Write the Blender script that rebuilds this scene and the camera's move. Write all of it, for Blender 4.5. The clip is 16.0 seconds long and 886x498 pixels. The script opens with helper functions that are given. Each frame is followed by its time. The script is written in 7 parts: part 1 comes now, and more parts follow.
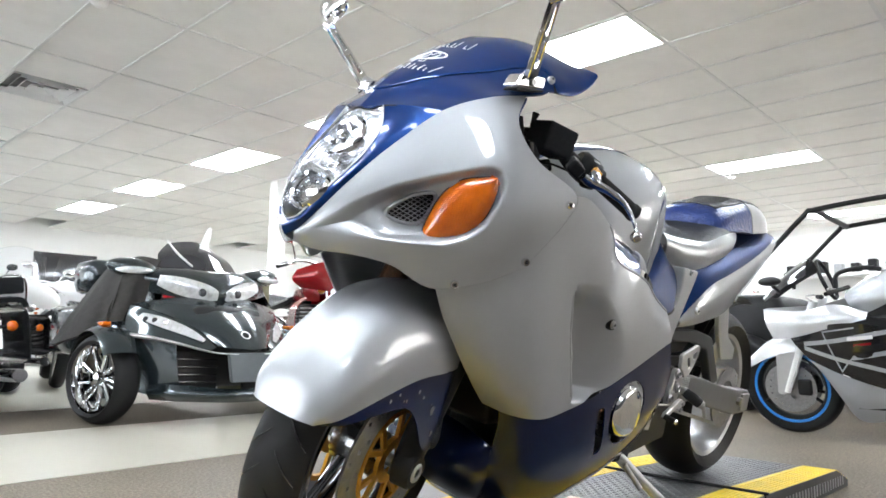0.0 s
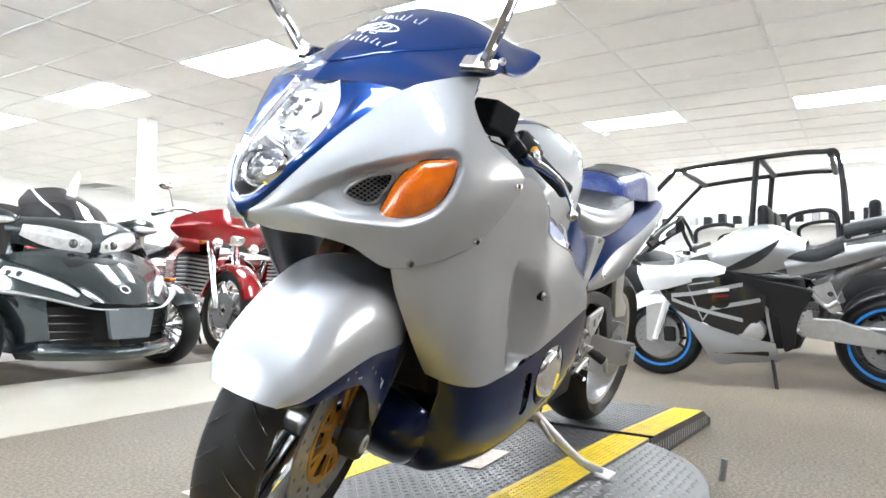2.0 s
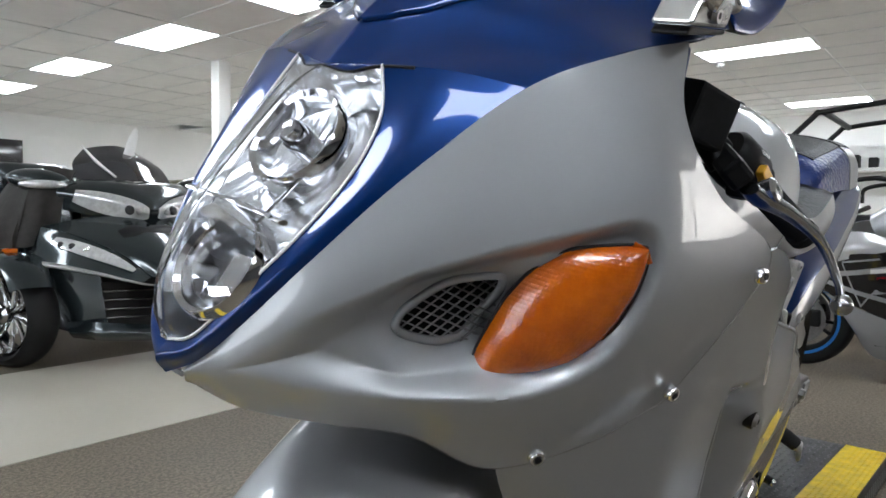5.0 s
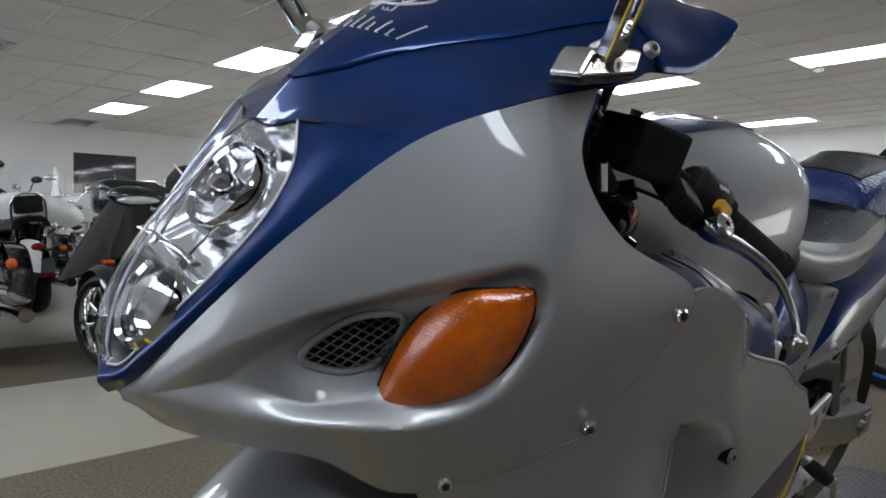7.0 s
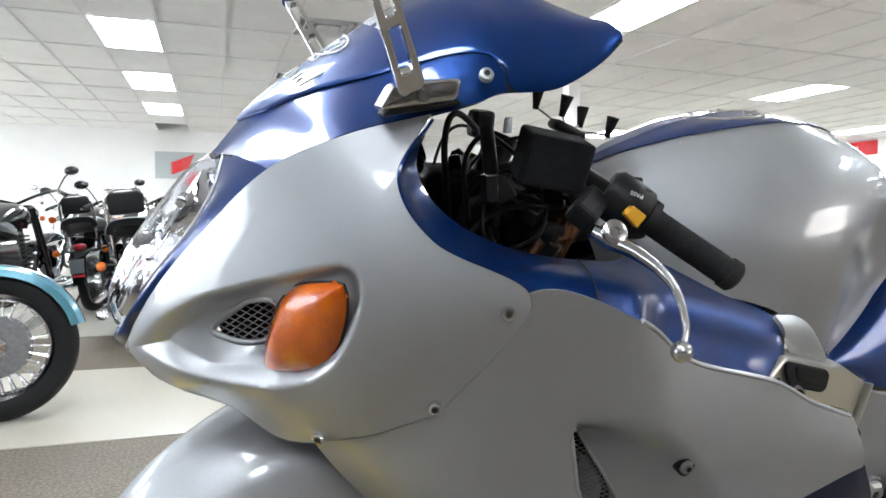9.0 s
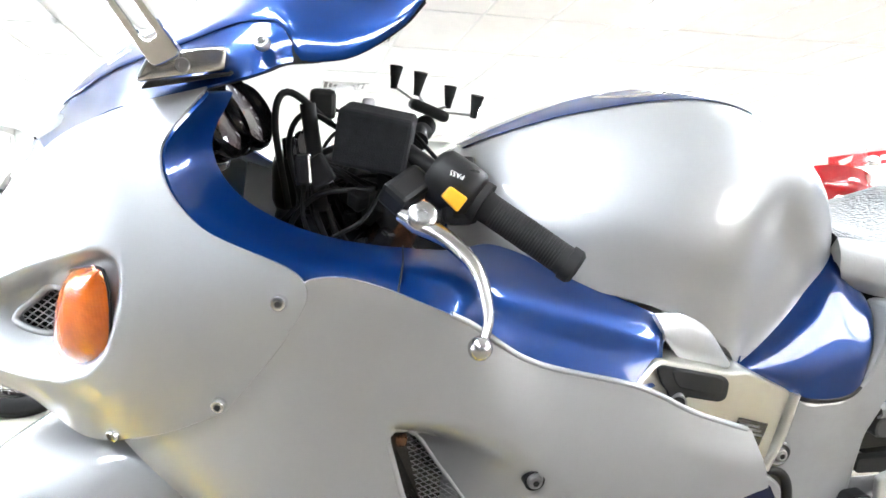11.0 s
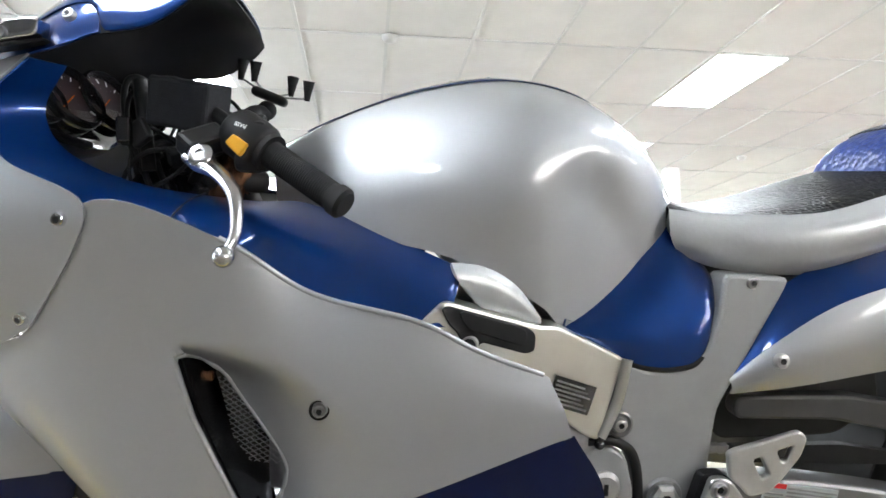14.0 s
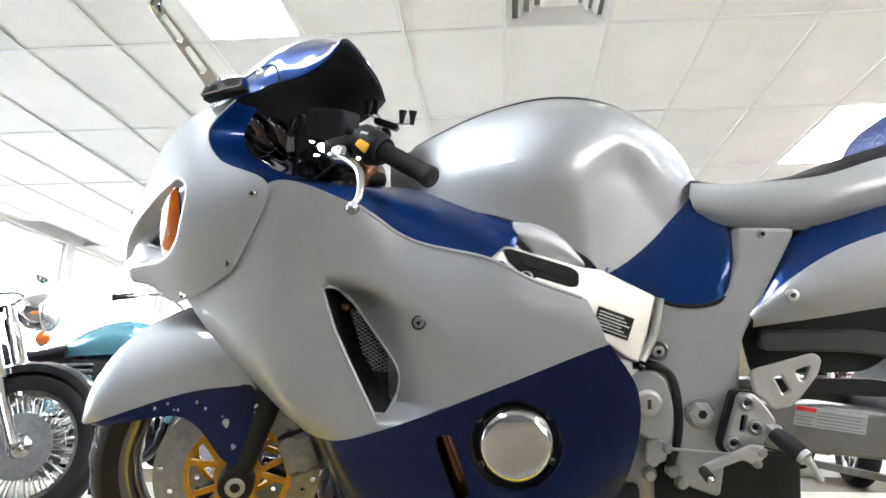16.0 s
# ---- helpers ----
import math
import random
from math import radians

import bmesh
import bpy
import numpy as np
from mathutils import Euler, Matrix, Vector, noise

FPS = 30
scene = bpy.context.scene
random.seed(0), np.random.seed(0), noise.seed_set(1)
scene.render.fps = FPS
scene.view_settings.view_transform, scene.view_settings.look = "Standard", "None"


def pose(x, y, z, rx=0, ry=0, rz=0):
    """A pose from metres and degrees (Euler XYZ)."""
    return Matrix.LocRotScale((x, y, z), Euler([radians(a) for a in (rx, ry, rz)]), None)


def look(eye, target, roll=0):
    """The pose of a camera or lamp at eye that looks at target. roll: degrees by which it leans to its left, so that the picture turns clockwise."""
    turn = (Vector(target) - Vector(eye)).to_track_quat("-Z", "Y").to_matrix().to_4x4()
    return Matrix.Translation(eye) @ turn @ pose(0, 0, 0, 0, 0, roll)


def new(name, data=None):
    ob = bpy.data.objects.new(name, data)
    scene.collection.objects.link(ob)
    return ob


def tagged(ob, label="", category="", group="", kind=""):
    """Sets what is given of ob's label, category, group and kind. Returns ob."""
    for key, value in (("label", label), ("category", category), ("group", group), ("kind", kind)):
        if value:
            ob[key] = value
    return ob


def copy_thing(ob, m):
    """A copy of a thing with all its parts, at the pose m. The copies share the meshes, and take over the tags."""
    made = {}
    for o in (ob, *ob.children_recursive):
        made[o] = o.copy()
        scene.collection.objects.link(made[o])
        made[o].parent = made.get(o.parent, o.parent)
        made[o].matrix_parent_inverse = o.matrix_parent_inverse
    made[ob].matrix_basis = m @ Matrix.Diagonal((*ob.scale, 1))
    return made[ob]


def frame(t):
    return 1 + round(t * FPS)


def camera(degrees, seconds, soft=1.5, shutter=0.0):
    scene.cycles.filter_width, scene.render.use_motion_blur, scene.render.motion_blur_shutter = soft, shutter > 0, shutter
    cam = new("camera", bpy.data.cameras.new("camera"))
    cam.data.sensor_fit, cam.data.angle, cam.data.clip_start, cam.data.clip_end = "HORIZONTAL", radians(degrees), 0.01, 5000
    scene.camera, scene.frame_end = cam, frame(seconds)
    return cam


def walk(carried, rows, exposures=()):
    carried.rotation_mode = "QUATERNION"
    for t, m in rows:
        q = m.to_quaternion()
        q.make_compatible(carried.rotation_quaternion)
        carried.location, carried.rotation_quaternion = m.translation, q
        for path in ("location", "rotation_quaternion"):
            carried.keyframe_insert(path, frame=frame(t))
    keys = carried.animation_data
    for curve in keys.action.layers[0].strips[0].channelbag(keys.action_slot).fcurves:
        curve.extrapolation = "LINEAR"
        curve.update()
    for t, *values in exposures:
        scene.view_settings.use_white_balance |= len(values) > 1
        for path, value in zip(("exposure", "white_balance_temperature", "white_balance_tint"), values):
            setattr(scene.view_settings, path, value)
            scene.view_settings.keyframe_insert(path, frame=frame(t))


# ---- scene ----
cam = camera(66.7, 16.0, soft=1.6)
PATH = [
    (0, (-0.884, -1.111, 0.486), (0.568, 0.24, 0.743), 0.7),
    (0.5, (-0.937, -1.127, 0.469), (0.613, 0.115, 0.708), 0.7),
    (1, (-0.962, -1.128, 0.458), (0.63, 0.071, 0.628), 0.5),
    (1.5, (-0.987, -1.097, 0.482), (0.665, 0.024, 0.595), 0.7),
    (2, (-0.99, -1.013, 0.544), (0.702, 0.05, 0.641), 0.5),
    (2.5, (-0.953, -0.913, 0.592), (0.734, 0.159, 0.658), 0.4),
    (3, (-0.846, -0.824, 0.653), (0.805, 0.304, 0.627), 0.5),
    (3.5, (-0.724, -0.744, 0.693), (0.889, 0.437, 0.619), 0.5),
    (6, (-0.448, -0.61, 0.8), (1.063, 0.696, 0.709), 0.8),
    (6.5, (-0.439, -0.658, 0.802), (1.031, 0.697, 0.721), 0.8),
    (7, (-0.424, -0.759, 0.802), (0.941, 0.7, 0.723), 0.8),
    (7.5, (-0.39, -0.862, 0.801), (0.797, 0.746, 0.722), 0.6),
    (8, (-0.31, -0.956, 0.831), (0.665, 0.788, 0.74), 0.6),
    (10.5, (0.093, -1.112, 0.784), (0.542, 0.835, 0.711), 0.4),
    (11, (0.148, -1.085, 0.791), (0.6, 0.862, 0.726), 0.4),
    (11.5, (0.199, -1.062, 0.783), (0.661, 0.883, 0.727), 0.4),
    (12, (0.26, -1.045, 0.781), (0.733, 0.897, 0.737), 0.3),
    (12.5, (0.326, -1.045, 0.776), (0.785, 0.901, 0.746), 0.3),
    (13, (0.365, -1.095, 0.744), (0.71, 0.875, 0.735), 0.3),
    (13.5, (0.427, -1.152, 0.69), (0.68, 0.831, 0.766), 0.3),
    (14, (0.463, -1.209, 0.615), (0.69, 0.766, 0.836), 0.3),
    (14.5, (0.509, -1.269, 0.509), (0.664, 0.689, 0.887), 0.0),
    (15, (0.525, -1.357, 0.454), (0.549, 0.587, 0.922), 0.1),
    (15.5, (0.542, -1.432, 0.406), (0.413, 0.494, 0.929), 0.2),
    (16, (0.554, -1.497, 0.363), (0.374, 0.435, 0.848), 0.3),
]
walk(cam, [(t, look(eye, target, roll)) for t, eye, target, roll in PATH],
     exposures=[(0.0, 0.95), (0.5, 1.3), (1.5, 1.4), (3.5, 1.0), (6.0, -0.58), (7.0, -0.68), (7.5, -0.25), (8.0, -0.05), (10.5, 2.0), (11.5, 2.1), (12.5, 1.6), (13.5, 1.4), (14.5, 1.35), (16.0, 1.5)])

# ---------------------------------------------------------------- world and light
world = bpy.data.worlds.new("showroom_world")
scene.world = world
world.use_nodes = True
wn = world.node_tree.nodes
sky = wn.new("ShaderNodeTexSky")
sky.sky_type, sky.sun_disc = "NISHITA", False
sky.sun_elevation, sky.sun_rotation = radians(40), radians(250)
world.node_tree.links.new(sky.outputs[0], wn["Background"].inputs[0])
wn["Background"].inputs[1].default_value = 0.12

FLOOR, CEIL = -0.10, 2.62      # heights; 0 is the top of the display platform
LEAN = 12.9                    # the motorcycle leans on its side stand


# ---------------------------------------------------------------- helpers
def material(name, color, rough=0.5, metal=0.0, coat=0.0, spots=0.0, scale=30.0, bump=0.0, bump_scale=200.0,
             dark=None, wear=0.0, sheen=0.0, spec=0.5, emit=0.0, trans=0.0, ior=1.45):
    """A surface with broad tonal variation, fine grain and optional relief."""
    m = bpy.data.materials.new(name)
    m.use_nodes = True
    nt = m.node_tree
    p = nt.nodes["Principled BSDF"]
    color = color if len(color) == 4 else (*color, 1.0)
    p.inputs["Roughness"].default_value, p.inputs["Metallic"].default_value = rough, metal
    p.inputs["Coat Weight"].default_value, p.inputs["Coat Roughness"].default_value = coat, 0.03
    p.inputs["Specular IOR Level"].default_value = spec
    p.inputs["Transmission Weight"].default_value, p.inputs["IOR"].default_value = trans, ior
    p.inputs["Base Color"].default_value = color
    if emit:
        p.inputs["Emission Color"].default_value, p.inputs["Emission Strength"].default_value = color, emit
    co = nt.nodes.new("ShaderNodeTexCoord")
    if spots:
        n = nt.nodes.new("ShaderNodeTexNoise")
        n.inputs["Scale"].default_value, n.inputs["Detail"].default_value, n.inputs["Roughness"].default_value = scale, 8.0, 0.65
        nt.links.new(co.outputs["Object"], n.inputs["Vector"])
        r = nt.nodes.new("ShaderNodeValToRGB")
        lo = dark or tuple(c * (1 - spots) for c in color[:3]) + (1.0,)
        r.color_ramp.elements[0].color, r.color_ramp.elements[1].color = lo, color
        r.color_ramp.elements[0].position, r.color_ramp.elements[1].position = 0.32, 0.68
        nt.links.new(n.outputs["Fac"], r.inputs["Fac"])
        nt.links.new(r.outputs["Color"], p.inputs["Base Color"])
        if wear:
            k = nt.nodes.new("ShaderNodeMapRange")
            k.inputs["To Min"].default_value, k.inputs["To Max"].default_value = max(0.02, rough - wear), min(1.0, rough + wear)
            nt.links.new(n.outputs["Fac"], k.inputs["Value"])
            nt.links.new(k.outputs["Result"], p.inputs["Roughness"])
    if bump:
        b = nt.nodes.new("ShaderNodeTexNoise")
        b.inputs["Scale"].default_value, b.inputs["Detail"].default_value = bump_scale, 4.0
        nt.links.new(co.outputs["Object"], b.inputs["Vector"])
        u = nt.nodes.new("ShaderNodeBump")
        u.inputs["Strength"].default_value, u.inputs["Distance"].default_value = bump, 0.002
        nt.links.new(b.outputs["Fac"], u.inputs["Height"])
        nt.links.new(u.outputs["Normal"], p.inputs["Normal"])
    return m


def mesh_of(name, bm, mat, smooth=True):
    me = bpy.data.meshes.new(name)
    bm.normal_update()
    bm.to_mesh(me)
    bm.free()
    for poly in me.polygons:
        poly.use_smooth = smooth
    me.materials.append(mat)
    return me


def thing(name, label="", category="", group="", kind="", at=None):
    ob = new(name)
    ob.empty_display_size = 0.1
    if at is not None:
        ob.matrix_basis = at
    return tagged(ob, label, category, group, kind)


def part(name, bm, mat, parent=None, label="", smooth=True, m=None):
    """One mesh object out of a bmesh, under a thing or a part."""
    ob = new(name, mesh_of(name, bm, mat, smooth))
    ob.parent = parent
    if m is not None:
        ob.matrix_basis = m
    if label:
        tagged(ob, label)
    return ob


def solid(name, bm, mat, label, category, group="", kind="", smooth=False, m=None):
    ob = part(name, bm, mat, None, "", smooth, m)
    return tagged(ob, label, category, group, kind)


def sharp(bm, degrees=35):
    """Mark hard edges, so that shading breaks there."""
    bm.normal_update()
    for e in bm.edges:
        if len(e.link_faces) == 2 and e.calc_face_angle(0) > radians(degrees):
            e.smooth = False
    return bm


def box(x0, y0, z0, x1, y1, z1, bev=0.0, seg=2, bm=None):
    own = bm is None
    b = bmesh.new()
    bmesh.ops.create_cube(b, size=1)
    for v in b.verts:
        v.co = Vector(((x0 + x1) / 2 + v.co.x * (x1 - x0), (y0 + y1) / 2 + v.co.y * (y1 - y0), (z0 + z1) / 2 + v.co.z * (z1 - z0)))
    if bev:
        bmesh.ops.bevel(b, geom=b.edges[:], offset=bev, segments=seg, affect="EDGES", profile=0.5)
    return b if own else join(bm, b)


def join(a, b, m=None):
    """Add bmesh b to bmesh a."""
    if m is not None:
        bmesh.ops.transform(b, matrix=m, verts=b.verts)
    vs = [a.verts.new(v.co) for v in b.verts]
    b.verts.index_update()
    for f in b.faces:
        try:
            a.faces.new([vs[v.index] for v in f.verts])
        except ValueError:
            pass
    for e in b.edges:
        if not e.smooth:
            k = a.edges.get((vs[e.verts[0].index], vs[e.verts[1].index]))
            if k is not None:
                k.smooth = False
    b.free()
    return a


def curve(P, n):
    """n points along a Catmull-Rom curve through P."""
    P = np.asarray(P, float)
    k = len(P)
    Q = np.vstack([2 * P[0] - P[1], P, 2 * P[-1] - P[-2]])
    out = []
    for s in np.linspace(0, k - 1, n):
        i = min(int(s), k - 2)
        t = s - i
        a, b, c, d = Q[i:i + 4]
        out.append(0.5 * (2 * b + (c - a) * t + (2 * a - 5 * b + 4 * c - d) * t * t + (3 * b - a - 3 * c + d) * t ** 3))
    return np.array(out)


def net(cols, nu, nv):
    """A smooth grid of nu x nv points through the control columns."""
    cols = [curve(c, nv) for c in cols]
    return np.stack([curve([c[j] for c in cols], nu) for j in range(nv)], 1)


def normals(G):
    du, dv = np.gradient(G, axis=0), np.gradient(G, axis=1)
    n = np.cross(du, dv)
    l = np.linalg.norm(n, axis=2, keepdims=True)
    return n / np.maximum(l, 1e-9)


def sheet(G, thick=0.003, side=1, bm=None, keep=None):
    """A shell out of a grid of points; side tells to which side of the grid the thickness goes. keep(i, j): faces to leave in."""
    b = bmesh.new()
    nu, nv = G.shape[:2]
    N = normals(G) * thick * side
    A = [[b.verts.new(G[i, j]) for j in range(nv)] for i in range(nu)]
    B = [[b.verts.new(G[i, j] + N[i, j]) for j in range(nv)] for i in range(nu)]
    ok = np.array([[keep is None or keep(i, j) for j in range(nv - 1)] for i in range(nu - 1)])
    for i in range(nu - 1):
        for j in range(nv - 1):
            if not ok[i, j]:
                continue
            b.faces.new((A[i][j], A[i + 1][j], A[i + 1][j + 1], A[i][j + 1]))
            b.faces.new((B[i][j], B[i][j + 1], B[i + 1][j + 1], B[i + 1][j]))
            for (p, q), (k, l) in (((( i, j), (i + 1, j))), (i, j - 1)), (((i + 1, j), (i + 1, j + 1)), (i + 1, j)), (((i + 1, j + 1), (i, j + 1)), (i, j + 1)), (((i, j + 1), (i, j)), (i - 1, j)):
                if not (0 <= k < nu - 1 and 0 <= l < nv - 1 and ok[k, l]):
                    b.faces.new((A[q[0]][q[1]], A[p[0]][p[1]], B[p[0]][p[1]], B[q[0]][q[1]]))
    loose = [v for v in b.verts if not v.link_faces]
    bmesh.ops.delete(b, geom=loose, context="VERTS")
    bmesh.ops.recalc_face_normals(b, faces=b.faces[:])
    sharp(b, 50)
    return b if bm is None else join(bm, b)


def signed(poly, A, B):
    """Distance of points (A, B) to a closed outline, positive inside, and the nearest points on it."""
    P = np.array(poly, float)
    best, near, inside = np.full(A.shape, 9.0), np.zeros(A.shape + (2,)), np.zeros(A.shape, bool)
    for p, q in zip(P, np.roll(P, -1, 0)):
        d = q - p
        t = np.clip(((A - p[0]) * d[0] + (B - p[1]) * d[1]) / (d @ d), 0, 1)
        x, y = p[0] + t * d[0], p[1] + t * d[1]
        r = np.hypot(A - x, B - y)
        m = r < best
        best = np.where(m, r, best)
        near[m] = np.stack([x, y], -1)[m]
        cross = ((p[1] > B) != (q[1] > B)) & (A < (q[0] - p[0]) * (B - p[1]) / (q[1] - p[1] + 1e-12) + p[0])
        inside ^= cross
    return np.where(inside, best, -best), near


def wires(poly, lay, pitch, r, angles=(32, -32), bm=None):
    """A diamond wire mesh clipped to a convex outline in the plane; lay(u, v) gives the place in space."""
    b = bmesh.new() if bm is None else bm
    P = np.array(poly, float)
    c = P.mean(0)
    R = np.abs(P - c).max() * 1.6
    for an in angles:
        d, n = np.array((math.cos(radians(an)), math.sin(radians(an)))), np.array((-math.sin(radians(an)), math.cos(radians(an))))
        for k in range(int(-R / pitch), int(R / pitch) + 1):
            o = c + n * k * pitch
            hits = []
            for p, q in zip(P, np.roll(P, -1, 0)):
                e = q - p
                den = d[0] * e[1] - d[1] * e[0]
                if abs(den) < 1e-9:
                    continue
                t = ((p[0] - o[0]) * e[1] - (p[1] - o[1]) * e[0]) / den
                s = ((p[0] - o[0]) * d[1] - (p[1] - o[1]) * d[0]) / den
                if 0 <= s <= 1:
                    hits.append(t)
            if len(hits) >= 2 and max(hits) - min(hits) > 0.003:
                tube([lay(*(o + d * min(hits))), lay(*(o + d * max(hits)))], r, 5, bm=b, caps=False)
    return b


def both(G):
    """A grid over the left half and its mirror image, as one grid from left edge to right edge; the first row lies on the middle plane."""
    M = G[:, ::-1].copy()
    R = G[:, 1:].copy()
    R[..., 1] *= -1
    return np.concatenate([M, R], 1)


def mirrored(G):
    M = G.copy()
    M[..., 1] *= -1
    return M


def tube(P, r, seg=10, n=None, bm=None, caps=True, flat=1.0):
    """A round bar along a curve; r a radius or one for each control point."""
    P = np.asarray(P, float)
    n = n or (len(P) if len(P) == 2 else len(P) * 6)
    rr = np.interp(np.linspace(0, 1, n), np.linspace(0, 1, len(np.atleast_1d(r))) if np.ndim(r) else [0, 1], np.atleast_1d(r) if np.ndim(r) else [r, r])
    C = curve(P, n) if len(P) > 2 else np.linspace(P[0], P[1], n)
    b = bmesh.new()
    T = np.gradient(C, axis=0)
    T /= np.linalg.norm(T, axis=1, keepdims=True) + 1e-12
    u = np.cross(T[0], (0, 0, 1) if abs(T[0][2]) < 0.9 else (1, 0, 0))
    rings = []
    for i in range(n):
        u = u - T[i] * (u @ T[i])
        u /= np.linalg.norm(u)
        w = np.cross(T[i], u)
        rings.append([b.verts.new(C[i] + rr[i] * (np.cos(a) * u + flat * np.sin(a) * w)) for a in np.linspace(0, 2 * np.pi, seg, endpoint=False)])
    for i in range(n - 1):
        for k in range(seg):
            b.faces.new((rings[i][k], rings[i][(k + 1) % seg], rings[i + 1][(k + 1) % seg], rings[i + 1][k]))
    if caps:
        b.faces.new(rings[0][::-1])
        b.faces.new(rings[-1])
        sharp(b, 60)
    return b if bm is None else join(bm, b)


def lathe(profile, seg=48, axis="y", closed=True, bm=None):
    """Turn a profile of (radius, along) about an axis."""
    b = bmesh.new()
    rings = []
    for a in np.linspace(0, 2 * np.pi, seg, endpoint=False):
        c, s = np.cos(a), np.sin(a)
        rings.append([b.verts.new({"y": (r * c, h, r * s), "z": (r * c, r * s, h), "x": (h, r * c, r * s)}[axis]) for r, h in profile])
    k = len(profile)
    for i in range(seg):
        A, B = rings[i], rings[(i + 1) % seg]
        for j in range(k if closed else k - 1):
            q = (j + 1) % k
            b.faces.new((A[j], A[q], B[q], B[j]))
    bmesh.ops.remove_doubles(b, verts=b.verts, dist=1e-6)
    bmesh.ops.recalc_face_normals(b, faces=b.faces[:])
    sharp(b, 48)
    return b if bm is None else join(bm, b)


def plate(outline, y0, y1, bev=0.0, bm=None, axes="xz", holes=()):
    """A flat piece: an outline in two axes, extruded along the third, with holes cut through."""
    b = bmesh.new()

    def at(p, h):
        return {"xz": (p[0], h, p[1]), "xy": (p[0], p[1], h), "yz": (h, p[0], p[1])}[axes]
    loops = [list(outline)] + [list(h) for h in holes]
    edges = []
    for lp in loops:
        vs = [b.verts.new(at(p, y0)) for p in lp]
        edges += [b.edges.new((vs[i], vs[(i + 1) % len(vs)])) for i in range(len(vs))]
    bmesh.ops.triangle_fill(b, edges=edges, use_beauty=True)
    ex = bmesh.ops.extrude_face_region(b, geom=b.faces[:])
    d = Vector(at((0, 0), y1 - y0))
    bmesh.ops.translate(b, vec=d, verts=[v for v in ex["geom"] if isinstance(v, bmesh.types.BMVert)])
    bmesh.ops.recalc_face_normals(b, faces=b.faces[:])
    if bev:
        bmesh.ops.dissolve_limit(b, angle_limit=radians(2), verts=b.verts[:], edges=b.edges[:])
        es = [e for e in b.edges if len(e.link_faces) == 2 and e.calc_face_angle(0) > radians(50)]
        bmesh.ops.bevel(b, geom=es, offset=bev, segments=2, affect="EDGES", profile=0.5)
    return b if bm is None else join(bm, b)


def rounded(pts, r, n=5):
    """An outline with rounded corners."""
    out = []
    P = [np.array(p, float) for p in pts]
    for i, p in enumerate(P):
        a, c = P[i - 1] - p, P[(i + 1) % len(P)] - p
        ra = min(r, np.linalg.norm(a) / 2.1, np.linalg.norm(c) / 2.1)
        s, e = p + a / np.linalg.norm(a) * ra, p + c / np.linalg.norm(c) * ra
        out += [tuple((1 - t) ** 2 * s + 2 * t * (1 - t) * p + t * t * e) for t in np.linspace(0, 1, n)]
    return out


def disc(r, n=24, c=(0, 0), a0=0.0):
    return [(c[0] + r * math.cos(a0 + 2 * math.pi * i / n), c[1] + r * math.sin(a0 + 2 * math.pi * i / n)) for i in range(n)]


def ball(r, m=None, seg=16, bm=None, squash=(1, 1, 1)):
    b = bmesh.new()
    bmesh.ops.create_uvsphere(b, u_segments=seg, v_segments=seg // 2 + 2, radius=r)
    bmesh.ops.scale(b, vec=squash, verts=b.verts)
    if m is not None:
        bmesh.ops.transform(b, matrix=m, verts=b.verts)
    return b if bm is None else join(bm, b)


def facing(p, n, spin=0.0):
    """A pose at p whose +z looks along n."""
    q = Vector(n).to_track_quat("Z", "Y").to_matrix().to_4x4()
    return Matrix.Translation(p) @ q @ pose(0, 0, 0, 0, 0, spin)

# ---------------------------------------------------------------- materials
SILVER = material("silver_paint", (0.375, 0.386, 0.404), 0.53, 0.76, 1.0, spots=0.05, scale=6, bump=0.015, bump_scale=900)
BLUE = material("blue_metallic_paint", (0.0010, 0.026, 0.132), 0.30, 0.5, 1.0, spec=0.15, spots=0.2, scale=9, bump=0.01, bump_scale=700)
NAVY = material("dark_blue_paint", (0.0010, 0.006, 0.040), 0.30, 0.3, 1.0, spec=0.05, spots=0.3, scale=14)
for pm in (SILVER, BLUE, NAVY):
    pm.node_tree.nodes["Principled BSDF"].inputs["Coat IOR"].default_value = 1.5 if pm == SILVER else 1.38
    nz, mr, tco = (pm.node_tree.nodes.new(n) for n in ("ShaderNodeTexNoise", "ShaderNodeMapRange", "ShaderNodeTexCoord"))
    nz.inputs["Scale"].default_value, nz.inputs["Detail"].default_value = 14, 9
    mr.inputs["From Min"].default_value, mr.inputs["From Max"].default_value = 0.35, 0.75
    mr.inputs["To Min"].default_value, mr.inputs["To Max"].default_value = 0.015, 0.10
    pm.node_tree.links.new(tco.outputs["Object"], nz.inputs["Vector"])
    pm.node_tree.links.new(nz.outputs["Fac"], mr.inputs["Value"])
    pm.node_tree.links.new(mr.outputs["Result"], pm.node_tree.nodes["Principled BSDF"].inputs["Coat Roughness"])
BLACK = material("black_plastic", (0.011, 0.011, 0.012), 0.5, spec=0.3, spots=0.3, scale=40, bump=0.1, bump_scale=900)
BLACK_GLOSS = material("gloss_black_paint", (0.008, 0.008, 0.010), 0.16, 0, 0.6, spots=0.2, scale=12)
RUBBER = material("tyre_rubber", (0.008, 0.008, 0.009), 0.55, spec=0.3, spots=0.35, scale=25, bump=0.2, bump_scale=500, wear=0.15)
DIAL = material("dial_face", (0.007, 0.006, 0.006), 0.5, spec=0.2, spots=0.4, scale=40, dark=(0.018, 0.004, 0.004, 1))
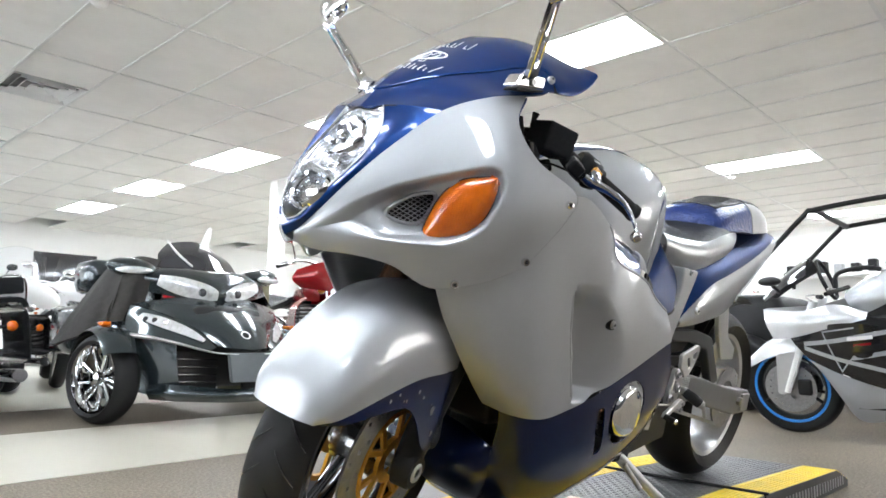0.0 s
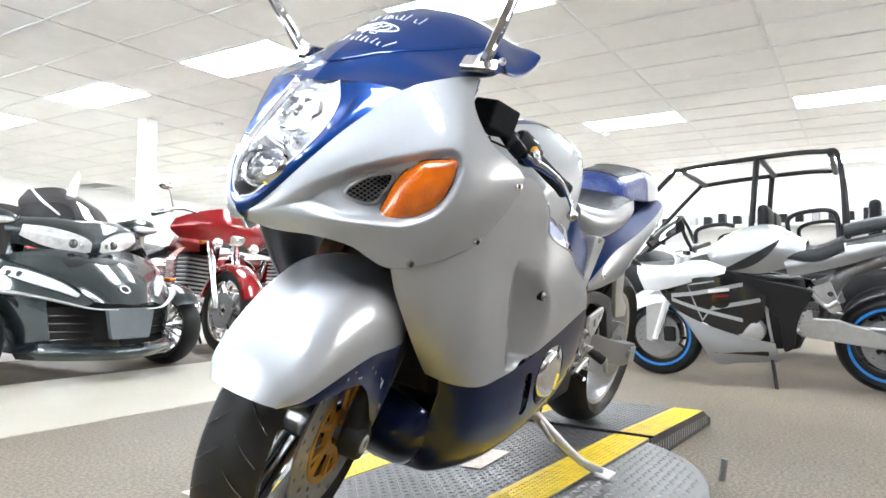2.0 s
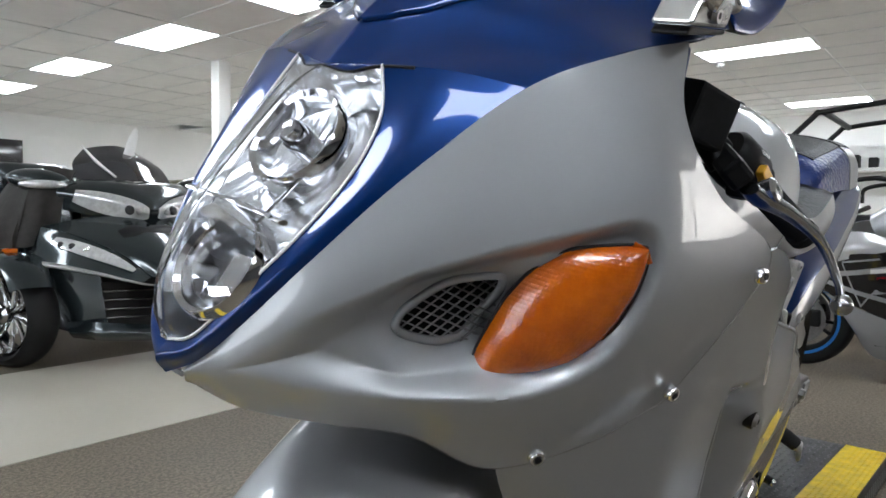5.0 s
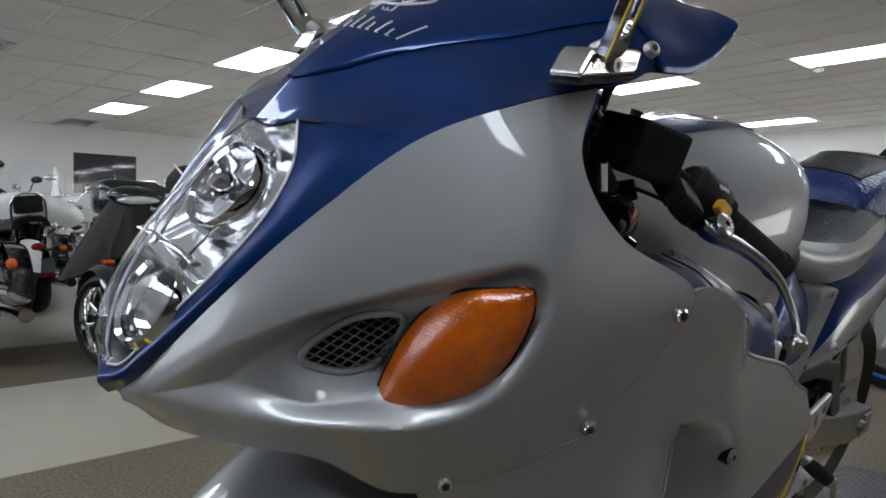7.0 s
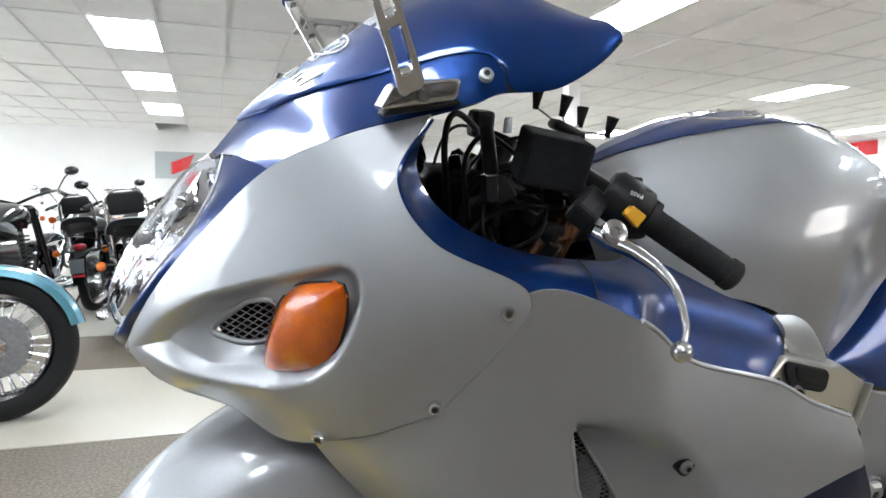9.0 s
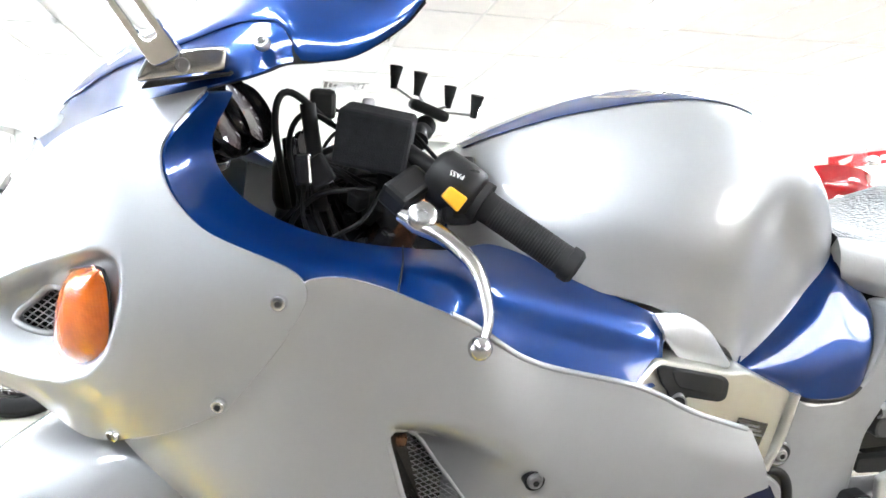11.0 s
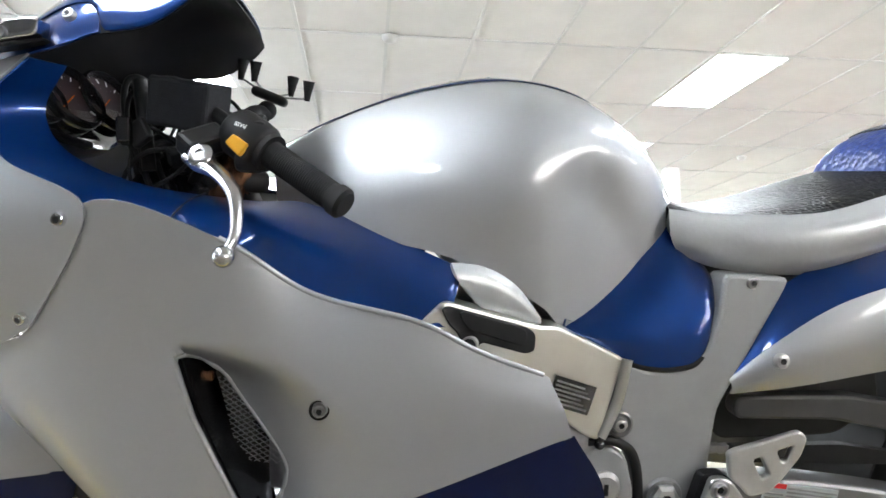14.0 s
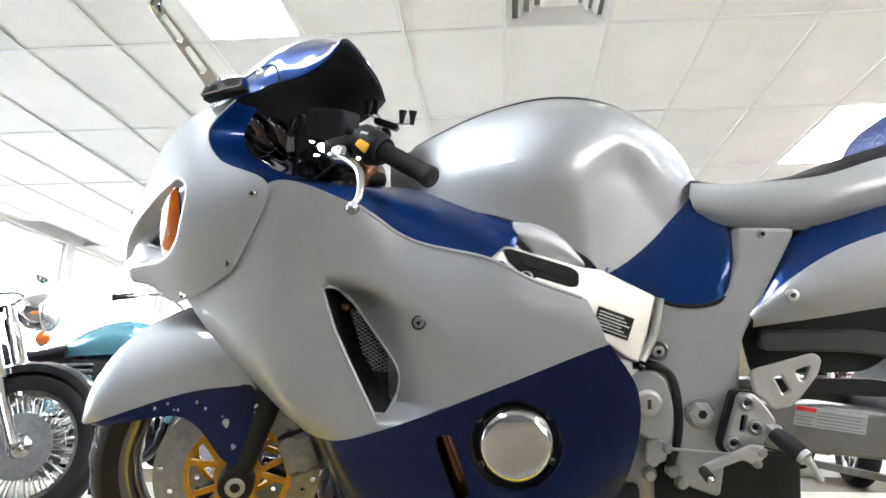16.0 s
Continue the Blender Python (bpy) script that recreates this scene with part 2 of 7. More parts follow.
GRIP = material("grip_rubber", (0.020, 0.020, 0.021), 0.75, spec=0.25, spots=0.3, scale=60, bump=0.25, bump_scale=900)
CHROME = material("chrome", (0.80, 0.80, 0.81), 0.07, 1.0, spots=0.08, scale=20)
ALU = material("cast_aluminium", (0.50, 0.50, 0.50), 0.38, 0.85, spots=0.15, scale=30, bump=0.05, bump_scale=600, wear=0.1)
RIM_DARK = material("polished_dark_rim", (0.22, 0.22, 0.225), 0.2, 1.0, spots=0.2, scale=18, wear=0.08)
ALU_BRIGHT = material("machined_bright_alloy", (0.72, 0.72, 0.72), 0.22, 1.0, spots=0.12, scale=30, wear=0.08)
RIM = material("silver_wheel_paint", (0.48, 0.48, 0.49), 0.34, 0.8, spots=0.2, scale=18, wear=0.1)
STEEL = material("worn_steel", (0.33, 0.33, 0.34), 0.4, 0.9, spots=0.3, scale=60, wear=0.15)
GOLD = material("gold_anodised_metal", (0.62, 0.30, 0.035), 0.35, 0.8, spots=0.3, scale=40, wear=0.12)
FRAME_GREY = material("dull_silver_frame_paint", (0.32, 0.325, 0.33), 0.45, 0.3, 0.3, spots=0.12, scale=14, bump=0.05, bump_scale=500, wear=0.1)
# alloy with the shade on the swing arm put into its colour
ALU_DARKENED = material("darkened_alloy", (0.20, 0.20, 0.205), 0.42, 0.7, spots=0.25, scale=20, wear=0.12)
ARM_DARK = material("dark_grey_arm_paint", (0.055, 0.055, 0.057), 0.5, 0.3, spots=0.25, scale=20, wear=0.1)
POLISHED = material("polished_lever_alloy", (0.50, 0.50, 0.51), 0.26, 1.0, spots=0.05, scale=12)
BRONZE = material("bronze_fork_tube", (0.24, 0.12, 0.07), 0.25, 0.9, spots=0.2, scale=30)
AMBER = material("amber_lens", (0.62, 0.135, 0.004), 0.16, 0.0, 0.8, spots=0.25, scale=24, dark=(0.36, 0.060, 0.002, 1))
vor, bmp, tco = (AMBER.node_tree.nodes.new(n) for n in ("ShaderNodeTexVoronoi", "ShaderNodeBump", "ShaderNodeTexCoord"))
vor.inputs["Scale"].default_value, vor.inputs["Randomness"].default_value = 300, 0.0
bmp.inputs["Strength"].default_value, bmp.inputs["Distance"].default_value = 0.45, 0.0010
AMBER.node_tree.links.new(tco.outputs["Object"], vor.inputs["Vector"])
AMBER.node_tree.links.new(vor.outputs["Distance"], bmp.inputs["Height"])
AMBER.node_tree.links.new(bmp.outputs["Normal"], AMBER.node_tree.nodes["Principled BSDF"].inputs["Normal"])
CLEAR = material("clear_headlight_cover", (0.96, 0.97, 1.0), 0.02, trans=1.0, ior=1.35)
REFLECTOR = material("headlight_reflector", (0.92, 0.93, 0.95), 0.2, 0.9)
YELLOW = material("yellow_safety_paint", (0.80, 0.56, 0.02), 0.5, spots=0.35, scale=22, bump=0.15, bump_scale=300, wear=0.15)
YELLOW_PLASTIC = material("yellow_switch_plastic", (0.72, 0.36, 0.02), 0.4, spots=0.1, scale=60)
TREAD = material("dark_tread_plate", (0.055, 0.055, 0.058), 0.38, 0.6, spots=0.45, scale=18, wear=0.15)
TREAD_WORN = material("rubbed_tread_lozenges", (0.26, 0.26, 0.265), 0.34, 0.85, spots=0.5, scale=14, wear=0.12)
TREAD_ALU = material("bright_tread_plate", (0.42, 0.42, 0.43), 0.38, 0.9, spots=0.2, scale=14, wear=0.1)
LEATHER = material("black_textured_leather", (0.009, 0.010, 0.012), 0.42, spec=0.2, spots=0.3, scale=60, bump=0.9, bump_scale=170)
LEATHER_SILVER = material("silver_leather", (0.44, 0.45, 0.46), 0.34, 0.35, spots=0.15, scale=12, bump=0.2, bump_scale=120)
LEATHER_BLUE = material("blue_scaled_leather", (0.020, 0.045, 0.19), 0.3, spots=0.3, scale=40, bump=1.0, bump_scale=110)
for lm, sc_ in ((LEATHER, 150), (LEATHER_BLUE, 105)):
    vor, bmp, tco = (lm.node_tree.nodes.new(n) for n in ("ShaderNodeTexVoronoi", "ShaderNodeBump", "ShaderNodeTexCoord"))
    vor.inputs["Scale"].default_value = sc_
    bmp.inputs["Strength"].default_value, bmp.inputs["Distance"].default_value, bmp.invert = 0.6, 0.003, True
    lm.node_tree.links.new(tco.outputs["Object"], vor.inputs["Vector"])
    lm.node_tree.links.new(vor.outputs["Distance"], bmp.inputs["Height"])
    lm.node_tree.links.new(bmp.outputs["Normal"], lm.node_tree.nodes["Principled BSDF"].inputs["Normal"])
WHITE_PAINT = material("white_wall_paint", (0.78, 0.78, 0.77), 0.6, spots=0.04, scale=3)
# grey of the unseen walls, chosen dark to cut bounce light
WALL_GREY = material("grey_wall_paint", (0.16, 0.16, 0.165), 0.7, spots=0.1, scale=3)
TILE = material("ceiling_tile", (0.84, 0.83, 0.81), 0.9, spots=0.08, scale=2.5, bump=0.3, bump_scale=260)
GRID = material("ceiling_grid_metal", (0.74, 0.74, 0.73), 0.5, spots=0.05, scale=8)
LAMP_ON = material("lamp_diffuser", (0.90, 0.97, 1.04), 0.5, emit=20.0)
WHITE = material("white_enamel", (0.80, 0.80, 0.80), 0.3, spots=0.06, scale=10)
BEZEL_GREY = material("smoked_lamp_housing", (0.34, 0.35, 0.37), 0.22, 0.8, spots=0.4, scale=30)
PEARL = material("pearl_white_paint", (0.50, 0.50, 0.51), 0.3, 0.25, 0.8, spots=0.1, scale=10)
WHITE_FILM = material("white_vinyl_lettering", (0.85, 0.85, 0.86), 0.45)
RED = material("red_candy_paint", (0.26, 0.005, 0.009), 0.2, 0.2, 0.8, spots=0.25, scale=12)
GREY_METAL = material("dark_grey_metallic_paint", (0.026, 0.036, 0.041), 0.22, 0.5, 0.8, spots=0.2, scale=10)
GLASS_DARK = material("tinted_screen", (0.03, 0.03, 0.034), 0.06, 0, 0.6)
RIM_BLUE = material("blue_rim_tape", (0.015, 0.20, 0.62), 0.35, spots=0.1, scale=20)
TEAL = material("teal_tank_paint", (0.10, 0.27, 0.34), 0.2, 0.3, 0.7, spots=0.2, scale=8)
OLIVE = material("olive_bag_cloth", (0.16, 0.15, 0.09), 0.8, spots=0.3, scale=30)
HEADLAMP = material("clear_headlamp_plastic", (0.84, 0.85, 0.87), 0.14, 0.5, 1.0, spots=0.35, scale=26)
GREY_PLAIN = material("satin_grey_plastic", (0.10, 0.115, 0.125), 0.4, spots=0.15, scale=12)
CLOTH_BLACK = material("black_woven_cover", (0.016, 0.017, 0.020), 0.8, spec=0.2, spots=0.4, scale=90, bump=0.5, bump_scale=700)
DUCT = material("duct_shade_grey", (0.32, 0.32, 0.32), 0.7, spots=0.2, scale=8)
CLOTH = material("dark_cloth", (0.030, 0.027, 0.025), 0.9, spots=0.4, scale=20, bump=0.4, bump_scale=120)
STICKER = material("sticker_paper", (0.62, 0.60, 0.55), 0.5, spots=0.5, scale=60, dark=(0.42, 0.22, 0.12, 1))
SIGN_RED = material("red_sign_face", (0.62, 0.015, 0.02), 0.4, spots=0.05, scale=3)
SIGN_GREY = material("pale_sign_panel", (0.42, 0.46, 0.47), 0.5, spots=0.05, scale=3)


def brushed(name, color, rough):
    m = material(name, color, rough, 0.95, spots=0.18, scale=5)
    nt = m.node_tree
    n = nt.nodes.new("ShaderNodeTexNoise")
    mp = nt.nodes.new("ShaderNodeMapping")
    mp.inputs["Scale"].default_value = (6, 400, 400)
    co = nt.nodes.new("ShaderNodeTexCoord")
    nt.links.new(co.outputs["Object"], mp.inputs["Vector"])
    nt.links.new(mp.outputs[0], n.inputs["Vector"])
    b = nt.nodes.new("ShaderNodeBump")
    b.inputs["Strength"].default_value, b.inputs["Distance"].default_value = 0.12, 0.001
    nt.links.new(n.outputs["Fac"], b.inputs["Height"])
    nt.links.new(b.outputs["Normal"], nt.nodes["Principled BSDF"].inputs["Normal"])
    return m


FRAME_ALU = brushed("brushed_frame_aluminium", (0.66, 0.65, 0.61), 0.3)


def floor_material():
    """Worn brown concrete with exposed stones and stains."""
    m = material("worn_concrete", (0.30, 0.25, 0.20), 0.62, bump=0.35, bump_scale=60)
    nt = m.node_tree
    p = nt.nodes["Principled BSDF"]
    co = nt.nodes.new("ShaderNodeTexCoord")
    big, mid, fine = (nt.nodes.new("ShaderNodeTexNoise") for _ in range(3))
    for n, s, d in ((big, 0.9, 6), (mid, 80, 8), (fine, 190, 6)):
        n.inputs["Scale"].default_value, n.inputs["Detail"].default_value = s, d
        nt.links.new(co.outputs["Object"], n.inputs["Vector"])
    r1 = nt.nodes.new("ShaderNodeValToRGB")
    r1.color_ramp.elements[0].color, r1.color_ramp.elements[1].color = (0.086, 0.070, 0.050, 1), (0.160, 0.133, 0.098, 1)
    r1.color_ramp.elements[0].position, r1.color_ramp.elements[1].position = 0.42, 0.58
    nt.links.new(mid.outputs["Fac"], r1.inputs["Fac"])
    mix = nt.nodes.new("ShaderNodeMixRGB")
    mix.blend_type, mix.inputs["Fac"].default_value = "OVERLAY", 0.55
    nt.links.new(r1.outputs["Color"], mix.inputs[1])
    nt.links.new(big.outputs["Fac"], mix.inputs[2])
    mix2 = nt.nodes.new("ShaderNodeMixRGB")
    mix2.blend_type, mix2.inputs["Fac"].default_value = "OVERLAY", 1.0
    nt.links.new(mix.outputs["Color"], mix2.inputs[1])
    nt.links.new(fine.outputs["Fac"], mix2.inputs[2])
    nt.links.new(mix2.outputs["Color"], p.inputs["Base Color"])
    return m


CONCRETE = floor_material()
PALE_FLOOR = material("pale_floor_paint", (0.42, 0.395, 0.335), 0.28, spots=0.08, scale=1.2, bump=0.06, bump_scale=80)

# ---------------------------------------------------------------- the hall
X0, X1, Y0, Y1 = -5.2, 13.2, -7.0, 14.2
solid("floor", box(X0, Y0, FLOOR - 0.15, X1, Y1, FLOOR), CONCRETE, "worn brown concrete showroom floor", "floor", kind="structure")
solid("floor_strip", box(X0 + 0.02, 1.93, FLOOR - 0.02, X1 - 0.02, 3.35, FLOOR + 0.004), PALE_FLOOR, "pale glossy painted aisle strip", "floor", kind="structure")
solid("floor_far", box(X0 + 0.02, 4.6, FLOOR - 0.02, X1 - 0.02, Y1 - 0.02, FLOOR + 0.003), PALE_FLOOR, "pale glossy painted showroom floor", "floor", kind="structure")

# ceiling: tiles in one mesh, grid bars in another
GX, GY, CW, CD = 0.58, 2.10, 0.61, 1.22
lamp_cells, vent_cells = set(), {(0, -1), (0, 2), (0, 4)}
for ci in (-17, -10, -3, 4, 11, 18, 25):
    for cj in range(-5, 13, 2):
        if cj > -5 or ci in (-3, -10):
            lamp_cells.add((ci, cj))
bm = bmesh.new()
bars = bmesh.new()
for i in range(-13, 27):
    for j in range(-9, 13):
        x, y = GX + i * CW, GY + j * CD
        if x + CW < X0 or x > X1 or y + CD < Y0 or y > Y1 or (i, j) in lamp_cells:
            continue
        if (i, j) in vent_cells:
            vs = [bm.verts.new(q) for q in ((x, y, CEIL + 0.006), (x, y + CW, CEIL + 0.006), (x + CW, y + CW, CEIL + 0.006), (x + CW, y, CEIL + 0.006))]
        else:
            vs = [bm.verts.new(q) for q in ((x, y, CEIL + 0.006), (x, y + CD, CEIL + 0.006), (x + CW, y + CD, CEIL + 0.006), (x + CW, y, CEIL + 0.006))]
        bm.faces.new(vs)
ex = bmesh.ops.extrude_face_region(bm, geom=bm.faces[:])
bmesh.ops.translate(bm, vec=(0, 0, 0.02), verts=[v for v in ex["geom"] if isinstance(v, bmesh.types.BMVert)])
bmesh.ops.recalc_face_normals(bm, faces=bm.faces[:])
solid("ceiling", bm, TILE, "off-white mineral fibre ceiling tiles", "ceiling", kind="structure")
for i in range(-13, 28):
    box(GX + i * CW - 0.012, Y0, CEIL - 0.004, GX + i * CW + 0.012, Y1, CEIL + 0.004, bm=bars)
for j in range(-9, 13):
    for i in range(-13, 27):
        box(GX + i * CW + 0.0125, GY + j * CD - 0.012, CEIL - 0.004, GX + (i + 1) * CW - 0.0125, GY + j * CD + 0.012, CEIL + 0.004, bm=bars)
solid("ceiling_grid", bars, GRID, "white painted metal ceiling grid", "ceiling grid", kind="structure")
solid("roof_slab", box(X0 - 0.2, Y0 - 0.2, CEIL + 0.3, X1 + 0.2, Y1 + 0.2, CEIL + 0.5), WHITE_PAINT, "plain roof slab above the suspended ceiling", "roof", kind="structure")


def ceiling_lamp(x, y):
    t = thing("ceiling_light", "lit white fluorescent troffer set in the ceiling grid", "ceiling light", "ceiling lights", at=pose(x, y, CEIL))
    b = box(0.014, 0.014, 0.002, CW - 0.014, CD - 0.014, 0.012)
    part("diffuser", b, LAMP_ON, t, "glowing diffuser", smooth=False)
    f = bmesh.new()
    for a in ((0.012, 0.012, 0.03, CD - 0.012), (CW - 0.03, 0.012, CW - 0.012, CD - 0.012), (0.0305, 0.012, CW - 0.0305, 0.03), (0.0305, CD - 0.03, CW - 0.0305, CD - 0.012)):
        box(a[0], a[1], -0.002, a[2], a[3], 0.0015, bm=f)
    box(0.0, 0.0, 0.014, CW, CD, 0.07, bm=f)
    part("frame", f, WHITE, t, smooth=False)
    return t


first = None
for ci, cj in sorted(lamp_cells):
    x, y = GX + ci * CW, GY + cj * CD
    if X0 < x and x + CW < X1 and Y0 < y and y + CD < Y1:
        if first is None:
            first = ceiling_lamp(x, y)
        else:
            copy_thing(first, pose(x, y, CEIL))


def ceiling_vent(x, y):
    t = thing("ceiling_vent", "square white louvred ceiling air diffuser", "air vent", "ceiling vents", at=pose(x, y, CEIL))
    for k, h in enumerate((0.29, 0.225, 0.165, 0.105)):
        b = bmesh.new()
        w = 0.04 if k < 3 else 0.105
        pts = []
        for r, z in ((h, -0.004), (h - w * 0.75, 0.028)):
            pts.append([b.verts.new((CW / 2 + sx * r, CW / 2 + sy * r, z)) for sx, sy in ((-1, -1), (1, -1), (1, 1), (-1, 1))])
        for i in range(4):
            b.faces.new((pts[0][i], pts[0][(i + 1) % 4], pts[1][(i + 1) % 4], pts[1][i]))
        ex = bmesh.ops.extrude_face_region(b, geom=b.faces[:])
        bmesh.ops.translate(b, vec=(0, 0, 0.004), verts=[v for v in ex["geom"] if isinstance(v, bmesh.types.BMVert)])
        bmesh.ops.recalc_face_normals(b, faces=b.faces[:])
        part("louvre", b, WHITE, t, smooth=False)
    part("backing", box(0.0, 0.0, 0.05, CW, CW, 0.06), DUCT, t, "shaded duct opening", smooth=False)
    return t


for vi, vj in sorted(vent_cells):
    ceiling_vent(GX + vi * CW, GY + vj * CD + CW)

# walls: thick, with a long glazed shop front on the low-x side
solid("wall_north", box(X0 - 0.2, Y1, FLOOR, X1 + 0.2, Y1 + 0.2, CEIL + 0.3), WHITE_PAINT, "plain painted showroom wall", "wall", kind="structure")
solid("wall_east", box(X1, Y0, FLOOR, X1 + 0.2, Y1, CEIL + 0.3), WHITE_PAINT, "plain painted showroom wall", "wall", kind="structure")
# unseen south wall, opened for an added window that lets in fill light
WX0, WX1 = 5.0, 12.6
ws = box(X0 - 0.2, Y0 - 0.2, FLOOR, WX0, Y0, CEIL + 0.3)
box(WX1, Y0 - 0.2, FLOOR, X1 + 0.2, Y0, CEIL + 0.3, bm=ws)
box(WX0, Y0 - 0.2, FLOOR, WX1, Y0, 0.10, bm=ws)
box(WX0, Y0 - 0.2, 2.50, WX1, Y0, CEIL + 0.3, bm=ws)
solid("wall_south", ws, WALL_GREY, "unseen grey wall with an added wide window", "wall", kind="structure")

# ---------------------------------------------------------------- shop front: piers, sill, glass, and the bright street beyond
sf = bmesh.new()
YW0 = -0.7
# unseen wall in place of windows, keeps light off the bike's left side
solid("wall_southwest", box(X0 - 0.2, Y0, FLOOR, X0, YW0 - .0001, CEIL + 0.3), WALL_GREY, "unseen wall, solid and grey to dim the fairing", "wall", kind="structure")
box(X0 - 0.2, YW0, FLOOR, X0, Y1, 0.10, bm=sf)
box(X0 - 0.2, YW0, 2.58, X0, Y1, CEIL + 0.3, bm=sf)
for y in np.linspace(YW0, Y1, 7):
    box(X0 - 0.2, max(YW0, y - 0.08), 0.1001, X0, min(Y1, y + 0.08), 2.5799, bm=sf)
solid("wall_west", sf, WHITE_PAINT, "white wall with a long row of shop windows", "wall", kind="structure")
for k in range(6):
    y0, y1 = YW0 + (Y1 - YW0) / 6 * k + 0.08, YW0 + (Y1 - YW0) / 6 * (k + 1) - 0.08
    w = thing("window_%d" % (k + 1), "tall shop window in a pale metal frame", "window", kind="structure")
    fr = bmesh.new()
    for a in ((y0, 0.10, y0 + 0.05, 2.58), (y1 - 0.05, 0.10, y1, 2.58), (y0 + 0.0501, 0.10, y1 - 0.0501, 0.15), (y0 + 0.0501, 2.54, y1 - 0.0501, 2.58), ((y0 + y1) / 2 - 0.02, 0.1501, (y0 + y1) / 2 + 0.02, 2.5399)):
        box(X0 - 0.12, a[0], a[1], X0 - 0.06, a[2], a[3], bm=fr)
    part("window_frame", fr, WHITE, w, smooth=False)
    for a in ((y0 + 0.052, (y0 + y1) / 2 - 0.027), ((y0 + y1) / 2 + 0.027, y1 - 0.052)):
        p = part("pane", box(X0 - 0.093, a[0], 0.152, X0 - 0.087, a[1], 2.538), CLEAR, w, smooth=False)
        p.visible_shadow = False
# south window, out of view, added for the light it passes
w = thing("window_7", "unseen wide window added to let in fill light", "window", kind="structure")
fr = bmesh.new()
for x in np.linspace(WX0 + 0.03, WX1 - 0.03, 7):
    box(x - 0.03, Y0 - 0.12, 0.1001, x + 0.03, Y0 - 0.06, 2.4999, bm=fr)
part("window_frame", fr, STEEL, w, smooth=False)
for k in range(6):
    xs = np.linspace(WX0 + 0.03, WX1 - 0.03, 7)
    p = part("pane", box(xs[k] + 0.032, Y0 - 0.093, 0.102, xs[k + 1] - 0.032, Y0 - 0.087, 2.498), CLEAR, w, smooth=False)
    p.visible_shadow = False
# added warm glow behind the south window, brightens ceiling and tank
SOUTH_GLOW = material("added_south_glow", (1.0, 0.95, 0.88), 0.9, emit=7.0)
solid("backdrop_south", box(WX0 - 8, Y0 - 6.1, -1.5, WX1 + 8, Y0 - 6.0, 7.0), SOUTH_GLOW, "glowing panel added outside the unseen south window", "backdrop", kind="structure")
STREET = material("bright_street_haze", (0.92, 0.97, 1.0), 0.9, emit=5.5)
solid("backdrop", box(X0 - 6.1, Y0 - 8, -1.5, X0 - 6.0, Y1 + 8, 7.0), STREET, "plain bright daylight outside the windows", "backdrop", kind="structure")
solid("ground", box(X0 - 6.0, Y0 - 8, FLOOR - 0.25, X0 - 0.2, Y1 + 8, FLOOR - 0.02), CONCRETE, "pale pavement outside the shop front", "ground", kind="structure")

# ---------------------------------------------------------------- display platform
PM = pose(0, 0, 0, 0, 0, -2.6)
plat = thing("display_platform", "dark tread-plate motorcycle lift with yellow edge stripes", "platform", at=PM)
PY0, PY1, PX0, PX1 = -0.290, 0.365, -0.85, 1.46
YW = 0.125


def dashes(x0, x1, y0, y1, pitch, z, bm, size=0.0125):
    """Raised lozenges in alternating directions."""
    ny, nx = int((y1 - y0) / pitch), int((x1 - x0) / pitch)
    for i in range(nx):
        for j in range(ny):
            cx, cy = x0 + (i + .5) * pitch, y0 + (j + .5) * pitch
            a = math.pi / 4 if (i + j) % 2 else -math.pi / 4
            c, s = math.cos(a), math.sin(a)
            pts = [(cx + c * u * size - s * v * size, cy + s * u * size + c * v * size) for u, v in ((-1.0, 0), (0, -.3), (1.0, 0), (0, .3))]
            vs = [bm.verts.new((x, y, z)) for x, y in pts]
            t = bm.verts.new((cx, cy, z + 0.32 * size))
            for k in range(4):
                bm.faces.new((vs[k], vs[(k + 1) % 4], t))


part("deck", box(PX0, PY0, -.085, PX1 - .003, PY1, -.003, .003), TREAD, plat, "dark steel tread-plate deck", smooth=False)
for y0 in (PY0 + .002, PY1 - YW - .002):
    part("yellow_stripe", box(PX0 + .004, y0, -.0029, PX1 - .008, y0 + YW, -.0008), YELLOW, plat, "worn yellow safety stripe", smooth=False)
    st_l = bmesh.new()
    dashes(PX0 + .01, PX1 - .012, y0 + .004, y0 + YW - .004, .0150, -.0009, st_l, .0072)
    tagged(part("stripe_tread", st_l, YELLOW, plat, smooth=False), kind="stuff")
tb = bmesh.new()
dashes(PX0 + .01, PX1 - .012, PY0 + YW + .008, PY1 - YW - .008, .0200, -.003, tb, .0096)
tagged(part("deck_tread", tb, TREAD_WORN, plat, smooth=False), kind="stuff")
# rear section: same deck, hinged, running out to a bevelled end
RX1 = 2.33
rs = bmesh.new()
vs0 = {}
for i, (x, zt) in enumerate(((PX1 + .004, -.003), (RX1 - .13, -.020), (RX1, -.070))):
    for j, y in enumerate((PY0, PY1)):
        vs0[i, j, 1] = rs.verts.new((x, y, zt))
        vs0[i, j, 0] = rs.verts.new((x, y, -.095))
for i in range(2):
    rs.faces.new((vs0[i, 0, 1], vs0[i + 1, 0, 1], vs0[i + 1, 1, 1], vs0[i, 1, 1]))
    for j in range(2):
        rs.faces.new((vs0[i, j, 0], vs0[i + 1, j, 0], vs0[i + 1, j, 1], vs0[i, j, 1]))
for i in (0, 2):
    rs.faces.new((vs0[i, 0, 0], vs0[i, 0, 1], vs0[i, 1, 1], vs0[i, 1, 0]))
bmesh.ops.recalc_face_normals(rs, faces=rs.faces[:])
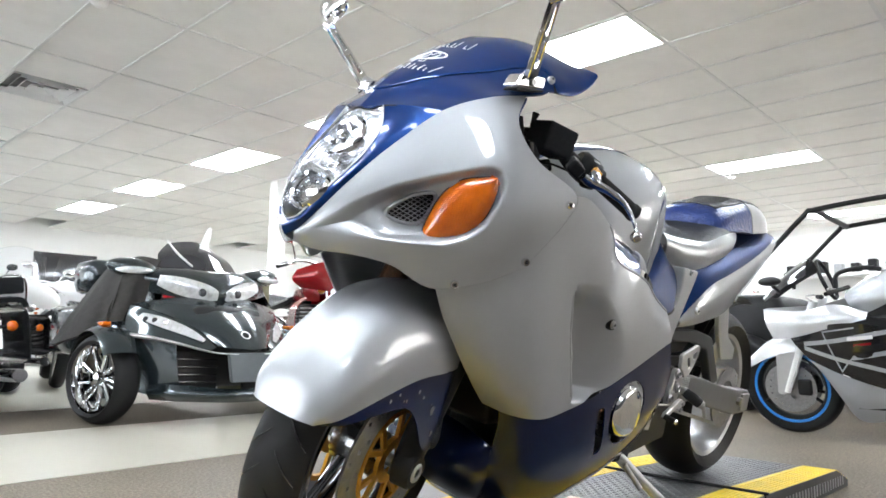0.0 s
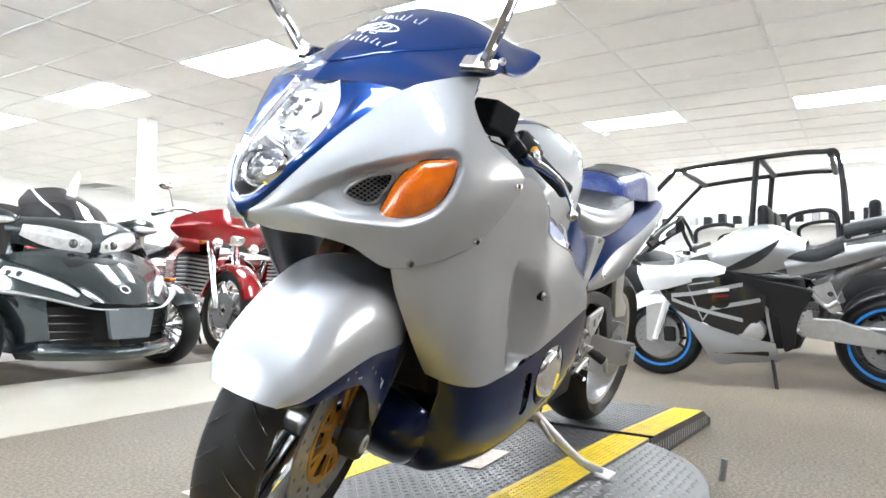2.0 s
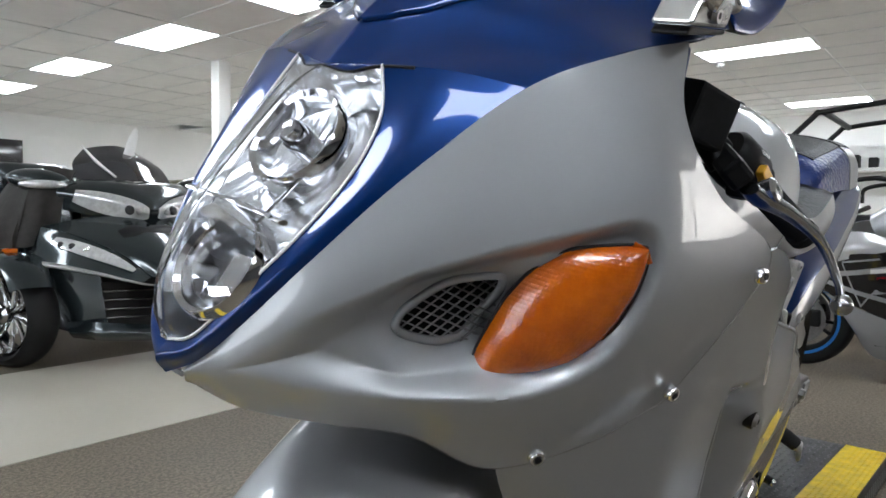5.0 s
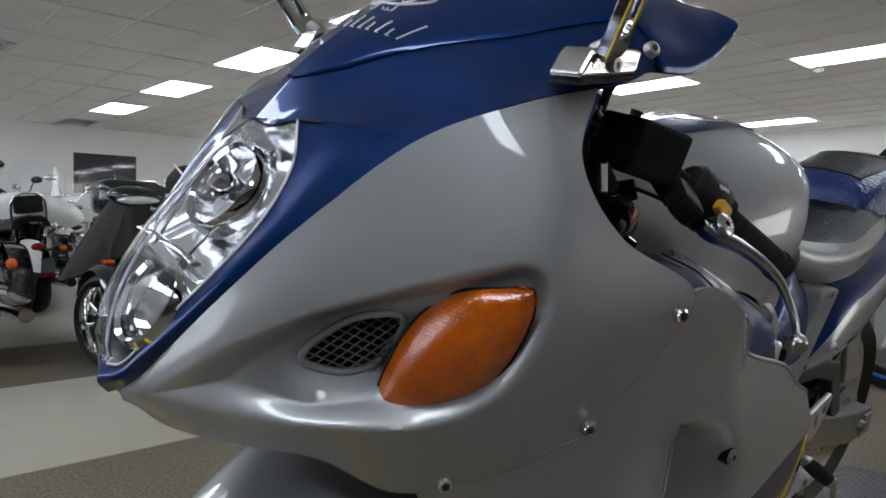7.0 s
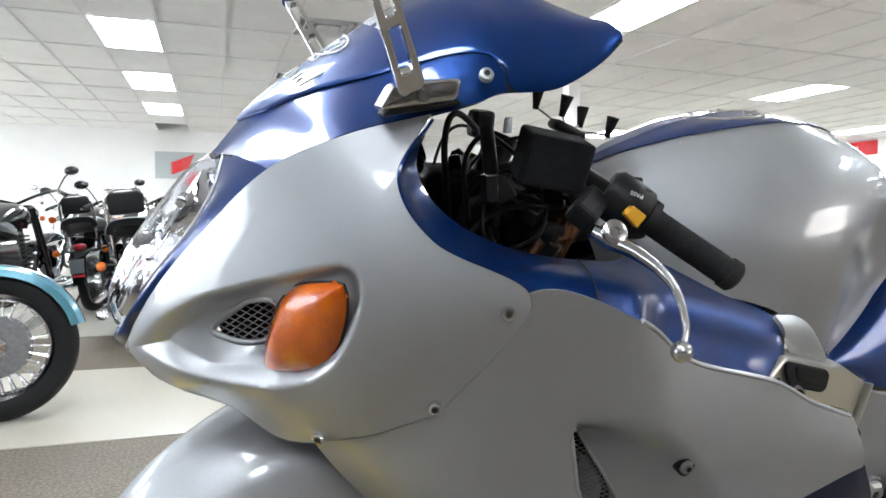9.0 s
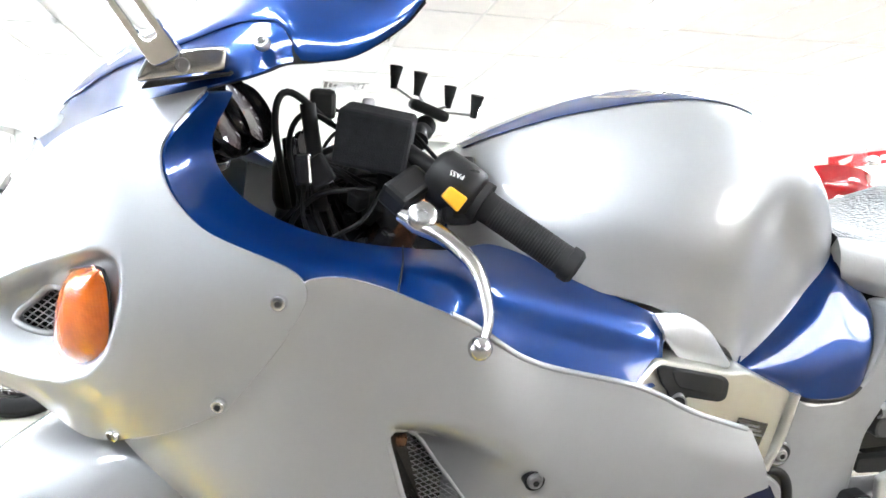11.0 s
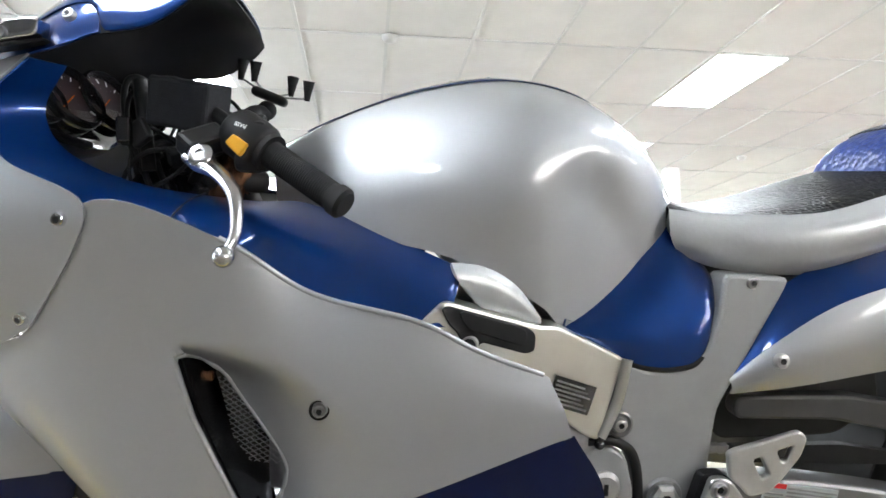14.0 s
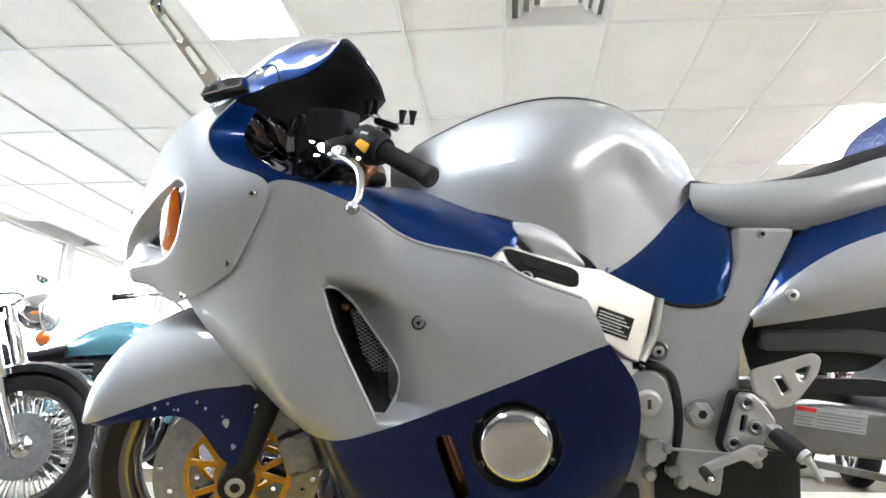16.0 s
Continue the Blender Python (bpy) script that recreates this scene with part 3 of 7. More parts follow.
part("rear_ramp", rs, TREAD, plat, "sloping rear deck", smooth=False)
RMX = pose(PX1 + .004, 0, -.003, 0, math.degrees(math.atan2(.017, RX1 - .134 - PX1)), 0)
LR = RX1 - .13 - PX1
for y0 in (PY0 + .002, PY1 - YW - .002):
    part("yellow_stripe", box(.006, y0, .0004, LR - .002, y0 + YW, .0022), YELLOW, plat, "worn yellow safety stripe", smooth=False, m=RMX)
    sb = bmesh.new()
    dashes(.01, LR - .01, y0 + .004, y0 + YW - .004, .0150, .0022, sb, .0072)
    tagged(part("stripe_tread", sb, YELLOW, plat, smooth=False, m=RMX), kind="stuff")
    part("end_stripe", box(.0, y0, .0, .136, y0 + YW, .0022), YELLOW, plat, smooth=False, m=pose(RX1 - .13, 0, -.0195, 0, math.degrees(math.atan2(.05, .13)), 0))
sb = bmesh.new()
dashes(.01, LR - .01, PY0 + YW + .008, PY1 - YW - .008, .0200, .0002, sb, .0096)
tagged(part("deck_tread", sb, TREAD_WORN, plat, smooth=False, m=RMX), kind="stuff")
sk = bmesh.new()
for i in range(26):
    x = PX1 + .02 + i * .031
    box(x, PY0 - .0025, -.080, x + .010, PY0 - .0005, -.032 - .014 * i / 26, bm=sk)
tagged(part("ramp_skirt_ribs", sk, TREAD_ALU, plat, smooth=False), kind="stuff")
part("hinge_seam", tube([(PX1 + .001, PY0 - .01, .002), (PX1 + .001, PY1, .002)], .005, 8), BLACK, plat, "black hinge cable")
turn = thing("turntable", "round bright tread-plate turntable under the lift", "turntable", at=pose(.86, .05, 0))
# plate colour taken down so the lozenges on it read as shiny
part("table_top", sharp(lathe([(0, -.012), (.690, -.012), (.698, -.016), (.700, -.022), (.700, -.092), (0, -.092)], 96, "z", False)), ALU_DARKENED, turn, "bright aluminium tread plate", smooth=False)
tt = bmesh.new()
dashes(-.69, .69, -.69, -.30, .028, -.012, tt, .015)
bmesh.ops.delete(tt, geom=[v for v in tt.verts if v.co.x ** 2 + v.co.y ** 2 > .675 ** 2], context="VERTS")
tagged(part("table_tread", tt, TREAD_ALU, turn, smooth=False), kind="stuff")
rim_b = bmesh.new()
for k in range(150):
    a = math.pi * 2 * k / 150
    join(rim_b, box(-.004, -.0015, -.03, .004, .0015, .03), pose(.7005 * math.cos(a), .7005 * math.sin(a), -.056, 0, 25 if k % 2 else -25, math.degrees(a) + 90))
tagged(part("rim_tread", rim_b, TREAD_ALU, turn, smooth=False), kind="stuff")
stk = solid("floor_sticker", box(-.115, -.052, .0003, .115, .052, .0012), STICKER, "worn pictorial sticker stuck on the deck", "sticker", m=pose(0.865, 0.008, .0, 0, 0, 4))
solid("floor_sticker", box(-.10, -.11, FLOOR + .0045, .10, .11, FLOOR + .006), STICKER, "worn pictorial sticker stuck on the floor", "sticker", m=pose(.42, .62, 0, 0, 0, -8))
pin = solid("steel_pin", tube([(1.40, -.60, FLOOR), (1.405, -.61, -.03)], .011, 12), STEEL, "short steel locking pin standing on the floor", "pin", smooth=True)

# ---------------------------------------------------------------- the motorcycle (x to its rear, y to its right, z up; front axle over x = 0)
bike = thing("motorcycle", "silver and blue fully faired sport motorcycle on its side stand", "motorcycle", at=pose(0, 0, 0, LEAN))


def col(*p):
    """A control column: points one after another as x, y, z."""
    return np.array(p, float).reshape(-1, 3)


def pair(name, G, mat, label="", thick=0.003, side=1, keep=None, parent=None):
    """The same panel on the left and on the right."""
    part(name, sheet(G, thick, side, keep=keep), mat, parent or bike, label)
    part(name, sheet(mirrored(G), thick, -side, keep=keep), mat, parent or bike, label)


# --- silver nose cowl
nose = net([
    col(-.236, -.015, .679, -.238, -.016, .676, -.237, -.016, .672, -.235, -.014, .668, -.231, -.010, .664, -.226, -.004, .661),
    col(-.223, -.050, .718, -.226, -.053, .706, -.225, -.056, .694, -.221, -.057, .681, -.215, -.056, .668, -.208, -.051, .655),
    col(-.192, -.085, .780, -.193, -.097, .757, -.190, -.106, .730, -.186, -.111, .705, -.181, -.112, .682, -.173, -.105, .658),
    col(-.146, -.115, .846, -.142, -.137, .808, -.135, -.155, .765, -.130, -.165, .725, -.127, -.165, .690, -.118, -.140, .650),
    col(-.081, -.157, .923, -.064, -.191, .875, -.057, -.216, .820, -.058, -.221, .760, -.063, -.210, .700, -.057, -.180, .623),
    col(-.009, -.193, .965, -.003, -.224, .910, .002, -.248, .850, .010, -.260, .785, .018, -.250, .715, .020, -.224, .645),
    col(.075, -.204, .991, .036, -.231, .930, .070, -.262, .872, .160, -.291, .830, .150, -.284, .775, .090, -.256, .683)], 150, 110)


def along(P):
    return 0.77 * P[..., 0] - 0.64 * P[..., 1]


# the recess round the indicator: a tear drop in the length along the flank and the height, with the air intake at its bottom
h, z = along(nose), nose[..., 2]
TEAR = rounded([(-.150, .686), (-.113, .721), (-.086, .746), (-.024, .782), (.039, .810), (.102, .834), (.138, .847), (.160, .841), (.168, .816), (.161, .779), (.144, .740),
                (.115, .714), (.075, .697), (-.005, .691), (-.062, .688), (-.095, .687)], .012, 3)
sd, near = signed(TEAR, h, z)
k = np.clip(sd / (0.012 + 0.032 * np.clip((-.02 - h) / .12, 0, 1)), 0, 1)
k = k * k * (3 - 2 * k)
deep = 0.013 + 0.052 * np.exp(-((h - .035) / .060) ** 2 - ((z - .750) / .038) ** 2)
N = normals(nose)
if N[N.shape[0] // 2, N.shape[1] // 2, 1] > 0:
    N = -N
MOUTH = [(-.030, .734), (-.026, .750), (.008, .780), (.050, .791), (.052, .768), (.036, .732), (.008, .724)]
md, mnear = signed(MOUTH, h, z)
nose = nose - N * (k * deep)[..., None]
pair("nose_cowl", nose, SILVER, "silver nose fairing half", 0.003, 1, keep=lambda i, j: md[i:i + 2, j:j + 2].min() < 0.0005)

for sgn in (1, -1):
    last, under_ = nose[-1, 62:], nose[::-1, -1][:100]
    seam = np.vstack([last, under_[1:]])[::3] * np.array((1, sgn, 1)) + np.array((0, -.0008 * sgn, 0))
    part("cowl_seam", tube(seam, .0004, 6, 120, caps=False), STEEL, bike, "dark joint behind the nose fairing")
    rim_pts = []
    for a in range(0, 28):
        q0, q1 = np.array(MOUTH[a // 4]), np.array(MOUTH[(a // 4 + 1) % 7])
        q = q0 + (q1 - q0) * (a % 4) / 4
        near_ = np.argsort(((h - q[0]) ** 2 + (z - q[1]) ** 2).ravel())[:6]
        rim_pts.append(nose.reshape(-1, 3)[near_].mean(0) * np.array((1, sgn, 1)))
    rim_pts = np.array(rim_pts)
    for _ in range(2):
        rim_pts = (np.roll(rim_pts, 1, 0) + 2 * rim_pts + np.roll(rim_pts, -1, 0)) / 4
    part("intake_rim", tube(np.vstack([rim_pts, rim_pts[:1]]), .0038, 8, 90, caps=False), SILVER, bike, "rounded edge of the air intake")

# --- blue band beside the headlight, and the hood over it
lens_edge_ = [(-.244, .000, .697), (-.239, -.025, .708), (-.223, -.049, .746), (-.192, -.069, .794), (-.159, -.075, .839), (-.134, -.070, .883), (-.122, -.051, .922)]
outer_edge = [(-.243, .000, .670), (-.233, -.026, .688), (-.223, -.050, .718), (-.192, -.085, .780), (-.146, -.115, .846), (-.115, -.136, .885), (-.081, -.157, .923)]
band = net([np.array([a, [(a[0] + b[0]) / 2 - w, (a[1] + b[1]) / 2 - v, (a[2] + b[2]) / 2], b]) for a, b, w, v in
            zip(lens_edge_, outer_edge, (.009, .007, .004, .004, .005, .005, .0015), (0, .003, .004, .004, .003, .002, .002))], 70, 16)
band[-3:, :, 2] += (np.array((.001, .002, .0032))[:, None] * np.sin(np.linspace(0, np.pi, 16))[None])
pair("headlight_surround", band, BLUE, "blue band beside the headlight", 0.003, 1)
top_skin = net([
    col(-.136, .000, .915, -.132, -.026, .913, -.122, -.051, .922, -.103, -.106, .926, -.081, -.157, .923),
    col(-.098, .000, .964, -.091, -.026, .963, -.076, -.064, .960, -.058, -.122, .953, -.045, -.176, .946),
    col(-.053, .000, 1.007, -.047, -.036, 1.004, -.034, -.080, .996, -.018, -.140, .983, -.004, -.194, .968),
    col(.013, .000, 1.056, .020, -.056, 1.049, .036, -.122, 1.030, .050, -.168, 1.010, .060, -.201, .987),
    col(.080, .000, 1.104, .085, -.072, 1.094, .100, -.145, 1.066, .110, -.188, 1.035, .118, -.207, 1.004),
    col(.135, .000, 1.131, .137, -.082, 1.119, .142, -.155, 1.085, .147, -.193, 1.048, .150, -.206, 1.017),
    col(.195, .000, 1.142, .197, -.090, 1.129, .200, -.163, 1.092, .204, -.202, 1.050, .206, -.213, 1.026),
    col(.245, .000, 1.126, .246, -.090, 1.119, .248, -.167, 1.096, .250, -.206, 1.068, .252, -.215, 1.055),
    col(.277, .000, 1.106, .277, -.090, 1.105, .276, -.167, 1.099, .275, -.206, 1.088, .274, -.215, 1.082)], 97, 41)
hood = top_skin[:62]
part("hood", sheet(both(hood), 0.003, -1), BLUE, bike, "metallic blue upper cowl")
# the screen lies on the cowl, from a rounded point over the headlight to a free trailing edge
NS = normals(top_skin)
NS = np.where(NS[..., 2:] < 0, -NS, NS)
screen = np.zeros((87, 29, 3))
for i in range(87):
    u = i + 10
    share = float(np.interp(u, (10, 10.6, 12, 15, 24, 36, 48, 58, 61, 62.5), (.02, .10, .23, .36, .50, .56, .62, .70, .80, 1.0)))
    for j in range(29):
        q = share * 40 * j / 28
        a = min(39, int(q))
        lift = .0014 if j < 28 else .0002
        screen[i, j] = (top_skin[u, a] + NS[u, a] * lift) * (1 - q + a) + (top_skin[u, a + 1] + NS[u, a + 1] * lift) * (q - a)
part("windscreen", sheet(both(screen), 0.002, 1), BLUE, bike, "painted blue windscreen with white memorial lettering")
rim_line = np.array([q + np.array((-.0004, 0, .0004)) for q in screen[:53, -1]])
for sgn in (1, -1):
    part("screen_seam", tube(rim_line[::2] * np.array((1, sgn, 1)), .0006, 6, 80, caps=False), BLACK_GLOSS, bike, "thin dark seam round the windscreen")
bead = np.vstack([screen[54:, -1], screen[-1, ::-1][:-1] ])
for sgn in (1, -1):
    part("screen_edge", tube(bead[::2] * np.array((1, sgn, 1)), .0016, 6, 90, caps=False), BLUE, bike, "rolled edge of the windscreen")

under = both(top_skin[20:])
NU = normals(under)
NU = np.where(NU[..., 2:] > 0, -NU, NU)
part("screen_lining", sheet(under + NU * .0052, .001, 1), BLACK, bike, "dark unpainted inner face of the windscreen")

# --- side panel, with the air outlet
flank = net([
    col(-.040, -.168, .632, -.002, -.166, .575, .042, -.167, .522, .088, -.167, .471, .130, -.165, .430, .158, -.165, .404),
    col(.030, -.222, .655, .050, -.222, .600, .080, -.222, .545, .120, -.222, .485, .165, -.218, .430, .205, -.203, .388),
    col(.095, -.254, .690, .115, -.256, .635, .140, -.256, .570, .170, -.254, .505, .215, -.248, .440, .262, -.238, .386),
    col(.165, -.289, .826, .195, -.278, .730, .225, -.268, .650, .255, -.262, .560, .290, -.255, .470, .330, -.252, .403),
    col(.300, -.289, .792, .315, -.284, .720, .335, -.279, .650, .350, -.274, .575, .375, -.268, .490, .400, -.263, .428),
    col(.400, -.265, .727, .410, -.272, .680, .420, -.277, .630, .430, -.277, .575, .450, -.272, .510, .470, -.267, .456),
    col(.524, -.271, .695, .530, -.274, .660, .540, -.276, .620, .545, -.276, .580, .550, -.273, .540, .560, -.269, .490),
    col(.604, -.266, .656, .612, -.269, .632, .622, -.272, .606, .628, -.272, .578, .634, -.271, .550, .640, -.270, .519),
    col(.688, -.261, .625, .694, -.264, .612, .701, -.267, .598, .708, -.270, .583, .713, -.271, .568, .718, -.271, .552)], 190, 120)
# the outlet: an opening with a sharp front lip, and a hollow behind it that runs out to the rear
OUTLET = rounded([(.247, .652), (.270, .650), (.290, .622), (.323, .574), (.361, .520), (.371, .497), (.366, .468), (.347, .427), (.331, .434), (.294, .516), (.268, .576)], .008, 3)
fx, fz = flank[..., 0].copy(), flank[..., 2].copy()
od, onear = signed(OUTLET, fx, fz)
snap = (od > -.0007) & (od < .0048)
flank[..., 0], flank[..., 2] = np.where(snap, onear[..., 0], fx), np.where(snap, onear[..., 1], fz)
od = np.where(snap, 0.0, od)
fx, fz = flank[..., 0], flank[..., 2]
s = np.clip((0.650 - fz) / 0.223, 0, 1)
lip = 0.249 + 0.084 * s
rear = np.clip((fx - lip - .004) / (0.12 + 0.07 * np.sin(np.pi * s)), 0, 1)
edge = np.clip((0.672 - fz) / 0.06, 0, 1) * np.clip((fz - 0.418) / 0.03, 0, 1)
edge = edge * edge * (3 - 2 * edge)
flank[..., 1] += np.where((fx > lip + .004) & (od < .001), edge * 0.066 * (1 - rear) ** 2 * (1 + 2 * rear), 0)
pair("side_panel", flank, SILVER, "silver side fairing panel with air outlet", 0.003, 1, keep=lambda i, j: od[i:i + 2, j:j + 2].min() < -1e-6 and od[i:i + 2, j:j + 2].max() < 1e-6)

rim_line = curve(np.array(OUTLET + OUTLET[:1]), 90)
out_ = od < .0002
rim_y = np.array([flank[..., 1][out_][np.argsort(np.hypot(fx[out_] - a, fz[out_] - b))[:5]].mean() for a, b in rim_line])
for k in range(3):
    rim_y[1:-1] = (rim_y[:-2] + 2 * rim_y[1:-1] + rim_y[2:]) / 4
for sgn in (1, -1):
    part("outlet_rim", tube(np.column_stack([rim_line[:, 0], (rim_y + .0025) * sgn, rim_line[:, 1]]), .0036, 8, caps=False), SILVER, bike, "rounded lip of the air outlet")
for sgn in (1, -1):
    part("panel_edge", tube(flank[95:, 0][::4] * np.array((1, sgn, 1)) + np.array((0, .0012 * sgn, 0)), .0034, 8, 80), SILVER, bike, "rolled upper edge of the side panel")

# --- dark blue lower panel and belly pan
lower = net([
    col(.190, -.182, .402, .212, -.172, .360, .228, -.156, .310, .240, -.144, .250, .285, -.105, .168, .350, -.000, .115),
    col(.262, -.238, .386, .270, -.225, .330, .290, -.205, .260, .310, -.170, .190, .340, -.110, .130, .370, -.000, .108),
    col(.400, -.263, .428, .410, -.258, .350, .420, -.245, .280, .430, -.210, .200, .440, -.140, .140, .450, -.000, .115),
    col(.560, -.269, .490, .565, -.268, .410, .565, -.258, .320, .565, -.225, .235, .565, -.150, .170, .565, -.000, .140),
    col(.690, -.271, .542, .700, -.268, .460, .700, -.258, .370, .690, -.228, .280, .670, -.160, .205, .660, -.000, .170),
    col(.722, -.270, .552, .765, -.262, .480, .768, -.252, .400, .745, -.225, .310, .715, -.165, .235, .700, -.000, .200)], 110, 90)
c0 = np.array((0.568, 0.385))
d = np.hypot(lower[..., 0] - c0[0], lower[..., 2] - c0[1])
HR = 0.076
near = (np.abs(d - HR) < 0.006) & (lower[..., 1] < -0.2)
for axis, c in ((0, c0[0]), (2, c0[1])):
    lower[..., axis] = np.where(near, c + (lower[..., axis] - c) * HR / np.maximum(d, 1e-6), lower[..., axis])
d = np.hypot(lower[..., 0] - c0[0], lower[..., 2] - c0[1])


SLOT = rounded([(.436, .402), (.462, .406), (.476, .360), (.492, .300), (.470, .290), (.446, .350)], .008, 3)
sld, sln = signed(SLOT, lower[..., 0], lower[..., 2])
snap = (np.abs(sld) < .0045) & (lower[..., 1] < -.2)
lower[..., 0], lower[..., 2] = np.where(snap, sln[..., 0], lower[..., 0]), np.where(snap, sln[..., 1], lower[..., 2])
sld = np.where(snap, 0.0, sld)


def off_hole(i, j):
    q = lower[i:i + 2, j:j + 2]
    if sld[i:i + 2, j:j + 2].max() > 1e-6 and sld[i:i + 2, j:j + 2].min() > -1e-6 and q[..., 1].mean() < -0.15:
        return False
    return not (d[i:i + 2, j:j + 2].max() < HR + 0.0015 and q[..., 1].mean() < -0.2)


pair("lower_panel", lower, NAVY, "dark blue lower fairing panel", 0.003, 1, keep=off_hole)

nose_ = net([
    col(.210, .000, .338, .176, .000, .250, .208, .000, .194, .275, .000, .145, .352, .000, .114),
    col(.214, -.070, .328, .184, -.075, .250, .208, -.072, .200, .272, -.060, .152, .342, -.025, .117),
    col(.226, -.125, .310, .206, -.128, .258, .220, -.118, .214, .268, -.095, .172, .320, -.055, .132),
    col(.238, -.150, .296, .234, -.148, .264, .246, -.140, .236, .268, -.118, .196, .300, -.088, .152)], 30, 26)
part("belly_nose", sheet(both(nose_), 0.003, 1), NAVY, bike, "scuffed dark blue nose of the belly pan")

# --- tank
tank = net([
    col(.325, .000, .893, .330, -.030, .888, .335, -.060, .868, .340, -.090, .840, .350, -.115, .800),
    col(.420, .000, .942, .420, -.050, .933, .430, -.105, .900, .440, -.148, .850, .450, -.168, .785),
    col(.540, .000, .988, .540, -.070, .978, .550, -.142, .935, .560, -.188, .860, .575, -.190, .760),
    col(.660, .000, 1.006, .660, -.080, .996, .670, -.162, .950, .680, -.196, .850, .690, -.185, .700),
    col(.770, .000, .986, .775, -.080, .973, .780, -.150, .925, .775, -.158, .820, .735, -.166, .664),
    col(.860, .000, .930, .865, -.065, .915, .865, -.112, .875, .855, -.128, .790, .820, -.140, .680),
    col(.920, .000, .850, .922, -.040, .838, .920, -.072, .820, .910, -.095, .785, .890, -.115, .740)], 120, 80)
# knee hollow in the side
KNEE = rounded([(.580, .780), (.612, .818), (.648, .855), (.708, .901), (.762, .920), (.818, .893), (.852, .845), (.900, .790), (.95, .70), (.82, .56), (.66, .56), (.55, .68)], .02, 4)
kd, _ = signed(KNEE, tank[..., 0], tank[..., 2])
tk = np.clip(kd / .075, 0, 1)
tank[..., 1] += .011 * tk * tk * (3 - 2 * tk) * np.clip(-tank[..., 1] / .08, 0, 1)
part("tank", sheet(both(tank), 0.004, 1), SILVER, bike, "silver fuel tank")


# --- fasteners
def screw(p, n, r=0.0075, mat=CHROME, parent=None):
    b = lathe([(0.0, 0.0035), (r * 0.45, 0.0035), (r * 0.5, 0.001), (r * 0.55, 0.0035), (r * 0.85, 0.003), (r, 0.0005), (r, -0.004), (0.0, -0.004)], 16, "z", False)
    nv = np.array(n, float) / np.linalg.norm(n)
    ob = part("screw", b, mat, parent or bike, m=facing(tuple(np.array(p) + nv * .0012), n))
    if (parent or bike) == bike:
        part("socket", lathe([(0, .0042), (r * .42, .0042), (r * .42, .002), (0, .002)], 6, "z", False), BLACK, ob, "dark hexagon socket")
    return ob


def screws(points, n, r=0.0075, mat=CHROME):
    for p in points:
        screw(p, n, r, mat)
        screw((p[0], -p[1], p[2]), (n[0], -n[1], n[2]), r, mat)


screws([(-.026, -.203, .636)], (-.5, -.8, -.2))
screws([(.084, -.262, .694)], (-.3, -.95, -.1))
screws([(.141, -.294, .808)], (-.25, -.95, .1))
screws([(.126, -.2150, 1.033)], (-.2, -.85, .45), 0.0075, ALU)
# recessed screw of the side panel: dark cup with a bright head
for sgn in (1, -1):
    part("screw_cup", lathe([(0.0, -0.004), (.0095, -0.004), (.0105, 0.0012), (.0120, 0.0010), (.0120, -0.01), (0, -0.01)], 20, "z", False), BLACK, bike, m=facing((.412, -.2735 * sgn, .59), (0, -sgn, 0)))
    screw((.412, -.2745 * sgn, .59), (0, -sgn, 0), 0.0085, STEEL)

# --- headlight
edge_pts = lens_edge_
mid_pts = [(-.250, .000, .699), (-.258, .000, .732), (-.247, .000, .771), (-.224, .000, .814), (-.195, .000, .855), (-.165, .000, .894), (-.137, .000, .916)]
glass = net([np.array([m, np.array(m) * .45 + np.array(e) * .55 + np.array((-.007 * math.sin(math.pi * i / 6), 0, 0)), e]) for i, (m, e) in enumerate(zip(mid_pts, edge_pts))], 40, 12)
headlight = part("headlight", sheet(both(glass), 0.002, -1), CLEAR, bike, "clear stacked twin headlight")
headlight.visible_shadow = False
shell = both(glass).copy()
vv = np.linspace(-1, 1, shell.shape[1])[None, :]
uu = np.linspace(0, 1, shell.shape[0])[:, None]
bowl = np.where(uu < .46, np.sin(np.pi * np.clip(uu / .46, 0, 1)), np.sin(np.pi * np.clip((uu - .46) / .54, 0, 1))) ** .7
dp = .0035 + (1 - np.abs(vv) ** 4) * (.010 + .050 * bowl) * np.clip(np.minimum(uu, 1 - uu) / .08, 0, 1)
flute = .0016 * np.cos(vv * 22) * (uu > .5) * (1 - vv * vv)
shell = shell + np.stack([(dp + flute) * .85, dp * 0, -(dp + flute) * .35], -1)
cut = int(shell.shape[0] * .47)
part("reflector", sheet(shell[cut - 1:], 0.002, 1), REFLECTOR, headlight, "fluted chrome upper reflector")
part("lower_housing", sheet(shell[:cut], 0.002, 1), BEZEL_GREY, headlight, "smoked grey lower lamp housing")
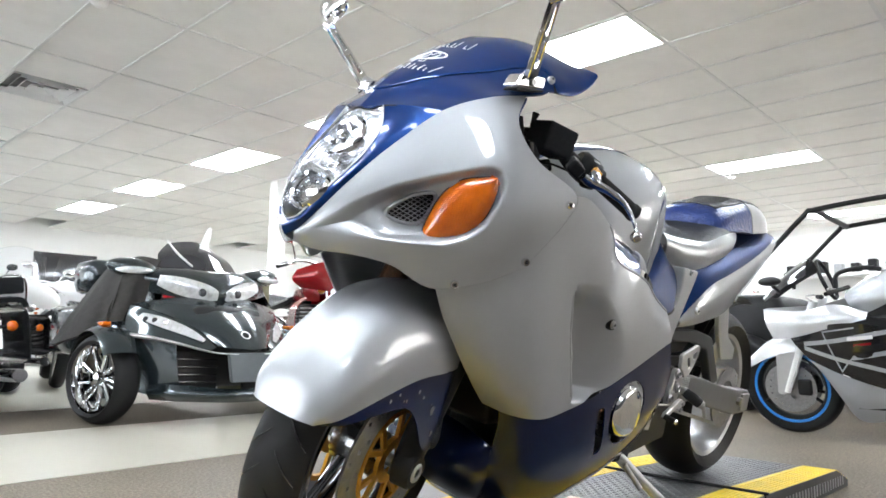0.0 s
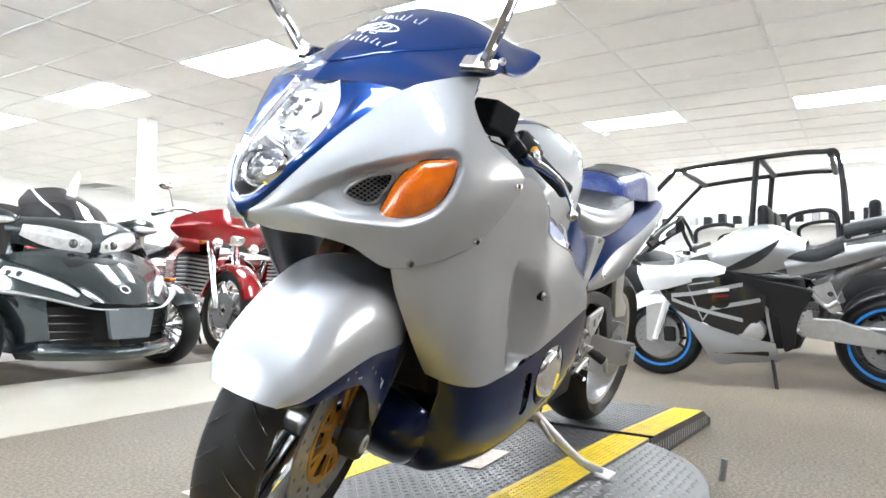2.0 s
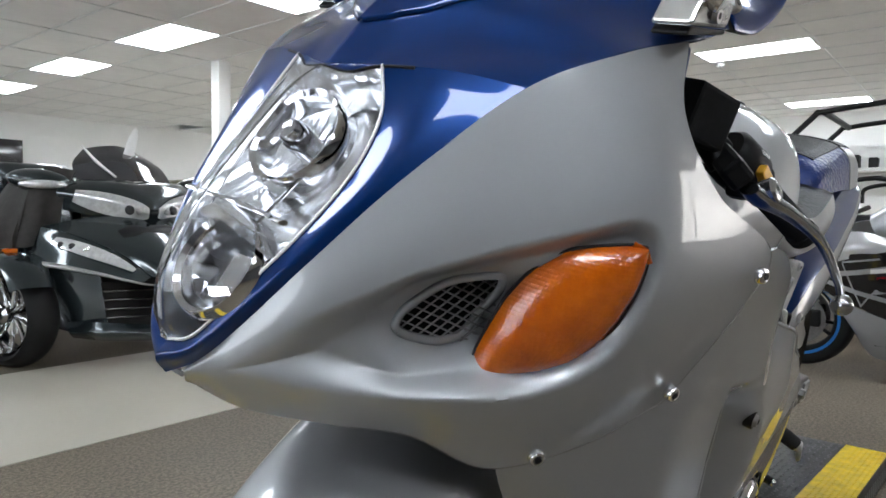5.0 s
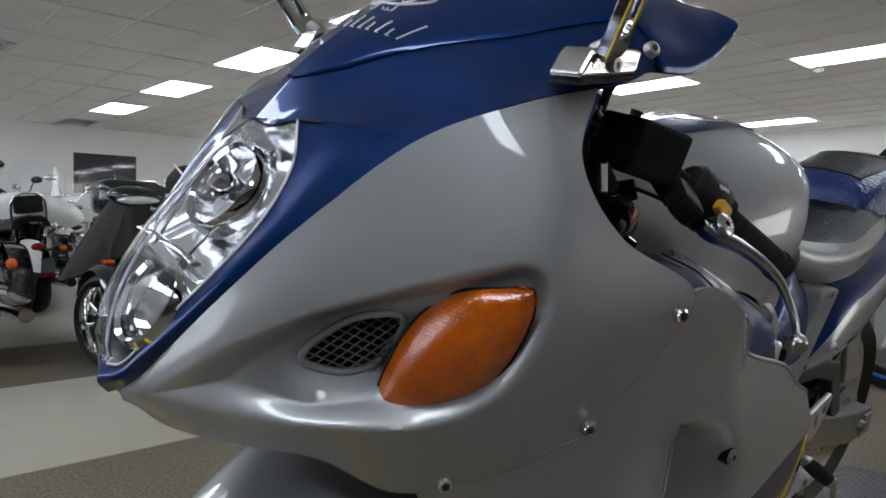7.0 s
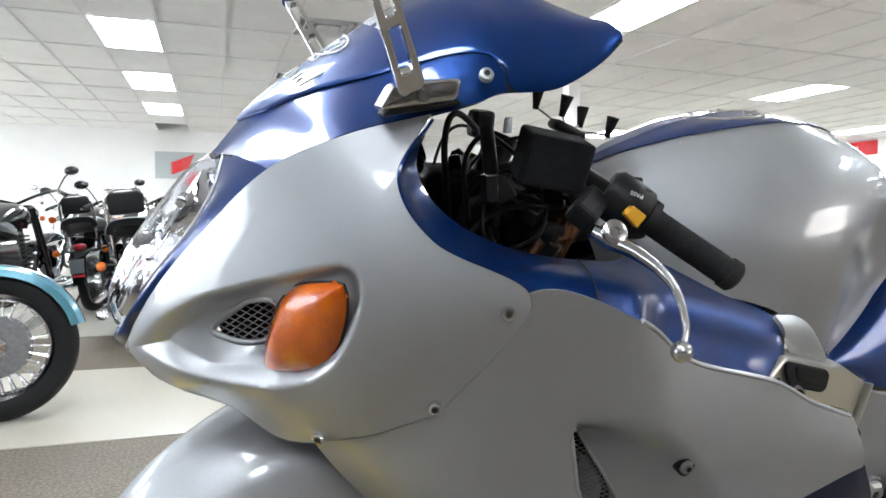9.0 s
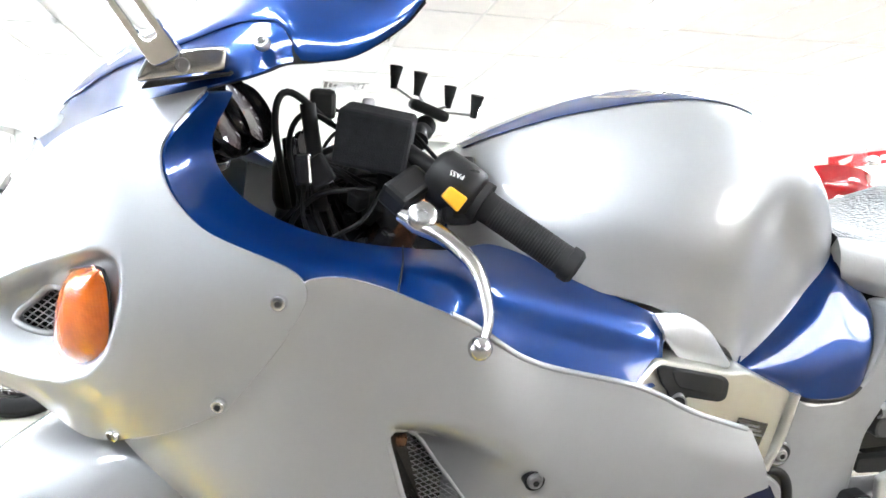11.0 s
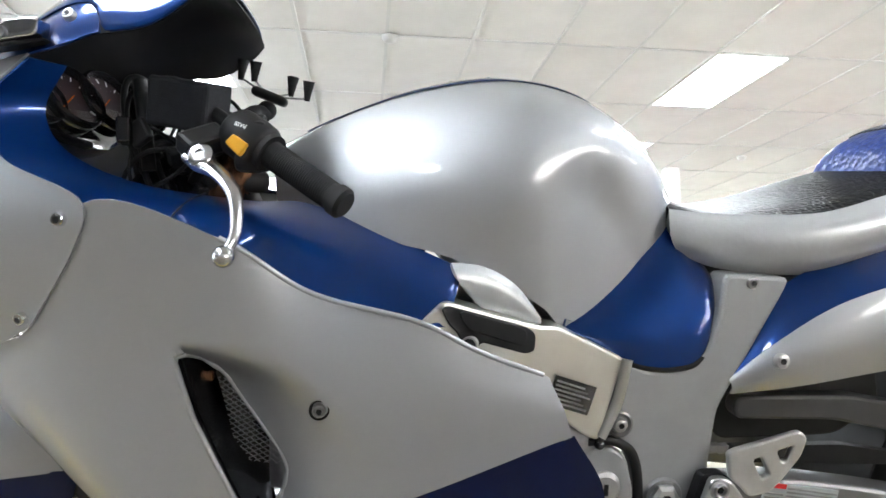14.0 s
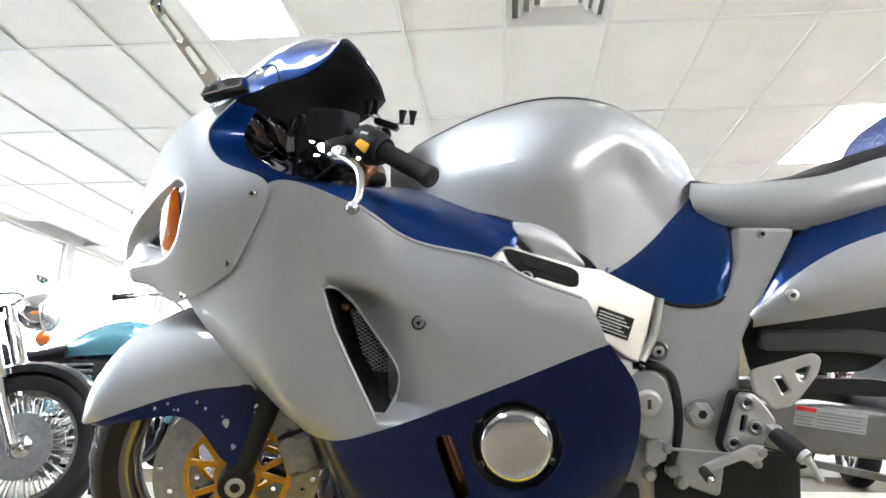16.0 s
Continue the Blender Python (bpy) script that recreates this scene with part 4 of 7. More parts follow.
for c, r, tilt in (((-.212, -.014, .754), .036, 62), ((-.156, -.012, .852), .038, 60)):
    mm = Matrix.Translation(c) @ pose(0, 0, 0, 0, -tilt, 0)
    part("lamp_ring", lathe([(r, .010), (r + .004, .013), (r + .008, .008), (r + .009, -.006), (r + .002, -.012), (r, -.004)], 40, "z"), CHROME, headlight, m=mm)
    if r < .037:
        part("lamp_bowl", lathe([(r, .006), (r * .8, -.010), (r * .45, -.020), (.006, -.024), (0, -.024), (0, -.026), (r, -.008)], 36, "z", False), CHROME, headlight, "chrome projector bowl", m=mm)
        dome = part("projector_lens", lathe([(0, .020), (r * .45, .017), (r * .75, .008), (r * .9, -.004), (0, -.006)], 36, "z", False), CLEAR, headlight, "clear projector lens", m=mm)
        dome.visible_shadow = False
    else:
        part("bulb_cap", lathe([(0, .022), (r * .22, .020), (r * .32, .010), (r * .32, -.012), (0, -.012)], 18, "z", False), CHROME, headlight, "bright bulb shield", m=mm)
for q in (-.040, .036):
    part("reflector_rib", tube([(-.205, q * .8, .790), (-.170, q * 1.1, .842), (-.136, q, .892)], .0016, 6), CHROME, headlight)
part("divider", tube([(-.204, -.062, .800), (-.200, -.030, .800), (-.204, 0, .802), (-.200, .030, .800), (-.204, .062, .800)], .004, 8, flat=.5), CHROME, headlight, "bright ledge between the lamps")
rim_ = [(e[0] - .001, e[1], e[2]) for e in edge_pts]
for sgn in (1, -1):
    part("lens_edge", tube([(x, y * sgn, z) for x, y, z in rim_], .0013, 8, 40), WHITE, headlight, "bright moulded lens edge")
part("bezel", tube([tuple(q + np.array((-.0012, 0, -.001))) for q in both(top_skin)[0][15:66:5]], .0013, 8), BLACK, headlight)

# --- indicators in their recesses, with the mesh grilles in front of them
for sgn in (1, -1):
    a0, a1 = np.array((-.081, -.163, .702)), np.array((-.013, -.246, .826))
    ax_, nn = a1 - a0, np.array((-.70, -.68, -.05))
    nn = nn - ax_ * (nn @ ax_) / (ax_ @ ax_)
    nn /= np.linalg.norm(nn)
    ww = np.cross(nn, ax_ / np.linalg.norm(ax_))
    L = np.zeros((34, 21, 3))
    W = np.zeros((34, 2, 3))
    us = .5 - .5 * np.cos(np.pi * np.linspace(0.02, .985, 34))
    for i, u in enumerate(us):
        hi = float(np.interp(u, (0, .03, .1, .21, .34, .475, .60, .70, .80, .91, .97, 1), (.000, .009, .0165, .025, .0340, .0395, .0400, .0365, .0275, .0145, .007, .000)))
        lo = float(np.interp(u, (0, .03, .1, .19, .27, .40, .53, .68, .83, .92, .97, 1), (.000, .010, .0185, .0285, .0360, .0425, .0430, .0375, .0262, .0165, .009, .000)))
        for j, v in enumerate(np.linspace(-1, 1, 21)):
            w_ = (hi if v > 0 else lo) * v
            e_ = (1 - v ** 4) * min(1, 4 * u, 6 * (1 - u)) ** .6
            L[i, j] = a0 + ax_ * u + ww * w_ + nn * (0.013 * (1 - v * v) * math.sin(math.pi * min(1, 0.1 + 0.85 * u)) ** 0.6 + .007 * e_ - 0.006 + .007 * u)
        W[i] = L[i, 0], L[i, -1]
    L[..., 1] *= sgn
    lens = part("indicator", sheet(L, 0.012, -sgn), AMBER, bike, "scuffed amber indicator lens")
    loop = np.concatenate([L[:, 0], L[::-1, -1], L[:1, 0]])
    part("gasket", tube(loop[::2], .0016, 6, 80, caps=False), BLACK, lens, "thin dark gasket")
    # the intake mesh at the bottom of the recess
    o3, e1 = np.array((-.114, -.128, .724)), np.array((.060, -.022, .040))
    e1 /= np.linalg.norm(e1)
    e2 = np.array((.22, .05, .97))
    e2 -= e1 * (e1 @ e2)
    e2 /= np.linalg.norm(e2)

    def on(u, v, back=0.0):
        p = o3 + e1 * u + e2 * v + np.array((.75, .60, 0)) * back
        return np.array((p[0], p[1] * sgn, p[2]))
    MP = [(-.006, -.002), (-.008, .022), (.020, .034), (.062, .026), (.080, .010), (.074, -.012), (.045, -.038), (.020, -.030)]
    part("intake_mesh", wires(MP, on, .0068, .00085, (8, -52)), STEEL, bike, "dark diamond wire mesh")
    cx_ = np.mean(MP, 0)
    G = np.array([[on(*(cx_ + (np.array(q_) - cx_) * f_), b_) for q_ in MP + MP[:1]] for f_, b_ in ((1.02, .002), (1.05, .014), (.6, .030), (.02, .032))])
    part("intake_duct", sheet(G, 0.002, sgn), BLACK, bike, "dark intake mouth")

# --- air outlets: black duct with a mesh
for sgn in (1, -1):
    cx_ = np.mean(OUTLET, 0)
    G = np.array([[(cx_[0] + (q_[0] - cx_[0]) * f_, (y_ + .052 * min(1, max(0, (q_[0] - .252 - .377 * (.650 - q_[1])) / .03)) * (f_ > 1)) * sgn, cx_[1] + (q_[1] - cx_[1]) * f_) for q_ in OUTLET + OUTLET[:1]]
                  for f_, y_ in ((1.03, -.240), (1.06, -.205), (.85, -.150), (.02, -.145))])
    part("outlet_duct", sheet(G, 0.002, sgn), BLACK_GLOSS, bike, "black air outlet duct")
    part("outlet_mesh", wires([(.281, .606), (.300, .604), (.330, .560), (.362, .512), (.366, .498), (.322, .500), (.300, .530)], lambda u, v: (u, (-.205 - .25 * (u - .33)) * sgn, v), .0060, .0005, (25, -35)), STEEL, bike, "steel wire mesh")
    part("outlet_bracket", box(.264, -.215, .606, .280, -.196, .620, .003), BRONZE, bike, "rusty bracket inside the outlet", m=Matrix.Identity(4) if sgn > 0 else Matrix.Scale(-1, 4, (0, 1, 0)))

# --- blue inner panels from the dash back under the tank
inner = net([
    col(.078, -.206, .985, .085, -.180, .985, .095, -.150, .985),
    col(.040, -.228, .930, .055, -.195, .930, .075, -.165, .930),
    col(.072, -.258, .870, .090, -.225, .872, .110, -.190, .880),
    col(.162, -.286, .826, .180, -.245, .838, .195, -.200, .845),
    col(.300, -.285, .790, .310, -.240, .818, .315, -.185, .828),
    col(.350, -.264, .748, .375, -.225, .795, .385, -.150, .825),
    col(.450, -.261, .710, .465, -.225, .762, .470, -.172, .795),
    col(.535, -.258, .688, .555, -.232, .730, .570, -.195, .755),
    col(.560, -.250, .684, .574, -.230, .718, .585, -.200, .746)], 70, 20)
pair("inner_panel", inner, BLUE, "blue inner fairing panel", 0.003, -1)
for sgn in (1, -1):
    row_ = inner[31] * np.array((1, sgn, 1)) + np.array((0, -.0024 * sgn, .0024))
    part("panel_seam", tube(row_[1:], .0011, 6, caps=False), BLACK, bike, "thin seam between inner panels")
for sgn in (1, -1):
    G = net([col(.570, -.208, .757, .573, -.221, .747, .579, -.222, .734, .588, -.214, .722), col(.612, -.202, .752, .614, -.213, .739, .616, -.213, .712, .618, -.206, .694),
             col(.655, -.195, .729, .657, -.205, .716, .658, -.205, .696, .657, -.198, .682), col(.690, -.191, .689, .692, -.197, .684, .692, -.197, .678, .690, -.192, .672)], 18, 12)
    G[..., 1] *= sgn
    part("tank_pad", sheet(G, 0.006, sgn), LEATHER_SILVER, bike, "silver side trim pad")

# --- aluminium frame
for sgn in (1, -1):
    spar = plate(rounded([(.500, .672), (.526, .690), (.557, .716), (.688, .676), (.718, .673), (.820, .622), (.786, .508), (.761, .520), (.736, .540), (.604, .610), (.50, .650)], .008), 0, -.052 * sgn, .004)
    for v in spar.verts:
        v.co.y += -sgn * (.252 - .31 * (v.co.x - .553)) + (.052 * sgn)
    bmesh.ops.recalc_face_normals(spar, faces=spar.faces[:])
    part("frame_spar", sharp(spar), FRAME_ALU, bike, "bare aluminium frame spar", smooth=False)
    pl = plate(rounded([(.823, .620), (.856, .603), (.909, .605), (.943, .635), (.956, .686), (.958, .742), (1.056, .738), (1.047, .715), (.982, .587), (.963, .548), (.958, .499), (.955, .450), (.944, .420), (.930, .380), (.932, .350), (.920, .273), (.845, .300), (.850, .352), (.851, .450), (.838, .490), (.806, .512), (.790, .518)], .012, 4), -.168 * sgn, -.120 * sgn, .006)
    part("frame_plate", sharp(pl), FRAME_GREY, bike, "silver cast frame side plate", smooth=False)
    part("weld_bead", tube([(.824, -.170 * sgn, .621), (.812, -.172 * sgn, .56), (.789, -.178 * sgn, .513)], .008, 8), FRAME_ALU, bike, "rough weld bead")
    pad_line = [(.553, .708), (.562, .711), (.669, .677), (.681, .668), (.680, .645), (.667, .643), (.606, .663), (.598, .652), (.584, .652), (.575, .677), (.563, .688)]
    for nm, k_, d_ in (("knee_cover", 1.0, .006), ("knee_inset", .72, .0085)):
        cx_ = np.mean(pad_line, 0) + np.array((.006, .004) if k_ < 1 else (0, 0))
        pd = plate(rounded([tuple(cx_ + (np.array(q_) - np.mean(pad_line, 0)) * k_) for q_ in (pad_line if k_ == 1 else pad_line[:6] + pad_line[9:])], .008 * k_), 0, -sgn * d_, .002 * k_)
        for v in pd.verts:
            v.co.y += -sgn * (.252 - .31 * (v.co.x - .553))
        part(nm, pd, GRIP, bike, "black rubber cover on the frame spar", smooth=False)
    part("drain_pipe", lathe([(.0085, .004), (.0105, .004), (.0105, -.02), (.0085, -.02)], 18, "z", True), ALU, bike, m=facing((.590, -.249 * sgn, .662), (-.29, -sgn, 0)))
    part("pipe_hole", lathe([(0, .001), (.0085, .001), (.0085, -.02), (0, -.02)], 16, "z", False), BLACK, bike, m=facing((.590, -.2515 * sgn, .662), (-.29, -sgn, 0)))
    part("pivot_nut", sharp(lathe([(.0085, .012), (.016, .012), (.0215, .008), (.0215, -.01), (.0085, -.01)], 6, "z", True)), ALU, bike, "hexagonal swing arm pivot nut", smooth=False, m=facing((.889, -.172 * sgn, .421), (0, -sgn, 0)))
    part("pivot_washer", sharp(lathe([(0, .002), (.019, .002), (.022, .004), (.026, .004), (.028, .001), (.028, -.01), (0, -.01)], 40, "z", False)), STEEL, bike, m=facing((.889, -.170 * sgn, .421), (0, -sgn, 0)))
    part("pivot_hole", lathe([(0, .0), (.009, .0), (.0085, -.01), (0, -.01)], 16, "z", False), BLACK, bike, m=facing((.889, -.1815 * sgn, .421), (0, -sgn, 0)))
    part("frame_bolt_cup", lathe([(0, -.002), (.012, -.002), (.016, .003), (.019, .0015), (.019, -.01), (0, -.01)], 24, "z", False), ALU_DARKENED, bike, m=facing((.819, -.169 * sgn, .528), (0, -sgn, 0)))
    screw((.819, -.172 * sgn, .528), (0, -sgn, 0), .010, ALU)
    screw((.999, -.168 * sgn, .730), (0, -sgn, 0), .009, STEEL)
lab_m = Matrix.Translation((.738, -.1968, .580)) @ pose(0, 0, 0, 0, 20, 17.2)
label_plate = part("frame_label", box(-.034, -.0012, -.020, .036, 0, .020), BLACK_GLOSS, bike, "small black printed label", smooth=False, m=lab_m)
for k in range(6):
    part("label_print", box(-.030, -.0020, -.016 + k * .0056, .031 - .007 * (k % 3), -.0013, -.0135 + k * .0056), STEEL, label_plate, smooth=False)

# --- tank: blue lower rear sides, blue stripe with the filler cap
for sgn in (1, -1):
    G = net([np.array([(xt, -.170 + .30 * (zt - .62) + .010, zt), (xt * .75 + xb * .25, -.176 + .30 * (zt * .75 + zb * .25 - .62), zt * .75 + zb * .25), (xt * .3 + xb * .7, -.178 + .30 * (zt * .3 + zb * .7 - .62), zt * .3 + zb * .7), (xb, -.168 + .30 * (zb - .62), zb)])
             for xt, zt, xb, zb in ((.728, .662, .733, .655), (.779, .695, .795, .632), (.836, .745, .845, .613), (.889, .806, .897, .611), (.927, .765, .934, .626), (.960, .742, .961, .680))], 34, 18)
    G[-5:, :, 1] += (np.linspace(0, 1, 5) ** 2 * .012)[:, None]
    G[..., 1] *= sgn
    part("tank_side", sheet(G, .020, sgn), BLUE, bike, "blue lower tank side")
    gap = np.vstack([G[2:, -1], G[-1, ::-1][1:-4]]) + np.array((.003, .004 * sgn, -.003))
    part("tank_gap", tube(gap[::2], .0055, 6, 60, caps=False), BLACK, bike, "dark rubber edging under the tank side")
S = tank[np.linspace(0, 119, 84).round().astype(int)][:, np.linspace(0, 79, 56).round().astype(int)][8:64]
G = np.zeros((56, 12, 3))
for i in range(56):
    row = S[i]
    for j in range(12):
        f_ = j / 11 * (5 + 9 * math.sin(math.pi * min(1, (i + 4) / 62)) ** 1.2)
        a = int(f_)
        G[i, j] = row[a] + (row[min(55, a + 1)] - row[a]) * (f_ - a)
NT = normals(G)
if NT[20, 0, 2] < 0:
    NT = -NT
G = G + NT * 0.0055
part("tank_stripe", sheet(both(G), 0.001, 1), BLUE, bike, "blue stripe along the tank top")
capm = Matrix.Translation((.610, 0, .9965)) @ pose(0, 0, 0, 0, -8, 0)
cap = part("filler_cap", lathe([(0, .010), (.030, .010), (.034, .007), (.046, .006), (.050, .009), (.060, .008), (.064, .004), (.066, -.006), (0, -.006)], 40, "z", False), CHROME, bike, "chrome fuel filler cap", m=capm)
part("cap_ring", lathe([(.036, .0085), (.044, .0085), (.044, .004), (.036, .004)], 36, "z"), BLACK_GLOSS, cap)
for a in range(0, 360, 60):
    screw((.055 * math.cos(radians(a)), .055 * math.sin(radians(a)), .0048), (0, 0, 1), .004, STEEL, cap)

# --- seat and tail
seat = net([
    col(.900, .000, .846, .900, -.040, .845, .898, -.080, .838, .896, -.113, .827),
    col(.975, .000, .826, .975, -.060, .826, .975, -.100, .825, .975, -.128, .823),
    col(1.100, .000, .842, 1.100, -.080, .842, 1.100, -.125, .838, 1.100, -.152, .828),
    col(1.210, .000, .880, 1.210, -.080, .878, 1.210, -.125, .870, 1.210, -.150, .858),
    col(1.330, .000, .912, 1.330, -.070, .912, 1.330, -.110, .900, 1.330, -.135, .882),
    col(1.420, .000, .918, 1.420, -.060, .915, 1.420, -.095, .905, 1.420, -.115, .890)], 44, 16)
part("seat_top", sheet(both(seat), .02, -1), LEATHER, bike, "black textured leather seat top")
side_ = net([
    col(.896, -.113, .827, .890, -.130, .810, .893, -.133, .785, .912, -.120, .762),
    col(.975, -.128, .823, .972, -.152, .802, .972, -.154, .768, .975, -.128, .743),
    col(1.100, -.152, .829, 1.100, -.168, .805, 1.100, -.165, .765, 1.100, -.135, .738),
    col(1.210, -.150, .859, 1.210, -.166, .825, 1.210, -.160, .790, 1.210, -.130, .766),
    col(1.330, -.135, .883, 1.330, -.148, .850, 1.330, -.140, .820, 1.330, -.110, .800),
    col(1.420, -.115, .891, 1.430, -.115, .865, 1.430, -.105, .840, 1.420, -.085, .825)], 40, 16)
pair("seat_side", side_, LEATHER_SILVER, "silver leather seat side", .02, 1)
hump = net([
    col(1.250, .000, .890, 1.250, -.050, .887, 1.254, -.090, .880, 1.258, -.108, .868),
    col(1.270, .000, .936, 1.270, -.060, .930, 1.272, -.100, .910, 1.274, -.120, .872),
    col(1.320, .000, .968, 1.320, -.065, .960, 1.320, -.110, .934, 1.322, -.132, .884),
    col(1.400, .000, .988, 1.400, -.070, .980, 1.400, -.115, .952, 1.400, -.138, .894),
    col(1.500, .000, 1.012, 1.500, -.075, 1.005, 1.500, -.118, .974, 1.500, -.140, .900)], 30, 20)
part("passenger_seat", sheet(both(hump), .02, -1), LEATHER_BLUE, bike, "blue scale-embossed leather passenger seat")
hump2 = net([
    col(1.500, .000, 1.014, 1.500, -.077, 1.007, 1.500, -.120, .976, 1.500, -.142, .900),
    col(1.600, .000, 1.020, 1.600, -.080, 1.012, 1.600, -.122, .980, 1.600, -.140, .915),
    col(1.700, .000, 1.005, 1.700, -.070, .998, 1.700, -.105, .970, 1.700, -.120, .925),
    col(1.755, .000, .960, 1.752, -.050, .955, 1.745, -.080, .945, 1.735, -.095, .930)], 30, 20)
part("passenger_seat_rear", sheet(both(hump2), .02, -1), LEATHER_SILVER, bike, "silver leather passenger seat end")
hfront = hump.copy()[13:, :9]
hfront[..., 2] += .003
part("passenger_seat_front", sheet(both(hfront), .004, -1), LEATHER, bike, "black textured seat insert")
htop = hump2.copy()[:24, :9]
htop[..., 2] += .003
part("passenger_seat_top", sheet(both(htop), .004, -1), LEATHER, bike, "black textured seat insert")
tail = net([
    col(.972, -.135, .600, .977, -.165, .590, .981, -.168, .580, .983, -.160, .570),
    col(1.030, -.140, .690, 1.040, -.178, .650, 1.045, -.187, .615, 1.060, -.172, .582),
    col(1.110, -.138, .748, 1.130, -.180, .705, 1.140, -.190, .650, 1.150, -.172, .596),
    col(1.250, -.132, .790, 1.270, -.178, .750, 1.280, -.185, .690, 1.290, -.165, .622),
    col(1.420, -.120, .835, 1.440, -.165, .800, 1.450, -.170, .750, 1.460, -.145, .680),
    col(1.600, -.105, .885, 1.620, -.148, .860, 1.630, -.152, .820, 1.640, -.125, .765),
    col(1.760, -.080, .935, 1.790, -.115, .915, 1.800, -.118, .885, 1.805, -.090, .850),
    col(1.860, -.030, .930, 1.900, -.050, .905, 1.910, -.050, .880, 1.905, -.035, .862)], 64, 28)
pair("tail_cowl", tail[:, 9:], SILVER, "silver tail fairing", .003, -1)
up = tail[:, :10].copy()
pair("tail_stripe", up, BLUE, "blue tail fairing stripe", .003, -1)
top_ = net([np.array([(x, 0, z + .01), (x, -w * .6, z + .008), (x, -w, z)]) for x, w, z in ((1.30, .128, .800), (1.42, .122, .836), (1.60, .107, .886), (1.76, .082, .936), (1.86, .032, .931))], 24, 10)
part("tail_top", sheet(both(top_), .003, 1), BLUE, bike, "blue upper tail fairing")
part("under_tail", box(.99, -.11, .60, 1.40, .11, .74, .03), BLACK, bike, "black plastic under-seat tray")
part("inner_fender", sheet(np.array([[(1.62 + .37 * math.cos(radians(a)), y, .31 + .37 * math.sin(radians(a))) for y in np.linspace(-.1, .1, 6)] for a in range(70, 176, 7)]), .004, 1), BLACK, bike, "black inner mudguard")
screws([(1.038, -.190, .624)], (0, -1, 0.1), .011, ALU)
part("tail_bracket", plate(rounded([(1.34, .64), (1.42, .66), (1.47, .54), (1.55, .50), (1.55, .46), (1.44, .46), (1.38, .55)], .01), -.135, -.12, .003), ALU, bike, "silver passenger peg bracket", smooth=False)

# --- engine, seen through the fairing's openings
part("engine_block", box(.33, -.17, .22, .82, .17, .56, .04), STEEL, bike, "grey engine block")
part("radiator", box(.20, -.15, .35, .25, .15, .68, .008), BLACK, bike, "dark radiator", smooth=False)
for sgn in (1, -1):
    part("generator_cover" if sgn > 0 else "clutch_cover", sharp(lathe([(0, .030), (.048, .030), (.055, .027), (.060, .019), (.0615, .004), (.0615, -.05), (0, -.05)], 48, "z", False), 50), CHROME, bike, "polished round engine cover", m=facing((.568, -.246 * sgn, .388), (0.02, -sgn, 0.02)))
    # black disc that stands for the dark gap round the engine cover
    part("cover_gap_disc", lathe([(.0, .0), (.074, .0), (.074, -.07), (0, -.07)], 40, "z", False), BLACK, bike, m=facing((.568, -.225 * sgn, .386), (0, -sgn, 0)))
    for a in (35, 150, 215, 330):
        screw((.568 + .071 * math.cos(radians(a)), -.2255 * sgn, .386 + .071 * math.sin(radians(a))), (0, -sgn, 0), .006, STEEL)
    part("sprocket_cover", plate(rounded([(.74, .480), (.774, .486), (.782, .494), (.812, .494), (.832, .478), (.844, .430), (.841, .378), (.825, .362), (.800, .372), (.775, .395), (.74, .39)], .008), -.172 * sgn, -.13 * sgn, .004), FRAME_GREY, bike, "cast sprocket cover", smooth=False)
    part("cover_gap", tube([(.775, -.166 * sgn, .503), (.815, -.166 * sgn, .502), (.842, -.166 * sgn, .482), (.853, -.166 * sgn, .430), (.850, -.166 * sgn, .372), (.838, -.166 * sgn, .335), (.835, -.166 * sgn, .30)], .0075, 8), BLACK, bike, "dark gap behind the sprocket cover")
    part("gap_bolt", ball(.008, Matrix.Translation((.790, -.172 * sgn, .501)), 10), BLACK_GLOSS, bike)
    part("cover_cap", sharp(lathe([(0, .008), (.018, .008), (.023, .004), (.025, -.004), (0, -.004)], 24, "z", False)), ALU, bike, m=facing((.800, -.172 * sgn, .438), (0, -sgn, 0)))
    part("cap_slot", box(.797, -.1825 * sgn - .001, .430, .803, -.1825 * sgn + .001, .446), BLACK, bike, smooth=False)
for p in ((.82, -.16, .345), (.80, -.17, .315), (.84, -.165, .32), (.855, -.165, .30)):
    part("linkage_bolt", sharp(lathe([(0, .012), (.008, .012), (.011, .008), (.013, -.004), (0, -.004)], 12, "z", False)), ALU, bike, m=facing(p, (0, -1, 0)))
for sgn in (1, -1):
    part("exhaust_pipe", tube([(.40, -.17 * sgn, .46), (.44, -.205 * sgn, .40), (.475, -.20 * sgn, .30), (.49, -.15 * sgn, .20)], .019, 14), BRONZE, bike, "heat-stained exhaust pipe")
RXH = 1.63
# --- foot controls on the left
part("heel_plate", sharp(plate(rounded([(.962, .497), (.972, .503), (1.066, .529), (1.078, .519), (1.071, .493), (1.046, .459), (1.028, .440), (.998, .434), (.986, .448), (.968, .461)], .007), -.205, -.194, .003,
     holes=[rounded([(1.000, .488), (1.012, .492), (1.026, .466), (1.014, .460)], .004), rounded([(1.034, .500), (1.058, .508), (1.050, .486), (1.042, .484)], .004)])), ALU, bike, "cast alloy heel guard", smooth=False)
